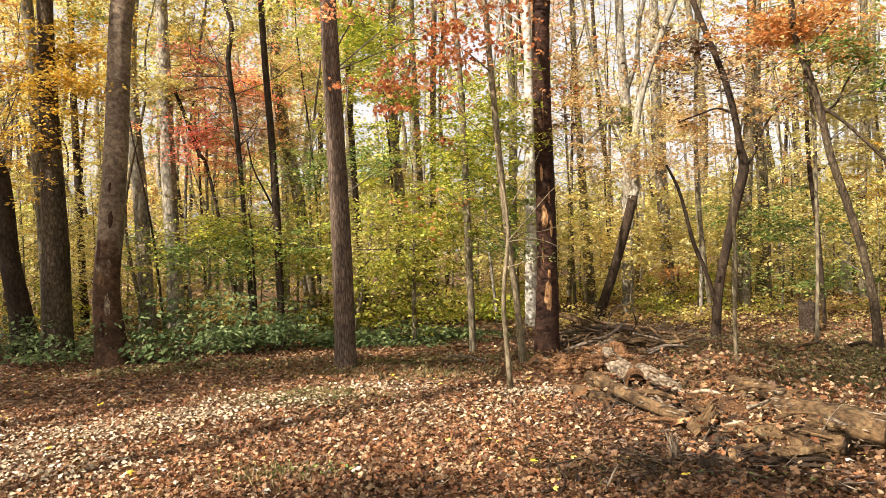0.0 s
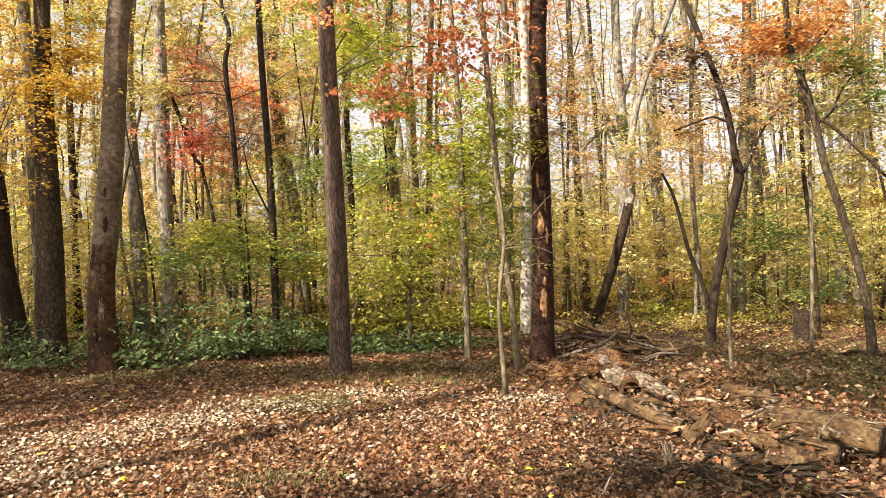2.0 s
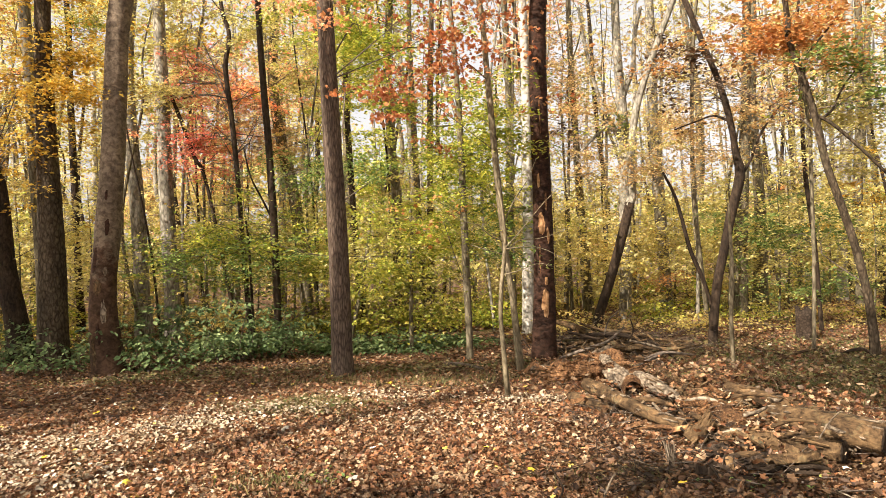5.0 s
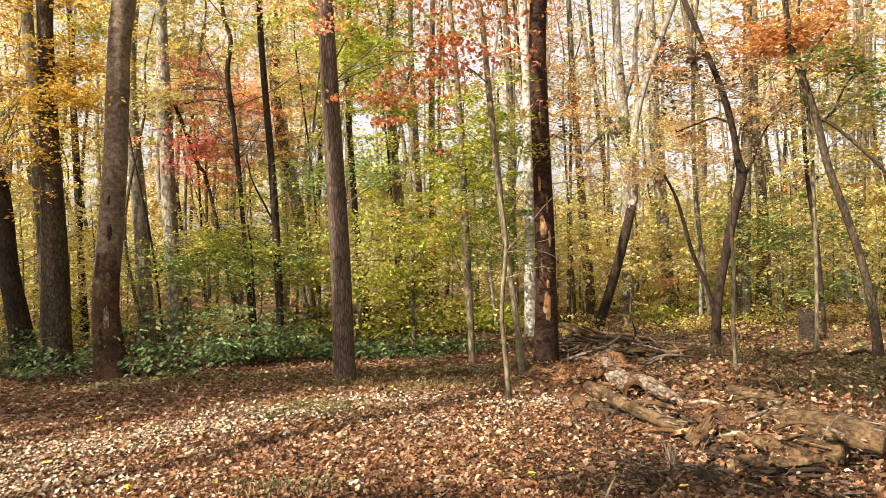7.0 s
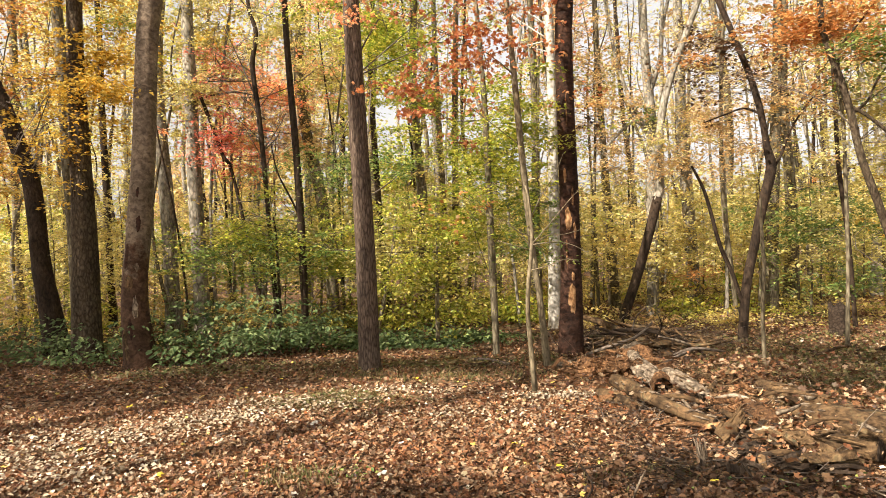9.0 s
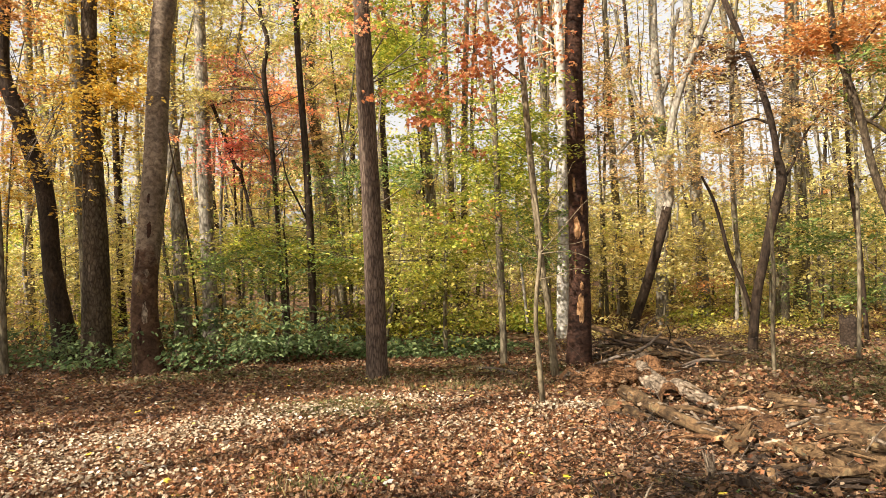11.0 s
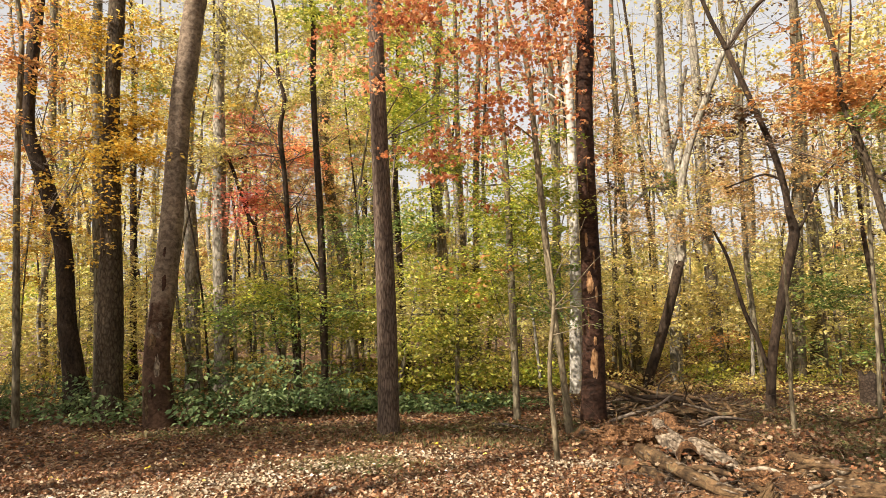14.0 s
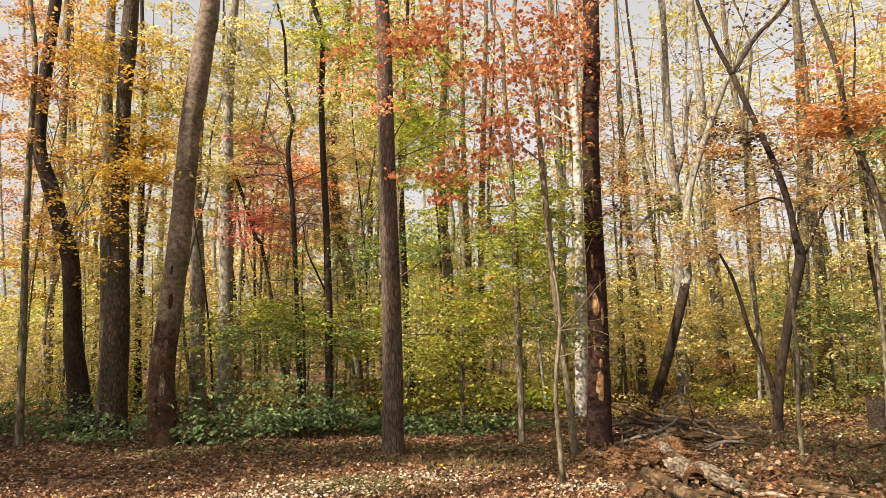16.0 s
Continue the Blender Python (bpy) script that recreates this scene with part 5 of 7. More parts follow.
# ---- the wood behind: slim trees with yellow, straw and orange crowns ----
rng = np.random.default_rng(42)
for i in range(84):
    y = 20 + 26 * (i % 21) / 21 + rng.uniform(-1.5, 1.5)
    x = (rng.uniform(-1.0, 1.0)) * (0.78 * y + 3)
    side = x / y
    h = rng.uniform(15, 21)
    d = rng.uniform(0.12, 0.32)
    wob = rng.normal(0, 0.18, 4)
    bark = ("olive", "grey", "dark", "olive", "grey")[i % 5]
    t = tree("tree", {"olive": "grey-brown slim tree far back in the wood", "grey": "pale grey slim tree far back in the wood", "dark": "dark slim tree far back in the wood"}[bark], bark, (x, y),
             [(0, 0, d), (wob[0], 3, d * 0.93), (wob[1] * 1.5, 6, d * 0.85), (wob[2] * 2.5, 10, d * 0.6)], 8, 0.02, h, 1.2, "tree", "far trees")
    palette = ("yellow", "straw", "straw", "yellow", "straw", "peach", "yellow", "orange")[i % 8]
    thin = 0.55 if -0.1 < side < 0.5 else 1.0
    crown(t, (x, y, h * 0.62), (2.6, 2.6, h * 0.34), int(30 * thin), palette, 0.17, 0.9, 40, 0.14, 0.8, branchy=0.25)
    under = ("straw", "straw", "yellow", "lime", "straw", "yellow")[i % 6]
    crown(t, (x + rng.uniform(-1, 1), y - 1.0, 2.3), (3.2, 1.8, 2.2), 36, under, 0.15, 0.9, 38, 0.1, 0.65, seed=5, branchy=0.1)

# the wood goes on behind them
for i in range(10):
    r = np.random.default_rng(700 + i)
    y = 50 + 5 * (i % 3)
    x = -46 + 92 * i / 9
    t = tree("tree", "pale autumn tree far away in the wood", "grey", (x, y), [(0, 0, 0.4), (0.2, 6, 0.34), (0.1, 12, 0.24)], 7, 0.02, 19, 1.2, "tree", "far trees")
    high = 1.6 if x < -4 else 1.0
    crown(t, (x, y, 4.6 * high), (7.5, 3.0, 3.4 * high), int(84 * high), ("straw", "yellow", "peach", "straw", "lime")[i % 5], 0.34, 1.5, 44, 0.25, 0.9, branchy=0.05)

# thin bare poles between them
for i in range(60):
    y = 14.0 + 10 * (i % 11) / 11 + rng.uniform(-0.4, 0.4)
    x = -0.72 * y + 1.44 * y * (i / 59) + rng.uniform(-0.6, 0.6)
    h, d = rng.uniform(6, 11), rng.uniform(0.04, 0.1)
    wob = rng.normal(0, 0.16, 3)
    bark = ("olive", "grey", "olive", "dark")[i % 4]
    t = tree("sapling", {"olive": "thin grey-brown pole of a young tree", "dark": "thin dark pole of a young tree", "grey": "thin pale pole of a young tree"}[bark], bark, (x, y),
         [(0, 0, d), (wob[0], h * 0.3, d * 0.9), (wob[1] * 1.6, h * 0.6, d * 0.75)], 6, 0.02, h, 1.1, "tree", "underwood")
    crown(t, (x, y, h * 0.72), (0.9, 0.9, h * 0.25), 9, ("straw", "yellow", "lime", "peach", "straw")[i % 5], 0.1, 0.45, 22, 0.1, 0.6, branchy=0.8)

# young trees and bushes of the sunlit underwood
for i in range(84):
    y = 15 + 9 * (i % 7) / 7 + rng.uniform(-0.7, 0.7)
    x = -0.75 * y + 1.5 * y * (i / 83) + rng.uniform(-0.5, 0.5)
    h = rng.uniform(2.4, 5.0)
    t = tree("sapling", "young tree of the underwood with thin yellowing leaves", "olive", (x, y), [(0, 0, 0.05), (0.1, h * 0.5, 0.035), (0.05, h, 0.012)], 6, 0.02, 0.0, 1.1, "tree", "underwood")
    crown(t, (x, y, h * 0.55), (1.5, 1.2, h * 0.42), 32, ("yellow", "lime", "straw", "yellow", "straw", "yellow", "straw")[(i * 5) % 7], 0.1, 0.55, 40, 0.08, 0.55, branchy=0.15)

# ---- unseen trees added round and behind the clearing, whose crowns shade it ----
for i, (x, y, gx, gy, z, n, rx, ry) in enumerate([(-18.5, 7.5, -8.2, 9.0, 9, 60, 1.5, 0.8), (-15.5, 8, -6.1, 8.4, 9, 70, 1.5, 0.75), (-13.0, 7.6, -4.3, 8.5, 9, 70, 1.4, 0.7), (-11.5, 7.2, -2.6, 9.2, 9, 50, 1.2, 0.6), (-9.5, 6.5, -0.9, 9.8, 9, 40, 1.2, 0.5), (-8.5, 5.5, 0.9, 9.7, 9, 34, 1.2, 0.5), (-7.5, 4.0, 5.2, 9.2, 9, 60, 1.6, 1.0), (-7.0, 1.5, 4.6, 7.2, 9, 50, 1.0, 0.9), (-2.5, -7, 1.6, 4.4, 9, 20, 1.3, 0.4), (-6, -11, -0.5, 4.2, 9, 20, 1.0, 0.5), (-20.5, 8.5, -9.0, 11.2, 9, 60, 1.6, 0.9), (-17, 5.5, -4.7, 15.2, 13, 40, 1.2, 1.2), (-21, 4.0, -8.6, 14.8, 13, 60, 1.8, 1.3), (-22, 11, -11.4, 16.7, 9, 20, 2.6, 2.0), (-12, -13, -3.4, -5.3, 9, 30, 3, 2), (3, -9, 11.6, -1.3, 9, 30, 3, 3), (12, -3, 20.6, 4.7, 9, 30, 3, 3), (14, 8, 22.6, 15.7, 9, 40, 3, 3)]):
    t = tree("tree", "unseen tree added so that its crown shades the ground", ("brown", "olive", "dark")[i % 3], (x, y), [(0, 0, 0.36), (0.1, 3, 0.33), (0.2, 7, 0.28)], 10, 0.03, z + 3, 1.3, "tree", "trees round the clearing")
    shade = Vector((gx, gy, 0)) + TO_SUN * (z / TO_SUN.z)  # the crown hangs where its shade falls round (gx, gy)
    crown(t, tuple(shade), (rx, ry, 0.25), n, ("yellow", "gold", "lime")[i % 3], 0.17, 0.6, 40, 0.14, 0.6)
# unseen low trees added at the sides and behind, to cut light from there
for i, (x, y, z) in enumerate([(-11.5, 7.4, 3.4), (-12.6, 5.2, 3.6), (-13.5, 9.3, 3.4), (-11.0, 9.6, 2.4), (-14.5, 7.2, 5.6), (9.5, 5.5, 3.4), (9.0, 2.5, 3.4), (10.5, 8.0, 3.4), (5.0, -6.0, 3.4), (1.5, -7.5, 3.4), (8.5, -2.5, 3.4)]):
    t = tree("tree", "unseen leafy tree added to block light from the side", "olive", (x, y), [(0, 0, 0.14), (0.1, 2, 0.12), (0.05, 5, 0.07)], 8, 0.03, z + 3.5, 1.2, "tree", "trees round the clearing")
    crown(t, (x, y, z), (1.4, 1.4, 2.4), 90, ("lime", "gold", "yellow")[i % 3], 0.15, 0.6, 40, 0.1, 0.6)
# unseen tall crowns, added to block skylight over and behind the clearing
for i, (x, y, cx, cy, n) in enumerate([(4.2, 1.0, 3.2, 2.0, 80), (7.5, 6.8, 5.6, 7.2, 56), (9, 1, 8.5, 1.5, 60), (1.5, -5, 1.0, -4, 70), (6.5, -5, 6, -4, 60), (-2.5, -9, -2.5, -9, 50), (13, 5, 12.5, 5.5, 60), (-19.5, 4.5, -19, 4.8, 40), (-16.5, 8, -16, 8.5, 20), (-18.5, 1.2, -18.3, 1.3, 36), (12, 13, 11.5, 12.5, 26)]):
    t = tree("tree", "unseen tall tree added to block light from above", ("dark", "brown", "olive")[i % 3], (x, y), [(0, 0, 0.42), (0.1, 4, 0.38), (0.2, 8, 0.3)], 10, 0.03, 16, 1.3, "tree", "trees round the clearing")
    crown(t, (cx, cy, 13.0), (3.0, 3.0, 1.6), n, ("lime", "yellow", "gold")[i % 3], 0.24, 1.1, 40, 0.14, 0.5)

crown(tan, (-5.10, 10.45, 13.0), (3.2, 3.2, 3.2), 8, "yellow", 0.15, 0.9, 36, 0.14, 0.6)
crown(ridged, (-1.40, 9.51, 13.0), (3.2, 3.2, 3.2), 18, "lime", 0.15, 0.9, 36, 0.14, 0.6, branchy=0.07)
crown(umber, (1.49, 10.19, 13.0), (3.2, 3.2, 3.2), 14, "rust", 0.15, 0.9, 36, 0.14, 0.6)
crown(twin_a, (-6.38, 11.20, 13.0), (3.2, 3.2, 3.2), 8, "gold", 0.15, 0.9, 36, 0.14, 0.6)
# ---- the heap of logs ----
def log(label, line, bark="log", rough=0.07, ends=(True, True), sides=16, end_bark="cut", name="log", category="log", group="logs of the heap"):
    """A fallen log along rows of (x, y, z, diameter), with its end faces."""
    root = tagged(new(name), label, category, group)
    x, y, z, d = line[0]
    turn = (Vector(line[-1][:3]) - Vector(line[0][:3])).to_track_quat("Z", "Y")
    root.matrix_world = Matrix.LocRotScale((x, y, z), turn, None)
    inv = root.matrix_world.inverted()
    p = spline([(*(inv @ Vector((a, b, c))), e / 2) for a, b, c, e in line], 14 * len(line))
    n = len(p)
    g = np.random.default_rng(int(abs(x * 100)))
    p[:, 3] *= 1 + rough * np.cumsum(g.normal(0, 0.35, n)).clip(-1.5, 1.5)
    V, F = tube(p, sides, rough * 0.8, int(abs(x * 100)), 4)
    part("body", V, F, BARKS[bark], root, smooth=False if bark == "rot" else True)
    heap = Heap()  # strips of loose bark and splinters along the log
    for k in g.integers(2, n - 2, int(n * 0.5)):
        th = g.uniform(0, 6.28)
        ax = p[min(n - 1, k + 1), :3] - p[k, :3]
        ax /= np.linalg.norm(ax) + 1e-9
        u = np.cross(ax, [0.3, 1, 0.2])
        u /= np.linalg.norm(u)
        v = np.cross(ax, u)
        o = u * math.cos(th) + v * math.sin(th)
        s0 = p[k, :3] + o * p[k, 3] * 0.98
        long = g.uniform(0.02, 0.09)
        lift = g.uniform(0.0, 0.02) + 0.006
        Vs, Fs = tube([(*(s0 - ax * long), 0.002), (*(s0 + o * lift * 0.5), g.uniform(0.005, 0.014)), (*(s0 + ax * long + o * lift), 0.003)], 5)
        heap.add(Vs, Fs)
    heap.part("loose_bark", BARKS["rot" if bark == "rot" else ("log" if g.uniform() < 0.6 else "silver")], root, "", False, "stuff")
    for at, inner, on in ((p[0], p[1], ends[0]), (p[-1], p[-2], ends[1])):
        if on:
            d = at[:3] - inner[:3]
            d /= np.linalg.norm(d)
            V, F = tube([(*(at[:3] - d * 0.01), at[3] * 0.94), (*(at[:3] + d * 0.005), at[3] * 0.9), (*(at[:3] + d * 0.002), at[3] * 0.4)], sides, 0.03, 3)
            part("end_face", V, F, BARKS[end_bark], root, "dark weathered end of the log")
    return root


def stick(label, line, bark="twig", name="fallen_branch"):
    root = tagged(new(name), label, "branch", "fallen branches")
    x, y, z, d = line[0]
    turn = (Vector(line[-1][:3]) - Vector(line[0][:3])).to_track_quat("Z", "Y")
    root.matrix_world = Matrix.LocRotScale((x, y, z), turn, None)
    inv = root.matrix_world.inverted()
    V, F = tube(spline([(*(inv @ Vector((a, b, c))), e / 2) for a, b, c, e in line], 6 * len(line)), 7, 0.06, int(abs(x * 100)), 3)
    part("stem", V, F, BARKS[bark], root)
    return root


def lump(label, x, y, z, size, bark, seed, turn=0.0, name="rotten_wood"):
    """A crumbling piece of rotten wood: an uneven lump with deep furrows and splinters."""
    root = tagged(new(name), label, "rotten wood", "logs of the heap")
    root.matrix_world = pose(x, y, z, 0, 0, turn)
    g = np.random.default_rng(seed)
    nu, nv = 30, 18
    V = []
    for a in range(nv + 1):
        ph = math.pi * a / nv
        for c in range(nu):
            th = 2 * math.pi * c / nu
            d = Vector((math.cos(th) * math.sin(ph), math.sin(th) * math.sin(ph), math.cos(ph)))
            q = d * 1.5 + Vector((seed * 3.1, 0, 0))
            r = 1 + 0.42 * noise.noise(q) + 0.24 * noise.noise(q * 2.3) + 0.22 * noise.noise(q * 5.1)
            V.append((d.x * r * size[0], d.y * r * size[1], d.z * r * size[2]))
    a = (np.arange(nv)[:, None] * nu + np.arange(nu)).ravel()
    c = (np.arange(nv)[:, None] * nu + (np.arange(nu) + 1) % nu).ravel()
    part("body", V, [np.stack([a, a + nu, c + nu, c], 1)], BARKS[bark], root, smooth=False)
    heap = Heap()
    for _ in range(14):
        k = V[int(g.integers(nu * 3, nu * (nv - 4)))]
        s0 = np.array(k) * 0.97
        d = np.array([g.normal(0, 0.8), g.normal(0, 0.6), g.normal(0, 0.6)])
        d *= g.uniform(0.03, 0.09) / np.linalg.norm(d)
        Vs, Fs = tube([(*(s0 - d), 0.002), (*s0, g.uniform(0.004, 0.011)), (*(s0 + d), 0.002)], 4)
        heap.add(Vs, Fs)
    heap.part("splinter_mass", BARKS["bare" if bark == "rot" else bark], root, "", False, "stuff")
    return root


def slab(label, x, y, z, long, wide, bark, rx, ry, rz):
    """A curved plate of fallen bark."""
    root = tagged(new("bark_piece"), label, "bark", "fallen bark")
    root.matrix_world = pose(x, y, z, rx, ry, rz)
    g = np.random.default_rng(int(abs(x * 100)))
    n, m = 9, 6
    V = []
    for side in (0.0, -0.012):
        for i in range(n):
            for j in range(m):
                u, w = i / (n - 1) - 0.5, j / (m - 1) - 0.5
                ragged = 1 + g.normal(0, 0.05)
                V.append((u * long * ragged, w * wide * (1 - 0.5 * abs(u)) * ragged, -1.1 * w * w * wide + side + g.normal(0, 0.003)))
    a = (np.arange(n - 1)[:, None] * m + np.arange(m - 1)).ravel()
    top = np.stack([a, a + m, a + m + 1, a + 1], 1)
    k = n * m
    rim = [i * m for i in range(n)] + [(n - 1) * m + j for j in range(1, m)] + [i * m + m - 1 for i in range(n - 2, -1, -1)] + [j for j in range(m - 2, 0, -1)]
    edge = np.array([(rim[i], rim[i - 1], rim[i - 1] + k, rim[i] + k) for i in range(len(rim))])
    part("plate", V, [top, top[:, ::-1] + k, edge], BARKS[bark], root)
    return root


def brushwood(label, cx, cy, rx, ry, count, long, bark, seed=0):
    """A tangle of thin dead stems."""
    g = np.random.default_rng(seed)
    heap = Heap()
    for _ in range(count):
        x, y = cx + rx * g.normal(0, 0.5), cy + ry * g.normal(0, 0.5)
        z = float(ground_height(x, y)) + g.uniform(0.0, 0.06)
        a, l = g.uniform(0, 6.28), long * g.uniform(0.4, 1.4)
        up = abs(g.normal(0, 0.28)) * l
        d = np.array([math.cos(a), math.sin(a), 0]) * l
        q = spline([(x, y, z, 0.004), (x + d[0] * 0.5 + g.normal(0, 0.03), y + d[1] * 0.5 + g.normal(0, 0.03), z + up * 0.7, 0.003), (x + d[0], y + d[1], z + up, 0.0012)], 6)
        V, F = tube(q, 3)
        heap.add(V, F[:1])
    return tagged(heap.part("brushwood", BARKS[bark], None, "", True), label, "brushwood", kind="stuff")


def leaves_on(label, cx, cy, rx, ry, count, low, high, size, seed):
    """Fallen leaves caught on and between the logs."""
    g = np.random.default_rng(seed)
    heap = Heap()
    x, y = cx + rx * g.normal(0, 0.5, count), cy + ry * g.normal(0, 0.5, count)
    P = np.stack([x, y, ground_height(x, y) + g.uniform(low, high, count)], 1)
    N = np.stack([g.normal(0, 0.5, count), g.normal(0, 0.5, count), np.ones(count)], 1)
    leaves(heap, P, N, g.uniform(0, 6.3, count), size * g.uniform(0.6, 1.3, count), CURLED, g)
    return tagged(heap.part("leaf_litter", LEAVES["litter"], None, "", False), label, "leaves", kind="stuff")


FALLEN = {}


def fallen_leaf(label, x, y, size, turn, palette):
    if palette not in FALLEN:
        FALLEN[palette] = mesh_of("fallen_leaf", *LOBED, LEAVES[palette], False)
    lf = tagged(new("fallen_leaf", FALLEN[palette]), label, "leaf", "bright fallen leaves")
    lf.matrix_world = pose(x, y, float(ground_height(x, y)) + 0.045, 14, -9, turn) @ Matrix.Scale(size, 4)
    return lf


def hollow_log(label, line, bark="log", wall=0.25, sides=18):
    """A rotten log whose core is gone, open at its first end."""
    root = tagged(new("hollow_log"), label, "log", "logs of the heap")
    x, y, z, d = line[0]
    turn = (Vector(line[-1][:3]) - Vector(line[0][:3])).to_track_quat("Z", "Y")
    root.matrix_world = Matrix.LocRotScale((x, y, z), turn, None)
    inv = root.matrix_world.inverted()
    p = spline([(*(inv @ Vector((a, b, c))), e / 2) for a, b, c, e in line], 12 * len(line))
    V, F = tube(p, sides, 0.09, 5, 4)
    q = p.copy()
    q[:, 3] *= 1 - wall
    Vi, Fi = tube(q, sides, 0.09, 5, 4)
    k = np.arange(sides)
    rim = np.stack([(k + 1) % sides, k, k + len(V), (k + 1) % sides + len(V)], 1)
    part("body", np.vstack([V, Vi]), [np.vstack([F[0], Fi[0][:, ::-1] + len(V), rim]), F[1][sides:]], BARKS[bark], root, smooth=False)
    # inner plug in near-black, the cavity's shade put into its colour
    Vc, Fc = tube(p[-3:] * np.array([1, 1, 1, 0.8]), sides)
    part("core", Vc, Fc, BARKS["cut"], root, "near-black core that paints the hollow's shade")
    return root


log("weathered log with peeling brown bark", [(2.79, 6.69, 0.20, 0.144), (2.86, 6.35, 0.21, 0.190), (2.95, 5.96, 0.21, 0.188), (3.06, 5.67, 0.18, 0.169), (3.13, 5.50, 0.16, 0.137)], rough=0.1)
log("thick smooth log with a sawn end on top of others", [(2.66, 5.65, 0.19, 0.141), (2.74, 5.37, 0.22, 0.205), (2.90, 5.10, 0.22, 0.220), (3.04, 4.90, 0.21, 0.219), (3.11, 4.82, 0.20, 0.216)], rough=0.07)
log("short thick log with a dark sawn end", [(2.15, 5.29, 0.09, 0.105), (2.31, 5.16, 0.12, 0.154), (2.53, 5.05, 0.13, 0.176), (2.68, 4.88, 0.13, 0.178), (2.78, 4.77, 0.13, 0.182)], rough=0.1)
log("mossy log sloping across the heap", [(1.53, 7.34, 0.17, 0.134), (1.63, 6.71, 0.18, 0.133), (1.73, 6.27, 0.16, 0.130), (1.87, 5.92, 0.13, 0.118), (2.01, 5.76, 0.10, 0.105)], rough=0.08)
log("short log half sunk in leaves", [(1.36, 7.28, 0.06, 0.103), (1.48, 6.80, 0.07, 0.113), (1.60, 6.46, 0.06, 0.096)], rough=0.09)
log("pale barkless branch ending in a claw of roots", [(2.05, 7.26, 0.25, 0.108), (2.07, 6.98, 0.25, 0.133), (2.15, 6.73, 0.21, 0.123), (2.24, 6.59, 0.15, 0.088), (2.26, 6.51, 0.10, 0.038)], bark='silver', rough=0.12, ends=(True, False))
log("flaring rotten root end leaning over a hollow", [(1.95, 8.40, 0.30, 0.060), (1.91, 7.95, 0.29, 0.115), (1.86, 7.60, 0.27, 0.135), (1.90, 7.30, 0.22, 0.150), (1.98, 7.12, 0.18, 0.09)], bark='silver', rough=0.22, ends=(False, False))
log("jagged broken root beside a hollow log", [(1.80, 8.10, 0.14, 0.09), (1.76, 7.80, 0.24, 0.085), (1.80, 7.55, 0.31, 0.05), (1.84, 7.42, 0.35, 0.015)], bark='rot', rough=0.2, ends=(False, False))
log("flat reddish rotten log under leaves", [(2.45, 7.40, 0.10, 0.160), (2.64, 7.10, 0.11, 0.190), (2.79, 6.75, 0.10, 0.170)], bark='rot', rough=0.15, ends=(False, False))
log("rotten log remains under bark", [(2.36, 6.60, 0.08, 0.172), (2.47, 6.20, 0.08, 0.188), (2.52, 5.71, 0.07, 0.179)], bark='rot', rough=0.15, ends=(False, False))
log("pointed broken branch stub standing in the heap", [(1.94, 5.43, 0.06, 0.144), (2.00, 5.43, 0.12, 0.126), (2.07, 5.45, 0.19, 0.081), (2.14, 5.50, 0.27, 0.023)], bark='log', rough=0.08, ends=(False, False))
log("grey broken branch stub standing upright", [(1.64, 4.98, 0.00, 0.037), (1.64, 4.98, 0.06, 0.037), (1.64, 5.02, 0.14, 0.033)], bark='silver', rough=0.05, ends=(False, False))
log("bent grey root on the heap", [(1.81, 8.42, 0.10, 0.091), (1.90, 8.67, 0.22, 0.101), (2.02, 8.74, 0.30, 0.101), (2.14, 8.76, 0.33, 0.073)], bark='silver', rough=0.1, ends=(False, False))
hollow_log("hollow rotten log, black inside", [(1.94, 6.98, 0.15, 0.26), (2.05, 7.36, 0.15, 0.27), (2.20, 7.85, 0.13, 0.22)], bark='rot')
stick("long fallen limb lying behind the heap", [(1.93, 11.66, 0.42, 0.087), (2.12, 11.05, 0.38, 0.110), (2.36, 10.58, 0.28, 0.123), (2.49, 10.32, 0.22, 0.077)], bark='log')
stick("thin bent limb across a fallen one", [(2.17, 10.44, 0.32, 0.052), (2.65, 10.29, 0.32, 0.068), (3.02, 10.11, 0.22, 0.042)], bark='dark')
stick("short thick limb behind the heap", [(2.36, 9.74, 0.20, 0.065), (2.71, 9.89, 0.20, 0.074), (2.87, 9.79, 0.16, 0.049)], bark='log')
stick("fallen limb with bare end", [(2.56, 11.39, 0.15, 0.066), (2.76, 10.71, 0.22, 0.062), (2.81, 9.87, 0.20, 0.031)], bark='dark')
stick("thin fallen branch on the leaves", [(2.47, 10.45, 0.10, 0.061), (2.84, 10.08, 0.12, 0.059), (3.47, 10.45, 0.10, 0.043), (3.70, 10.49, 0.06, 0.026)], bark='log')
stick("thin fallen branch on the leaves", [(2.34, 8.59, 0.10, 0.036), (2.76, 9.01, 0.15, 0.037), (3.35, 9.85, 0.15, 0.033)], bark='twig')
stick("short broken stick with a pale end", [(1.11, 8.97, 0.08, 0.067), (1.29, 8.91, 0.10, 0.074), (1.44, 8.82, 0.09, 0.059)], bark='silver')
stick("short broken stick in the leaves", [(1.25, 8.69, 0.05, 0.043), (1.39, 8.65, 0.08, 0.043), (1.54, 8.67, 0.10, 0.036)], bark='log')
stick("pale twig curling over the heap", [(2.25, 6.52, 0.12, 0.043), (2.40, 6.32, 0.20, 0.037), (2.52, 6.17, 0.16, 0.031), (2.44, 6.07, 0.10, 0.020)], bark='silver')
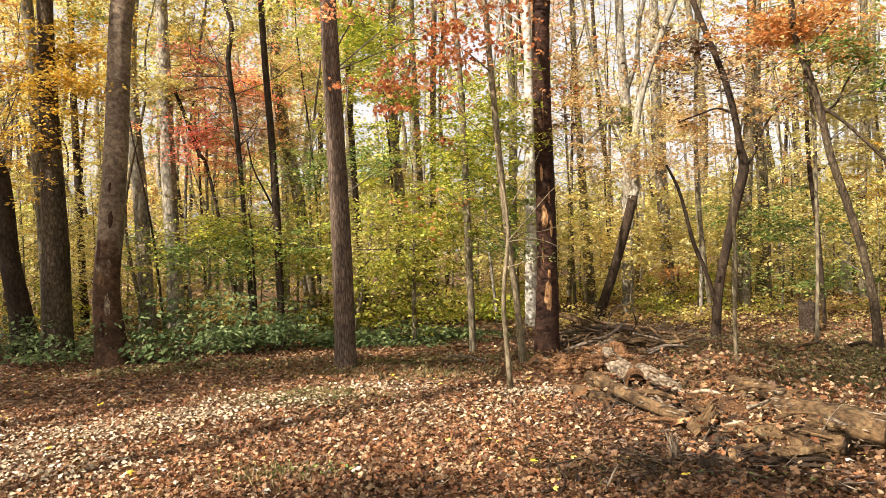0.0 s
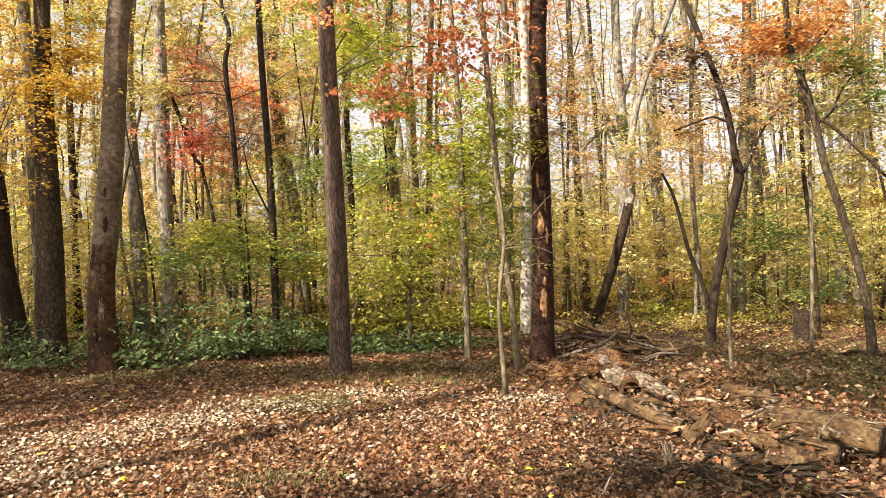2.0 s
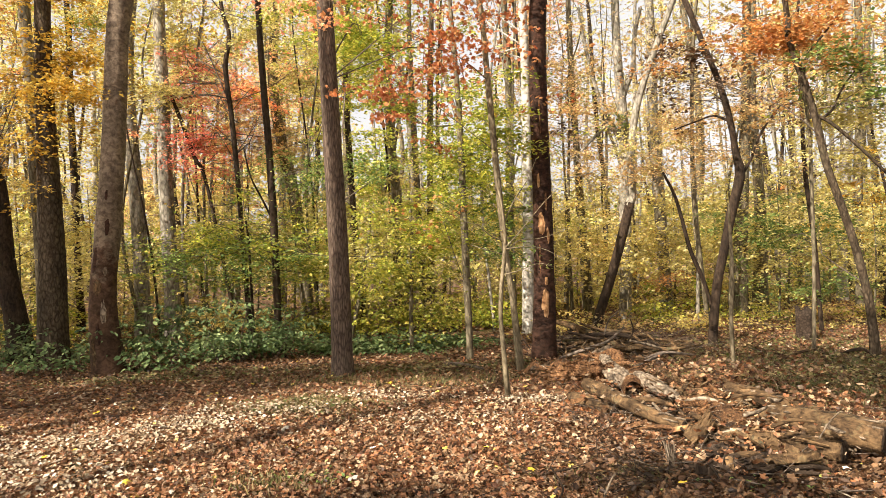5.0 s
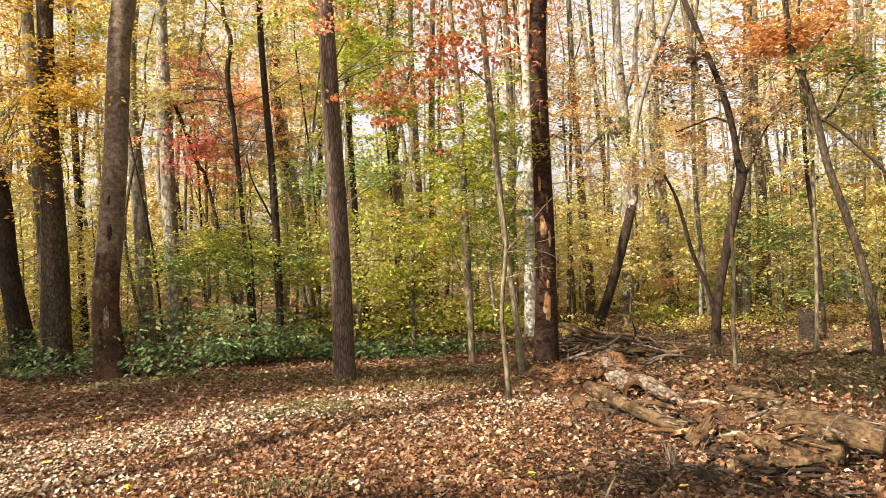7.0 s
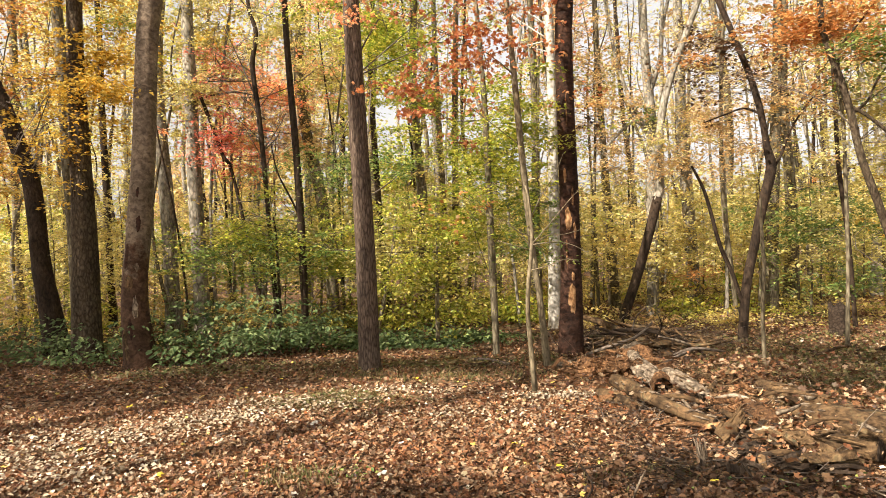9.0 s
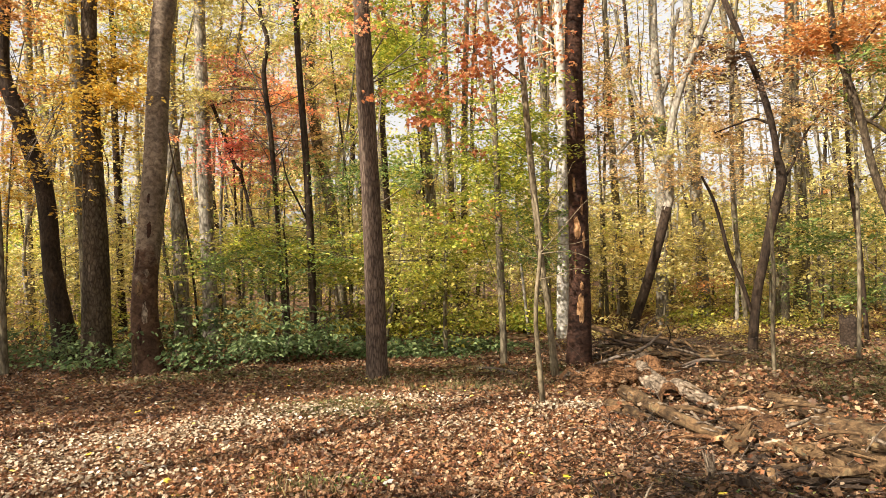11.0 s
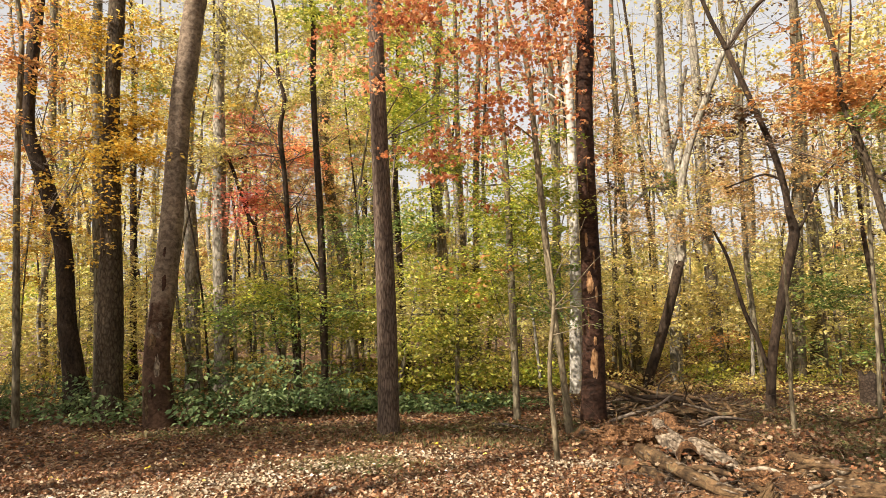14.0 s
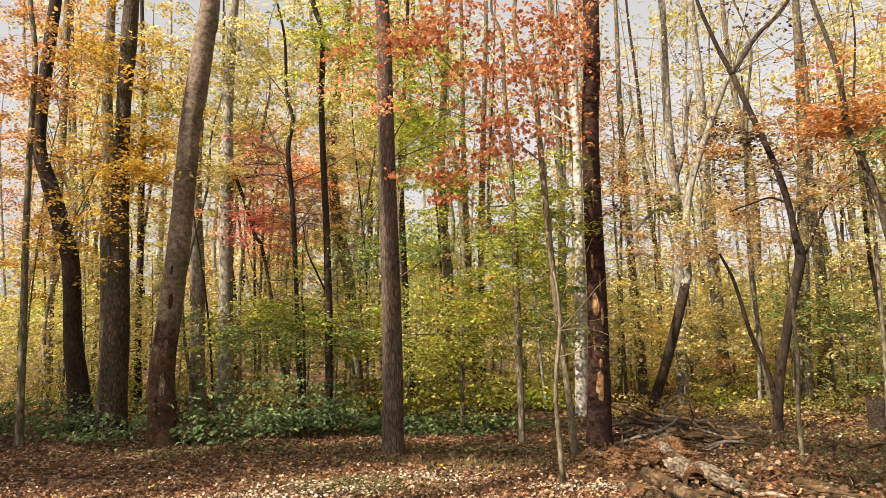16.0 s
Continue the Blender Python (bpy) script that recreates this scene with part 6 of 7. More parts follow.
stick("short pale stick on a log", [(2.32, 5.31, 0.28, 0.031), (2.43, 5.32, 0.30, 0.031), (2.57, 5.46, 0.30, 0.023)], bark='silver')
stick("forked grey twig on a log", [(2.61, 4.67, 0.35, 0.031), (2.63, 4.56, 0.34, 0.026), (2.67, 4.56, 0.33, 0.019)], bark='silver')
stick("thin upright twig on a log", [(2.49, 4.55, 0.30, 0.011), (2.52, 4.48, 0.42, 0.011), (2.56, 4.43, 0.50, 0.007)], bark='silver')
stick("thin stick under the trees", [(-0.01, 9.91, 0.03, 0.049), (0.24, 9.73, 0.05, 0.056), (0.54, 9.39, 0.03, 0.039)], bark='twig')
stick("thin stick under the trees", [(-0.17, 9.84, 0.03, 0.033), (0.07, 9.43, 0.04, 0.039), (0.40, 9.79, 0.05, 0.032)], bark='log')
stick("pale twig in the leaves", [(1.73, 5.63, 0.03, 0.019), (1.85, 5.65, 0.04, 0.023), (1.95, 5.71, 0.03, 0.019)], bark='silver')
stick("fallen branch in the grass", [(4.50, 9.12, 0.05, 0.030), (4.89, 9.37, 0.10, 0.039), (5.19, 9.49, 0.12, 0.031)], bark='log')
stick("fallen branch in the grass", [(5.61, 9.54, 0.05, 0.040), (5.89, 9.60, 0.08, 0.048), (5.92, 9.47, 0.05, 0.031)], bark='dark')
stick("thin bare twig over the leaves", [(0.66, 4.27, 0.02, 0.014), (0.73, 4.34, 0.10, 0.014), (0.68, 4.47, 0.20, 0.011)], bark='dark')
stick("thin bare twig over the leaves", [(0.98, 4.34, 0.02, 0.014), (1.05, 4.42, 0.10, 0.015), (1.09, 4.43, 0.16, 0.011)], bark='silver')
stick("dead branch crossing others behind the heap", [(1.90, 10.87, 0.10, 0.045), (2.22, 10.29, 0.25, 0.060), (2.59, 9.90, 0.22, 0.057), (2.94, 9.85, 0.10, 0.033)], bark='log')
stick("dead branch crossing others behind the heap", [(1.87, 10.20, 0.40, 0.034), (2.28, 10.17, 0.28, 0.051), (2.59, 10.05, 0.15, 0.050), (2.71, 9.76, 0.04, 0.032)], bark='dark')
stick("dead branch crossing others behind the heap", [(1.67, 9.86, 0.06, 0.041), (2.01, 9.71, 0.20, 0.056), (2.34, 9.72, 0.30, 0.048), (2.59, 9.73, 0.50, 0.024)], bark='twig')
stick("dead branch crossing others behind the heap", [(2.41, 9.84, 0.12, 0.065), (2.82, 9.86, 0.20, 0.074), (3.17, 9.56, 0.18, 0.056), (3.68, 9.76, 0.20, 0.024)], bark='log')
stick("dead branch crossing others behind the heap", [(2.57, 9.38, 0.35, 0.031), (2.93, 9.53, 0.24, 0.040), (3.24, 9.66, 0.10, 0.032)], bark='silver')
stick("dead branch crossing others behind the heap", [(2.76, 9.52, 0.05, 0.039), (3.04, 9.40, 0.16, 0.047), (3.50, 9.49, 0.10, 0.031)], bark='twig')
stick("dead branch crossing others behind the heap", [(2.94, 9.82, 0.30, 0.033), (3.16, 9.78, 0.15, 0.041), (3.23, 9.39, 0.03, 0.023)], bark='dark')
stick("dead branch crossing others behind the heap", [(2.09, 10.40, 0.50, 0.035), (2.44, 10.44, 0.38, 0.052), (2.82, 10.28, 0.35, 0.043), (3.17, 10.16, 0.25, 0.025)], bark='log')
stick("dead branch crossing others behind the heap", [(2.30, 9.71, 0.40, 0.024), (2.34, 9.62, 0.60, 0.024), (2.31, 8.93, 0.80, 0.015)], bark='twig')
stick("dead branch crossing others behind the heap", [(2.63, 9.91, 0.20, 0.025), (2.77, 9.92, 0.40, 0.025), (2.71, 9.83, 0.60, 0.016)], bark='dark')
stick("broken piece of branch lying in the heap", [(1.64, 6.43, 0.16, 0.043), (1.88, 6.36, 0.20, 0.053), (2.09, 6.26, 0.16, 0.036)], bark='log')
stick("broken piece of branch lying in the heap", [(2.16, 5.98, 0.14, 0.045), (2.21, 5.54, 0.14, 0.051), (2.35, 5.49, 0.10, 0.036)], bark='log')
stick("broken piece of branch lying in the heap", [(2.08, 5.39, 0.10, 0.036), (2.28, 5.34, 0.16, 0.040), (2.43, 5.33, 0.14, 0.031)], bark='silver')
stick("broken piece of branch lying in the heap", [(2.05, 5.02, 0.05, 0.042), (2.19, 4.91, 0.10, 0.049), (2.33, 4.90, 0.06, 0.032)], bark='log')
stick("broken piece of branch lying in the heap", [(2.33, 4.88, 0.30, 0.028), (2.50, 4.89, 0.34, 0.032), (2.62, 4.82, 0.34, 0.020)], bark='log')
stick("broken piece of branch lying in the heap", [(2.43, 5.78, 0.32, 0.029), (2.59, 5.70, 0.36, 0.033), (2.72, 5.50, 0.36, 0.018)], bark='log')
stick("broken piece of branch lying in the heap", [(2.30, 4.67, 0.05, 0.031), (2.47, 4.63, 0.09, 0.038), (2.66, 4.64, 0.04, 0.023)], bark='dark')
stick("broken piece of branch lying in the heap", [(1.64, 5.92, 0.05, 0.029), (1.85, 5.79, 0.09, 0.038), (2.03, 5.69, 0.06, 0.024)], bark='rot')
stick("broken piece of branch lying in the heap", [(1.89, 6.21, 0.20, 0.026), (1.94, 6.06, 0.12, 0.030), (1.93, 5.88, 0.05, 0.019)], bark='silver')
stick("thin broken twig lying on the leaves", [(1.50, 6.18, 0.03, 0.015), (1.62, 6.11, 0.06, 0.015), (1.79, 6.24, 0.04, 0.010)], bark='twig')
stick("thin broken twig lying on the leaves", [(4.55, 10.20, 0.03, 0.025), (5.12, 10.83, 0.06, 0.027), (5.97, 11.96, 0.04, 0.020)], bark='log')
stick("thin broken twig lying on the leaves", [(2.17, 8.48, 0.03, 0.021), (2.17, 7.89, 0.06, 0.020), (2.23, 7.59, 0.04, 0.013)], bark='silver')
stick("thin broken twig lying on the leaves", [(3.47, 6.29, 0.03, 0.016), (3.45, 6.11, 0.06, 0.015), (3.54, 6.14, 0.04, 0.010)], bark='dark')
stick("thin broken twig lying on the leaves", [(2.09, 4.71, 0.03, 0.012), (2.15, 4.60, 0.06, 0.011), (2.28, 4.64, 0.04, 0.008)], bark='twig')
stick("thin broken twig lying on the leaves", [(4.77, 10.17, 0.03, 0.025), (4.70, 9.59, 0.06, 0.024), (4.78, 9.35, 0.04, 0.016)], bark='log')
stick("thin broken twig lying on the leaves", [(3.13, 11.19, 0.03, 0.028), (3.11, 10.40, 0.06, 0.026), (3.18, 10.02, 0.04, 0.017)], bark='silver')
stick("thin broken twig lying on the leaves", [(2.27, 4.65, 0.03, 0.012), (2.30, 4.47, 0.06, 0.011), (2.41, 4.44, 0.04, 0.007)], bark='dark')
stick("thin broken twig lying on the leaves", [(1.61, 4.99, 0.03, 0.012), (1.72, 4.91, 0.06, 0.012), (1.88, 4.98, 0.04, 0.008)], bark='twig')
stick("thin broken twig lying on the leaves", [(5.46, 9.48, 0.03, 0.024), (5.65, 9.57, 0.06, 0.024), (6.05, 9.99, 0.04, 0.017)], bark='log')
stick("thin broken twig lying on the leaves", [(3.99, 6.46, 0.03, 0.016), (3.97, 6.27, 0.06, 0.016), (4.08, 6.29, 0.04, 0.010)], bark='silver')
stick("thin broken twig lying on the leaves", [(2.69, 7.03, 0.03, 0.017), (2.81, 6.97, 0.06, 0.017), (3.04, 7.14, 0.04, 0.012)], bark='dark')
stick("thin broken twig lying on the leaves", [(1.93, 4.61, 0.03, 0.011), (1.98, 4.44, 0.06, 0.011), (2.09, 4.42, 0.04, 0.007)], bark='twig')
stick("thin broken twig lying on the leaves", [(2.40, 4.30, 0.03, 0.011), (2.39, 4.19, 0.06, 0.010), (2.46, 4.21, 0.04, 0.007)], bark='log')
stick("thin broken twig lying on the leaves", [(2.45, 4.37, 0.03, 0.011), (2.43, 4.18, 0.06, 0.010), (2.48, 4.13, 0.04, 0.007)], bark='silver')
stick("thin broken twig lying on the leaves", [(4.09, 8.35, 0.03, 0.021), (4.02, 7.87, 0.06, 0.020), (4.08, 7.67, 0.04, 0.013)], bark='dark')
stick("thin broken twig lying on the leaves", [(2.89, 10.66, 0.03, 0.027), (2.91, 9.71, 0.06, 0.024), (3.01, 9.19, 0.04, 0.015)], bark='twig')
stick("thin broken twig lying on the leaves", [(0.84, 5.08, 0.03, 0.013), (0.89, 5.00, 0.06, 0.012), (0.97, 5.08, 0.04, 0.008)], bark='log')
stick("thin broken twig lying on the leaves", [(1.39, 5.14, 0.03, 0.013), (1.40, 4.97, 0.06, 0.012), (1.45, 4.96, 0.04, 0.008)], bark='silver')
stick("thin broken twig lying on the leaves", [(4.64, 10.53, 0.03, 0.026), (4.59, 10.05, 0.06, 0.025), (4.69, 9.91, 0.04, 0.016)], bark='dark')
stick("thin broken twig lying on the leaves", [(2.46, 4.32, 0.03, 0.011), (2.53, 4.23, 0.06, 0.011), (2.68, 4.27, 0.04, 0.007)], bark='twig')
stick("thin broken twig lying on the leaves", [(2.95, 10.41, 0.03, 0.026), (2.98, 10.11, 0.06, 0.025), (3.10, 10.15, 0.04, 0.017)], bark='log')
stick("thin broken twig lying on the leaves", [(1.57, 7.05, 0.03, 0.018), (1.62, 6.85, 0.06, 0.017), (1.72, 6.88, 0.04, 0.011)], bark='silver')
stick("thin broken twig lying on the leaves", [(0.68, 4.86, 0.03, 0.012), (0.81, 4.83, 0.06, 0.012), (0.98, 4.96, 0.04, 0.008)], bark='dark')
stick("thin broken twig lying on the leaves", [(4.00, 6.87, 0.03, 0.017), (4.06, 6.74, 0.06, 0.017), (4.25, 6.83, 0.04, 0.011)], bark='twig')
stick("thin broken twig lying on the leaves", [(2.60, 5.75, 0.03, 0.014), (2.65, 5.60, 0.06, 0.014), (2.79, 5.63, 0.04, 0.009)], bark='log')
stick("thin broken twig lying on the leaves", [(0.27, 6.19, 0.02, 0.015), (0.35, 6.16, 0.03, 0.015), (0.44, 6.21, 0.02, 0.010)], bark='twig')
stick("thin broken twig lying on the leaves", [(-3.84, 8.00, 0.02, 0.020), (-3.63, 7.76, 0.03, 0.019), (-3.48, 7.62, 0.02, 0.013)], bark='log')
stick("thin broken twig lying on the leaves", [(-2.59, 10.50, 0.02, 0.026), (-2.45, 10.46, 0.03, 0.026), (-2.34, 10.56, 0.02, 0.018)], bark='silver')
stick("thin broken twig lying on the leaves", [(-4.04, 6.27, 0.02, 0.016), (-3.96, 6.21, 0.03, 0.015), (-3.93, 6.23, 0.02, 0.010)], bark='dark')
stick("thin broken twig lying on the leaves", [(-1.26, 6.61, 0.02, 0.016), (-1.18, 6.52, 0.03, 0.016), (-1.11, 6.51, 0.02, 0.011)], bark='twig')
stick("thin broken twig lying on the leaves", [(-0.72, 5.39, 0.02, 0.013), (-0.68, 5.40, 0.03, 0.013), (-0.65, 5.48, 0.02, 0.009)], bark='log')
stick("thin broken twig lying on the leaves", [(-0.74, 4.71, 0.02, 0.012), (-0.69, 4.71, 0.03, 0.012), (-0.64, 4.76, 0.02, 0.008)], bark='silver')
stick("thin broken twig lying on the leaves", [(-1.62, 7.51, 0.02, 0.019), (-1.54, 7.49, 0.03, 0.019), (-1.48, 7.56, 0.02, 0.013)], bark='dark')
stick("thin broken twig lying on the leaves", [(-2.36, 6.15, 0.02, 0.015), (-2.29, 6.14, 0.03, 0.015), (-2.26, 6.21, 0.02, 0.010)], bark='twig')
stick("thin broken twig lying on the leaves", [(-0.79, 9.92, 0.02, 0.025), (-0.64, 9.78, 0.03, 0.024), (-0.51, 9.77, 0.02, 0.016)], bark='log')
stick("thin broken twig lying on the leaves", [(-3.64, 8.57, 0.02, 0.021), (-3.50, 8.40, 0.03, 0.021), (-3.41, 8.35, 0.02, 0.014)], bark='silver')
stick("thin broken twig lying on the leaves", [(-3.69, 7.12, 0.02, 0.018), (-3.60, 7.03, 0.03, 0.017), (-3.54, 7.03, 0.02, 0.012)], bark='dark')
stick("thin broken twig lying on the leaves", [(-3.20, 7.67, 0.02, 0.019), (-3.05, 7.50, 0.03, 0.019), (-2.94, 7.44, 0.02, 0.012)], bark='twig')
stick("thin broken twig lying on the leaves", [(-0.15, 8.38, 0.02, 0.021), (-0.04, 8.38, 0.03, 0.021), (0.07, 8.49, 0.02, 0.014)], bark='log')
brushwood("tangle of thin dead stems and twigs", 1.44, 5.35, 0.9, 0.5, 130, 0.26, "dark", 1)
brushwood("tangle of thin dead stems and twigs", 2.08, 4.99, 0.8, 0.4, 130, 0.25, "twig", 2)
brushwood("tangle of thin dead stems and twigs", 1.95, 6.62, 1.0, 0.6, 160, 0.3, "twig", 3)
brushwood("tangle of thin dead stems and twigs", 2.76, 10.72, 1.4, 0.9, 320, 0.55, "twig", 4)
brushwood("tangle of thin dead stems and twigs", 2.92, 10.08, 1.2, 0.7, 120, 0.6, "log", 8)
brushwood("tangle of thin dead stems and twigs", 2.39, 11.49, 0.8, 0.6, 120, 0.5, "silver", 9)
brushwood("tangle of thin dead stems and twigs", 1.07, 4.60, 0.7, 0.3, 70, 0.22, "dark", 5)
brushwood("tangle of thin dead stems and twigs", 2.93, 5.66, 0.8, 0.5, 160, 0.25, "log", 6)
brushwood("tangle of thin dead stems and twigs", 2.57, 6.52, 1.0, 0.5, 160, 0.3, "dark", 11)
brushwood("tangle of thin dead stems and twigs", 2.21, 8.38, 0.7, 0.4, 120, 0.3, "dark", 12)
brushwood("tangle of thin dead stems and twigs", 2.69, 6.07, 0.9, 0.4, 140, 0.3, "silver", 13)
brushwood("tangle of thin dead stems and twigs", 2.73, 12.17, 0.9, 0.7, 160, 0.6, "dark", 14)
leaves_on("brown leaves caught between the logs", 2.57, 6.52, 0.9, 0.6, 420, 0.02, 0.2, 0.06, 1)
leaves_on("brown leaves caught between the logs", 2.85, 5.50, 0.7, 0.35, 260, 0.02, 0.16, 0.06, 2)
leaves_on("brown leaves caught between the logs", 1.97, 7.72, 0.8, 0.5, 260, 0.02, 0.15, 0.06, 3)
leaves_on("brown leaves caught between the logs", 2.20, 4.97, 0.7, 0.3, 260, 0.02, 0.1, 0.06, 4)
leaves_on("brown leaves caught between the logs", 3.14, 6.93, 0.8, 0.25, 200, 0.16, 0.34, 0.055, 5)
leaves_on("brown leaves caught between the logs", 3.20, 5.90, 0.5, 0.2, 160, 0.16, 0.34, 0.055, 6)
leaves_on("brown leaves caught between the logs", 2.27, 7.08, 0.8, 0.4, 300, 0.02, 0.22, 0.055, 7)
leaves_on("brown leaves caught between the logs", 2.54, 5.07, 0.6, 0.2, 160, 0.05, 0.24, 0.055, 8)
leaves_on("brown leaves caught between the logs", 3.12, 8.21, 0.7, 0.3, 240, 0.02, 0.24, 0.055, 9)
leaves_on("brown leaves caught between the logs", 3.37, 7.17, 0.9, 0.3, 220, 0.2, 0.36, 0.05, 12)
leaves_on("brown leaves caught between the logs", 3.10, 5.46, 0.5, 0.25, 160, 0.14, 0.34, 0.05, 13)
leaves_on("brown leaves caught between the logs", 2.64, 5.28, 0.6, 0.2, 160, 0.12, 0.26, 0.05, 14)
def shards(label, cx, cy, rx, ry, low, high, count, long, bark, seed):
    """Splintered angular pieces of broken wood and bark lying criss-cross."""
    g = np.random.default_rng(seed)
    heap = Heap()
    for _ in range(count):
        x, y = cx + rx * g.normal(0, 0.5), cy + ry * g.normal(0, 0.5)
        c = np.array([x, y, float(ground_height(x, y)) + g.uniform(low, high)])
        a, e = g.normal(-0.9, 0.7), g.normal(0.05, 0.3)
        d = np.array([math.cos(a) * math.cos(e), math.sin(a) * math.cos(e), math.sin(e)]) * long * g.uniform(0.3, 1.2) / 2
        u = np.cross(d, g.normal(0, 1, 3))
        u /= np.linalg.norm(u)
        v = np.cross(d, u)
        v /= np.linalg.norm(v)
        w, h = g.uniform(0.008, 0.032), g.uniform(0.004, 0.014)
        V = [c - d + u * w + v * h, c - d - u * w + v * h * 0.4, c - d * 1.1 - v * h, c + d * g.uniform(0.7, 1.2) + u * w * 0.5, c + d * g.uniform(0.6, 1.0) - u * w * 0.7, c + d - v * h]
        heap.add(V, [np.array([(0, 2, 1), (3, 4, 5)]), np.array([(0, 1, 4, 3), (1, 2, 5, 4), (2, 0, 3, 5)])])
    return tagged(heap.part("broken_wood", BARKS[bark], None, "", False), label, "broken wood", kind="stuff")


shards("splinters of orange rotten wood on the heap", 1.98, 8.15, 0.3, 0.6, 0.05, 0.3, 110, 0.24, "rot", 1)
shards("weathered splinters of broken wood on the heap", 2.30, 7.6, 0.3, 0.6, 0.04, 0.18, 45, 0.24, "log", 2)
shards("weathered splinters of broken wood on the heap", 2.55, 6.9, 0.45, 0.5, 0.04, 0.2, 80, 0.26, "log", 3)
shards("splinters of orange rotten wood on the heap", 2.45, 6.2, 0.4, 0.6, 0.04, 0.18, 90, 0.22, "rot", 4)
shards("dark splinters of decayed wood on the heap", 2.3, 5.6, 0.45, 0.4, 0.03, 0.14, 90, 0.2, "dark", 5)
shards("weathered splinters of broken wood on the heap", 2.45, 5.1, 0.4, 0.3, 0.04, 0.2, 70, 0.18, "log", 6)
shards("dark splinters of decayed wood on the heap", 2.1, 4.8, 0.6, 0.25, 0.03, 0.1, 90, 0.18, "dark", 7)
shards("weathered splinters of broken wood on the heap", 1.75, 6.6, 0.3, 0.7, 0.03, 0.12, 40, 0.18, "rot", 8)
shards("stringy orange splinters beside the heap", 1.55, 8.55, 0.35, 0.2, 0.03, 0.16, 70, 0.22, "rot", 9)
shards("weathered broken wood behind the heap", 2.6, 10.1, 0.9, 0.6, 0.04, 0.25, 110, 0.4, "log", 10)
shards("dark broken wood behind the heap", 2.5, 10.8, 0.9, 0.7, 0.04, 0.3, 110, 0.45, "dark", 11)
lump("crumbling orange-brown lump of rotten wood", 2.08, 8.63, 0.16, (0.24, 0.18, 0.17), "rot", 1, -30)
lump("crumbling orange-brown lump of rotten wood", 2.17, 7.98, 0.14, (0.16, 0.12, 0.1), "rot", 2, -40)
lump("stringy orange rotten wood beside the heap", 1.55, 8.54, 0.10, (0.3, 0.16, 0.13), "rot", 3, -8)
lump("stringy orange rotten wood beside the heap", 1.79, 8.29, 0.10, (0.18, 0.14, 0.12), "rot", 4, 10)
lump("flat rotten wood between the logs", 2.70, 7.21, 0.10, (0.3, 0.12, 0.09), "rot", 5, -25)
# the "cut" lumps are filler: their near-black colour paints the shade between the logs
lump("near-black lump painting shade into the gaps under the heap", 2.05, 7.65, 0.05, (0.2, 0.12, 0.1), "cut", 6, 0)
lump("near-black lump painting shade into the gaps under the heap", 2.28, 6.60, 0.02, (0.24, 0.14, 0.1), "cut", 16, -20)
lump("near-black lump painting shade into the gaps under the heap", 2.29, 5.18, 0.02, (0.3, 0.12, 0.09), "cut", 17, -10)
lump("broken weathered wood in the heap", 2.27, 7.44, 0.12, (0.15, 0.08, 0.07), "rot", 18, -40)
lump("broken weathered wood in the heap", 2.42, 6.75, 0.12, (0.16, 0.09, 0.08), "log", 19, -20)
lump("broken weathered wood in the heap", 2.93, 7.10, 0.16, (0.2, 0.08, 0.07), "rot", 20, -25)
lump("near-black lump painting shade into the gaps under the heap", 2.31, 5.63, 0.03, (0.22, 0.14, 0.08), "cut", 7, -20)
lump("weathered decayed wood in the heap", 2.86, 6.42, 0.12, (0.22, 0.12, 0.1), "log", 8, -30)
lump("weathered decayed wood in the heap", 2.43, 4.79, 0.04, (0.18, 0.12, 0.09), "log", 9, 0)
lump("near-black lump painting shade under the short log", 2.24, 4.88, 0.02, (0.16, 0.1, 0.07), "cut", 10, 0)
slab("curled slab of weathered bark on the heap", 2.42, 4.65, 0.17, 0.22, 0.1, "log", 20, -10, -20)
slab("curled slab of weathered bark on the heap", 2.28, 4.67, 0.13, 0.2, 0.09, "log", -10, 15, 30)
slab("curled slab of weathered bark on the heap", 2.49, 6.35, 0.20, 0.26, 0.1, "log", 10, 10, -30)
slab("curled slab of weathered bark on the heap", 2.78, 8.62, 0.08, 0.24, 0.1, "log", 10, 0, -10)
slab("curled slab of weathered bark on the heap", 2.69, 10.12, 0.12, 0.3, 0.12, "log", 15, -8, -15)
slab("curled slab of weathered bark on the heap", 2.67, 4.74, 0.30, 0.16, 0.06, "log", 10, 20, -30)
slab("curled slab of weathered bark on the heap", 2.76, 5.68, 0.33, 0.12, 0.07, "silver", 40, 0, 20)
slab("curled slab of weathered bark on the heap", 2.26, 5.20, 0.10, 0.2, 0.1, "log", -15, 10, 0)
slab("curled slab of weathered bark on the heap", 1.55, 7.00, 0.10, 0.2, 0.08, "log", 10, 10, -40)
slab("curled slab of weathered bark on the heap", 1.95, 5.65, 0.13, 0.18, 0.08, "bare", 10, -20, -50)
fallen_leaf("bright yellow maple leaf lying on the brown litter", -3.81, 7.43, 0.075, 0, "yellow_single")
fallen_leaf("bright yellow maple leaf lying on the brown litter", -2.29, 4.94, 0.075, 67, "yellow_single")
fallen_leaf("bright yellow maple leaf lying on the brown litter", 0.64, 4.99, 0.085, 134, "yellow_single")
fallen_leaf("bright yellow maple leaf lying on the brown litter", 0.31, 5.50, 0.06, 201, "yellow_single")
fallen_leaf("bright yellow maple leaf lying on the brown litter", 1.54, 4.58, 0.075, 268, "yellow_single")
fallen_leaf("bright yellow maple leaf lying on the brown litter", -3.46, 5.82, 0.07, 335, "yellow_single")
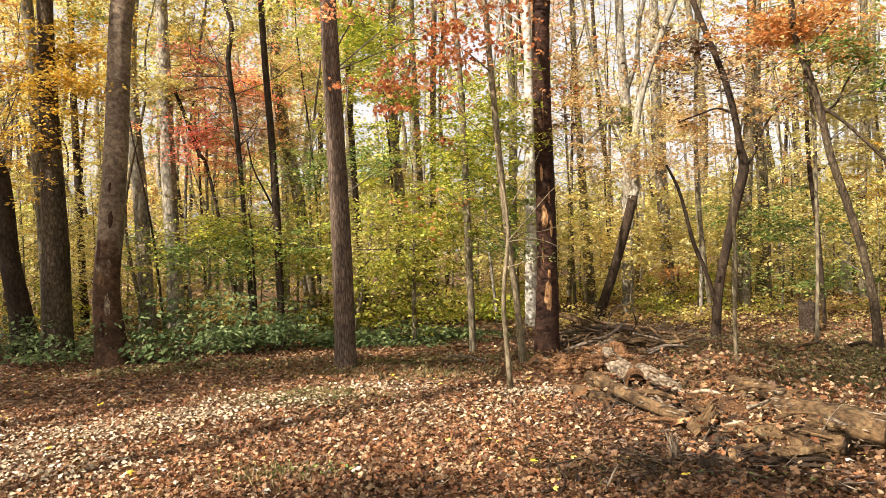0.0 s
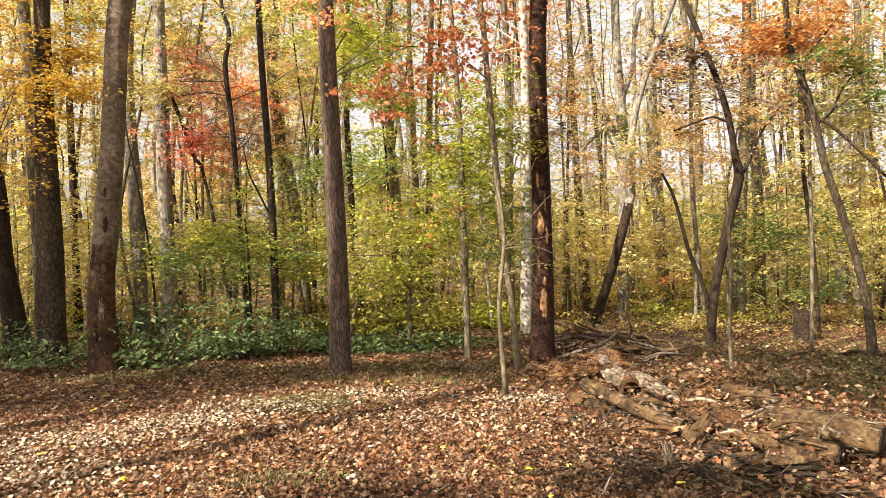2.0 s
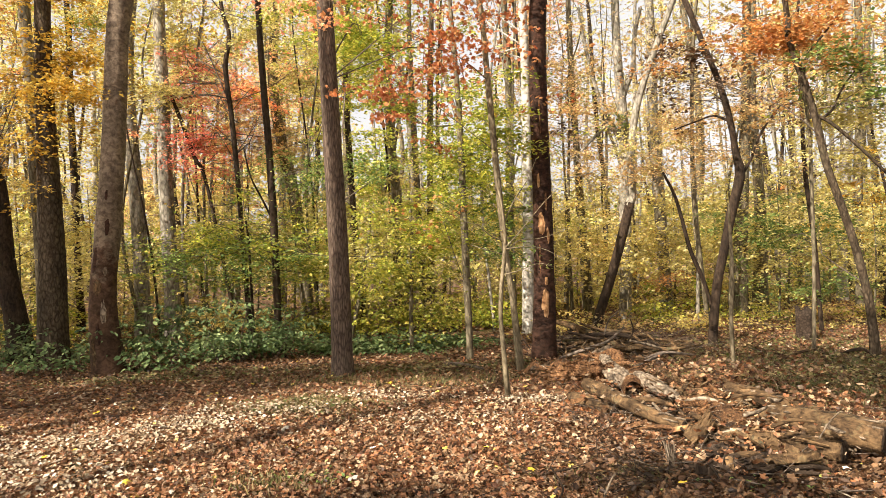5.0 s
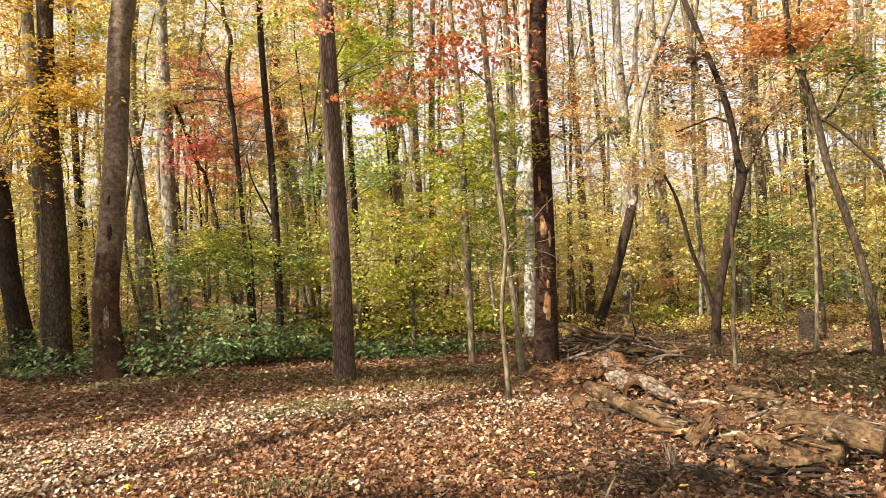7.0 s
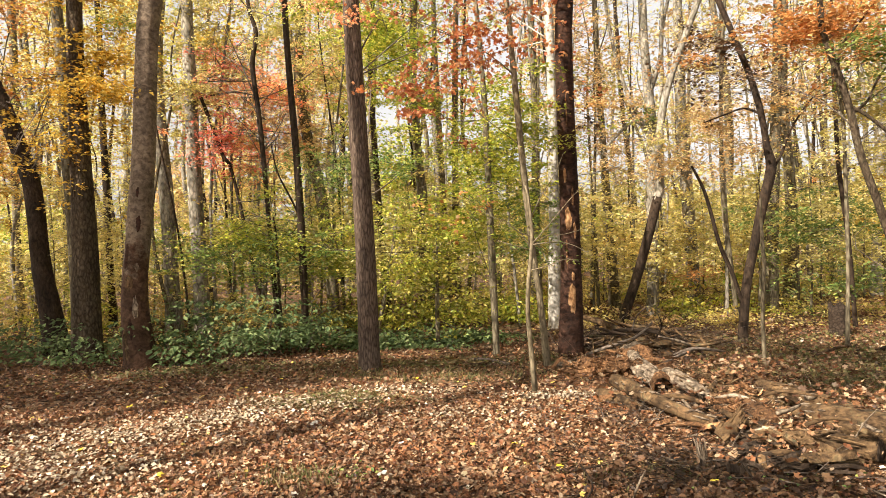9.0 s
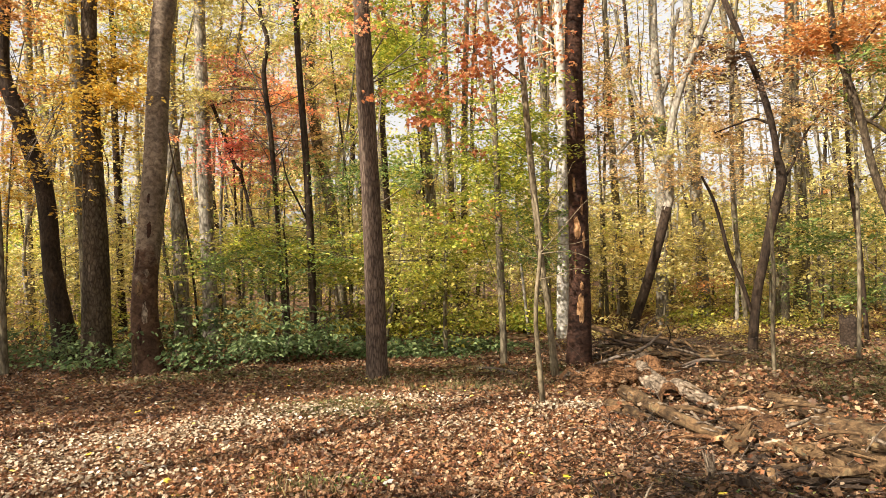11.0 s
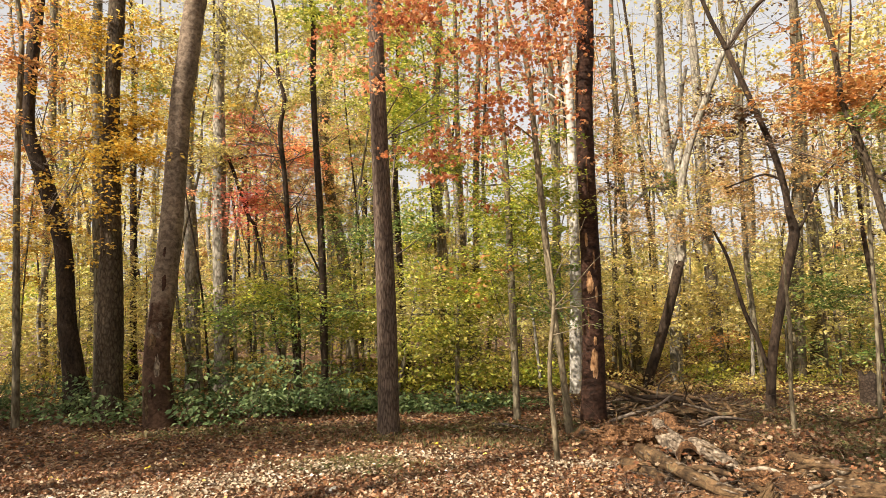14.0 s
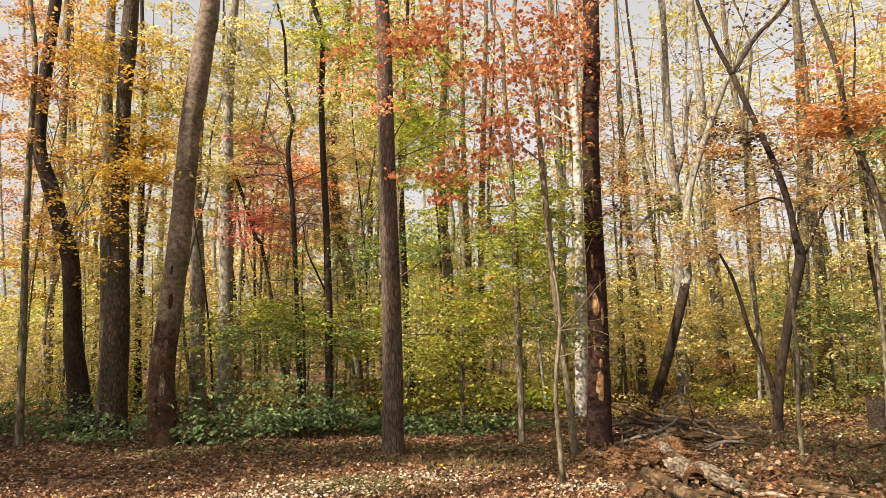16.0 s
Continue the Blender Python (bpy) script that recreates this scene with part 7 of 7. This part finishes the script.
fallen_leaf("bright yellow maple leaf lying on the brown litter", -0.65, 8.46, 0.06, 42, "yellow_single")
fallen_leaf("bright yellow maple leaf lying on the brown litter", 2.24, 4.94, 0.05, 109, "yellow_single")
fallen_leaf("bright yellow maple leaf lying on the brown litter", -2.46, 8.79, 0.06, 176, "yellow_single")
fallen_leaf("pale whitish leaf lying on the brown litter", -2.79, 6.66, 0.09, 243, "pale_single")
fallen_leaf("pale whitish leaf lying on the brown litter", -2.56, 6.38, 0.075, 310, "pale_single")
fallen_leaf("pale whitish leaf lying on the brown litter", -1.48, 6.30, 0.09, 17, "pale_single")
fallen_leaf("pale whitish leaf lying on the brown litter", -4.03, 6.19, 0.085, 84, "pale_single")
fallen_leaf("pale whitish leaf lying on the brown litter", -3.83, 5.95, 0.07, 151, "pale_single")
fallen_leaf("pale whitish leaf lying on the brown litter", -2.73, 5.46, 0.075, 218, "pale_single")
fallen_leaf("pale whitish leaf lying on the brown litter", -2.59, 5.35, 0.08, 285, "pale_single")
fallen_leaf("pale whitish leaf lying on the brown litter", -0.67, 4.76, 0.08, 352, "pale_single")
fallen_leaf("pale whitish leaf lying on the brown litter", -2.19, 5.19, 0.06, 59, "pale_single")
fallen_leaf("pale whitish leaf lying on the brown litter", -2.06, 4.99, 0.07, 126, "pale_single")
fallen_leaf("pale whitish leaf lying on the brown litter", -1.40, 4.92, 0.055, 193, "pale_single")
fallen_leaf("pale whitish leaf lying on the brown litter", 1.28, 4.72, 0.05, 260, "pale_single")
fallen_leaf("pale whitish leaf lying on the brown litter", 2.31, 4.48, 0.06, 327, "pale_single")
fallen_leaf("pale whitish leaf lying on the brown litter", 2.74, 4.62, 0.06, 34, "pale_single")
fallen_leaf("pale whitish leaf lying on the brown litter", -0.19, 6.52, 0.055, 101, "pale_single")
fallen_leaf("pale whitish leaf lying on the brown litter", 0.32, 7.39, 0.06, 168, "pale_single")
fallen_leaf("pale whitish leaf lying on the brown litter", 1.18, 7.25, 0.06, 235, "pale_single")
fallen_leaf("pale whitish leaf lying on the brown litter", -0.62, 5.52, 0.055, 302, "pale_single")
fallen_leaf("pale whitish leaf lying on the brown litter", -4.88, 8.57, 0.06, 9, "pale_single")
fallen_leaf("pale whitish leaf lying on the brown litter", -2.42, 7.84, 0.06, 76, "pale_single")
fallen_leaf("pale whitish leaf lying on the brown litter", -4.23, 7.04, 0.06, 143, "pale_single")


def stump(x, y, d, h):
    root = tagged(new("stump"), "dark rotting tree stump with a broken top", "stump")
    root.location = (x, y, float(ground_height(x, y)))
    n = 28
    rng = np.random.default_rng(5)
    th = np.linspace(0, 2 * np.pi, n, endpoint=False)
    prof = [(-0.08, 1.12), (0.05, 1.05), (0.15, 1.0), (0.3, 1.0), (0.38, 1.0), (0.0, 0.98), (0.0, 0.7), (0.0, 0.0)]
    jag = h * (1 + rng.normal(0, 0.07, n))
    ridge = 1 + 0.05 * np.sin(th * 7) + rng.normal(0, 0.03, n)
    V = []
    for k, (z, r) in enumerate(prof):
        zz = np.full(n, z) if k < 5 else (jag if k == 5 else np.full(n, h * (0.86 if k == 6 else 0.8)))
        V.append(np.stack([r * d / 2 * ridge * np.cos(th), r * d / 2 * ridge * np.sin(th), zz], 1))
    V = np.vstack(V)
    a = (np.arange(len(prof) - 1)[:, None] * n + np.arange(n)).ravel()
    b = (np.arange(len(prof) - 1)[:, None] * n + (np.arange(n) + 1) % n).ravel()
    part("trunk", V, [np.stack([a, b, b + n, a + n], 1)], BARKS["cut"], root)
    for ang in (200, 255, 300, 340, 40, 120):
        t = radians(ang)
        rows = [(d * 0.42 * math.cos(t), d * 0.42 * math.sin(t), 0.12, 0.05), (d * 0.55 * math.cos(t), d * 0.55 * math.sin(t), 0.03, 0.035), (d * 0.8 * math.cos(t), d * 0.8 * math.sin(t), -0.04, 0.015)]
        Vr, Fr = tube(spline(rows, 8), 7, 0.06, ang)
        part("root", Vr, Fr, BARKS["cut"], root)
    return root


stump(5.89, 11.05, 0.28, 0.52)


# ---- low plants ----
def grass(label, cx, cy, rx, ry, count, tall, palette="weed", name="grass", seed=0):
    """Thin upright blades in a loose patch."""
    rng = np.random.default_rng(seed + int(abs(cx * 50 + cy * 7)))
    x, y = cx + rx * rng.normal(0, 0.5, count), cy + ry * rng.normal(0, 0.5, count)
    z = ground_height(x, y)
    h = tall * rng.uniform(0.4, 1.3, count)
    a = rng.uniform(0, 6.3, count)
    w = 0.004 + 0.004 * rng.uniform(0, 1, count)
    bend = rng.normal(0, 0.5, (count, 2)) * h[:, None]
    side = np.stack([np.cos(a) * w, np.sin(a) * w], 1)
    base = np.stack([x, y], 1)
    P = np.stack([np.c_[base - side, z], np.c_[base + side, z], np.c_[base + side * 0.7 + bend * 0.35, z + h * 0.6], np.c_[base - side * 0.7 + bend * 0.35, z + h * 0.6], np.c_[base + bend, z + h]], 1).reshape(-1, 3)
    s = (np.arange(count) * 5)[:, None]
    ob = part(name, P, [np.array([[0, 1, 2, 3]]) + s, np.array([[3, 2, 4]]) + s], LEAVES[palette], None, "", False)
    return tagged(ob, label, "grass", kind="stuff")


def weeds(label, cx, cy, rx, ry, count, size, palette="weed", seed=0):
    rng = np.random.default_rng(seed + int(abs(cx * 50 + cy * 7)))
    x, y = cx + rx * rng.normal(0, 0.5, count), cy + ry * rng.normal(0, 0.5, count)
    heap = Heap()
    P = np.stack([x, y, ground_height(x, y) + rng.uniform(0.02, 0.09, count)], 1)
    N = np.stack([rng.normal(0, 0.5, count), rng.normal(0, 0.5, count), np.ones(count)], 1)
    leaves(heap, P, N, rng.uniform(0, 6.3, count), size * rng.uniform(0.6, 1.3, count), OVAL, rng)
    pale = palette == "sunlit_pale"
    return tagged(heap.part("leaf_litter" if pale else "weeds", LEAVES[palette], None, "", False), label, "leaves" if pale else "weeds", kind="stuff")


grass("thin green and straw-coloured grass among the fallen leaves", -1.56, 7.41, 0.9, 0.45, 900, 0.07)
grass("thin green and straw-coloured grass among the fallen leaves", -1.52, 9.10, 1.2, 0.5, 700, 0.07)
grass("thin green and straw-coloured grass among the fallen leaves", 0.06, 8.79, 1.2, 0.5, 900, 0.07)
grass("thin green and straw-coloured grass among the fallen leaves", 4.55, 8.73, 1.6, 1.6, 1300, 0.1)
grass("thin green and straw-coloured grass among the fallen leaves", 4.02, 7.06, 1.0, 0.9, 900, 0.1)
grass("thin green and straw-coloured grass among the fallen leaves", -1.28, 4.85, 0.35, 0.2, 260, 0.07)
grass("thin green and straw-coloured grass among the fallen leaves", 1.21, 4.83, 0.5, 0.3, 260, 0.08)
weeds("small green ground plants among the fallen leaves", -1.53, 7.27, 0.8, 0.4, 500, 0.05)
weeds("small green ground plants among the fallen leaves", 4.77, 9.14, 1.8, 1.6, 1500, 0.06)
weeds("small green ground plants among the fallen leaves", 3.95, 11.08, 1.8, 1.0, 700, 0.06)
weeds("small green ground plants among the fallen leaves", 6.18, 10.49, 2.0, 1.5, 900, 0.06, seed=3)
weeds("small green ground plants among the fallen leaves", 3.86, 7.09, 0.9, 0.6, 500, 0.05)
weeds("small green ground plants among the fallen leaves", 1.99, 4.51, 0.5, 0.25, 45, 0.035, palette='green')
weeds("small green ground plants among the fallen leaves", -0.95, 4.81, 0.3, 0.2, 36, 0.035, palette='green')
# pale leaves laid along the sun streak, so its brightness is partly painted
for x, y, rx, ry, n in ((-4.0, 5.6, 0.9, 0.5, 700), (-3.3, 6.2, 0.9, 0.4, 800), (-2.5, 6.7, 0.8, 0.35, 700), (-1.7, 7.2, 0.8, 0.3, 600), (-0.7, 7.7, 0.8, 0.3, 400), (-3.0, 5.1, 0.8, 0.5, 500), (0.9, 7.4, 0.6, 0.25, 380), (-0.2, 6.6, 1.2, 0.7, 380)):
    weeds("pale dry leaves that paint the sunlit streak lighter", x, y, rx, ry, n, 0.042, palette="sunlit_pale")
weeds("small green ground plants among the fallen leaves", 5.0, 8.2, 1.8, 1.4, 2200, 0.055, seed=7)
weeds("small green ground plants among the fallen leaves", 3.6, 8.0, 1.2, 1.0, 1000, 0.05, seed=8)
weeds("small green ground plants among the fallen leaves", -3.89, 9.55, 2.0, 0.5, 900, 0.06)
weeds("small green ground plants among the fallen leaves", -0.33, 9.76, 1.6, 0.5, 900, 0.06)
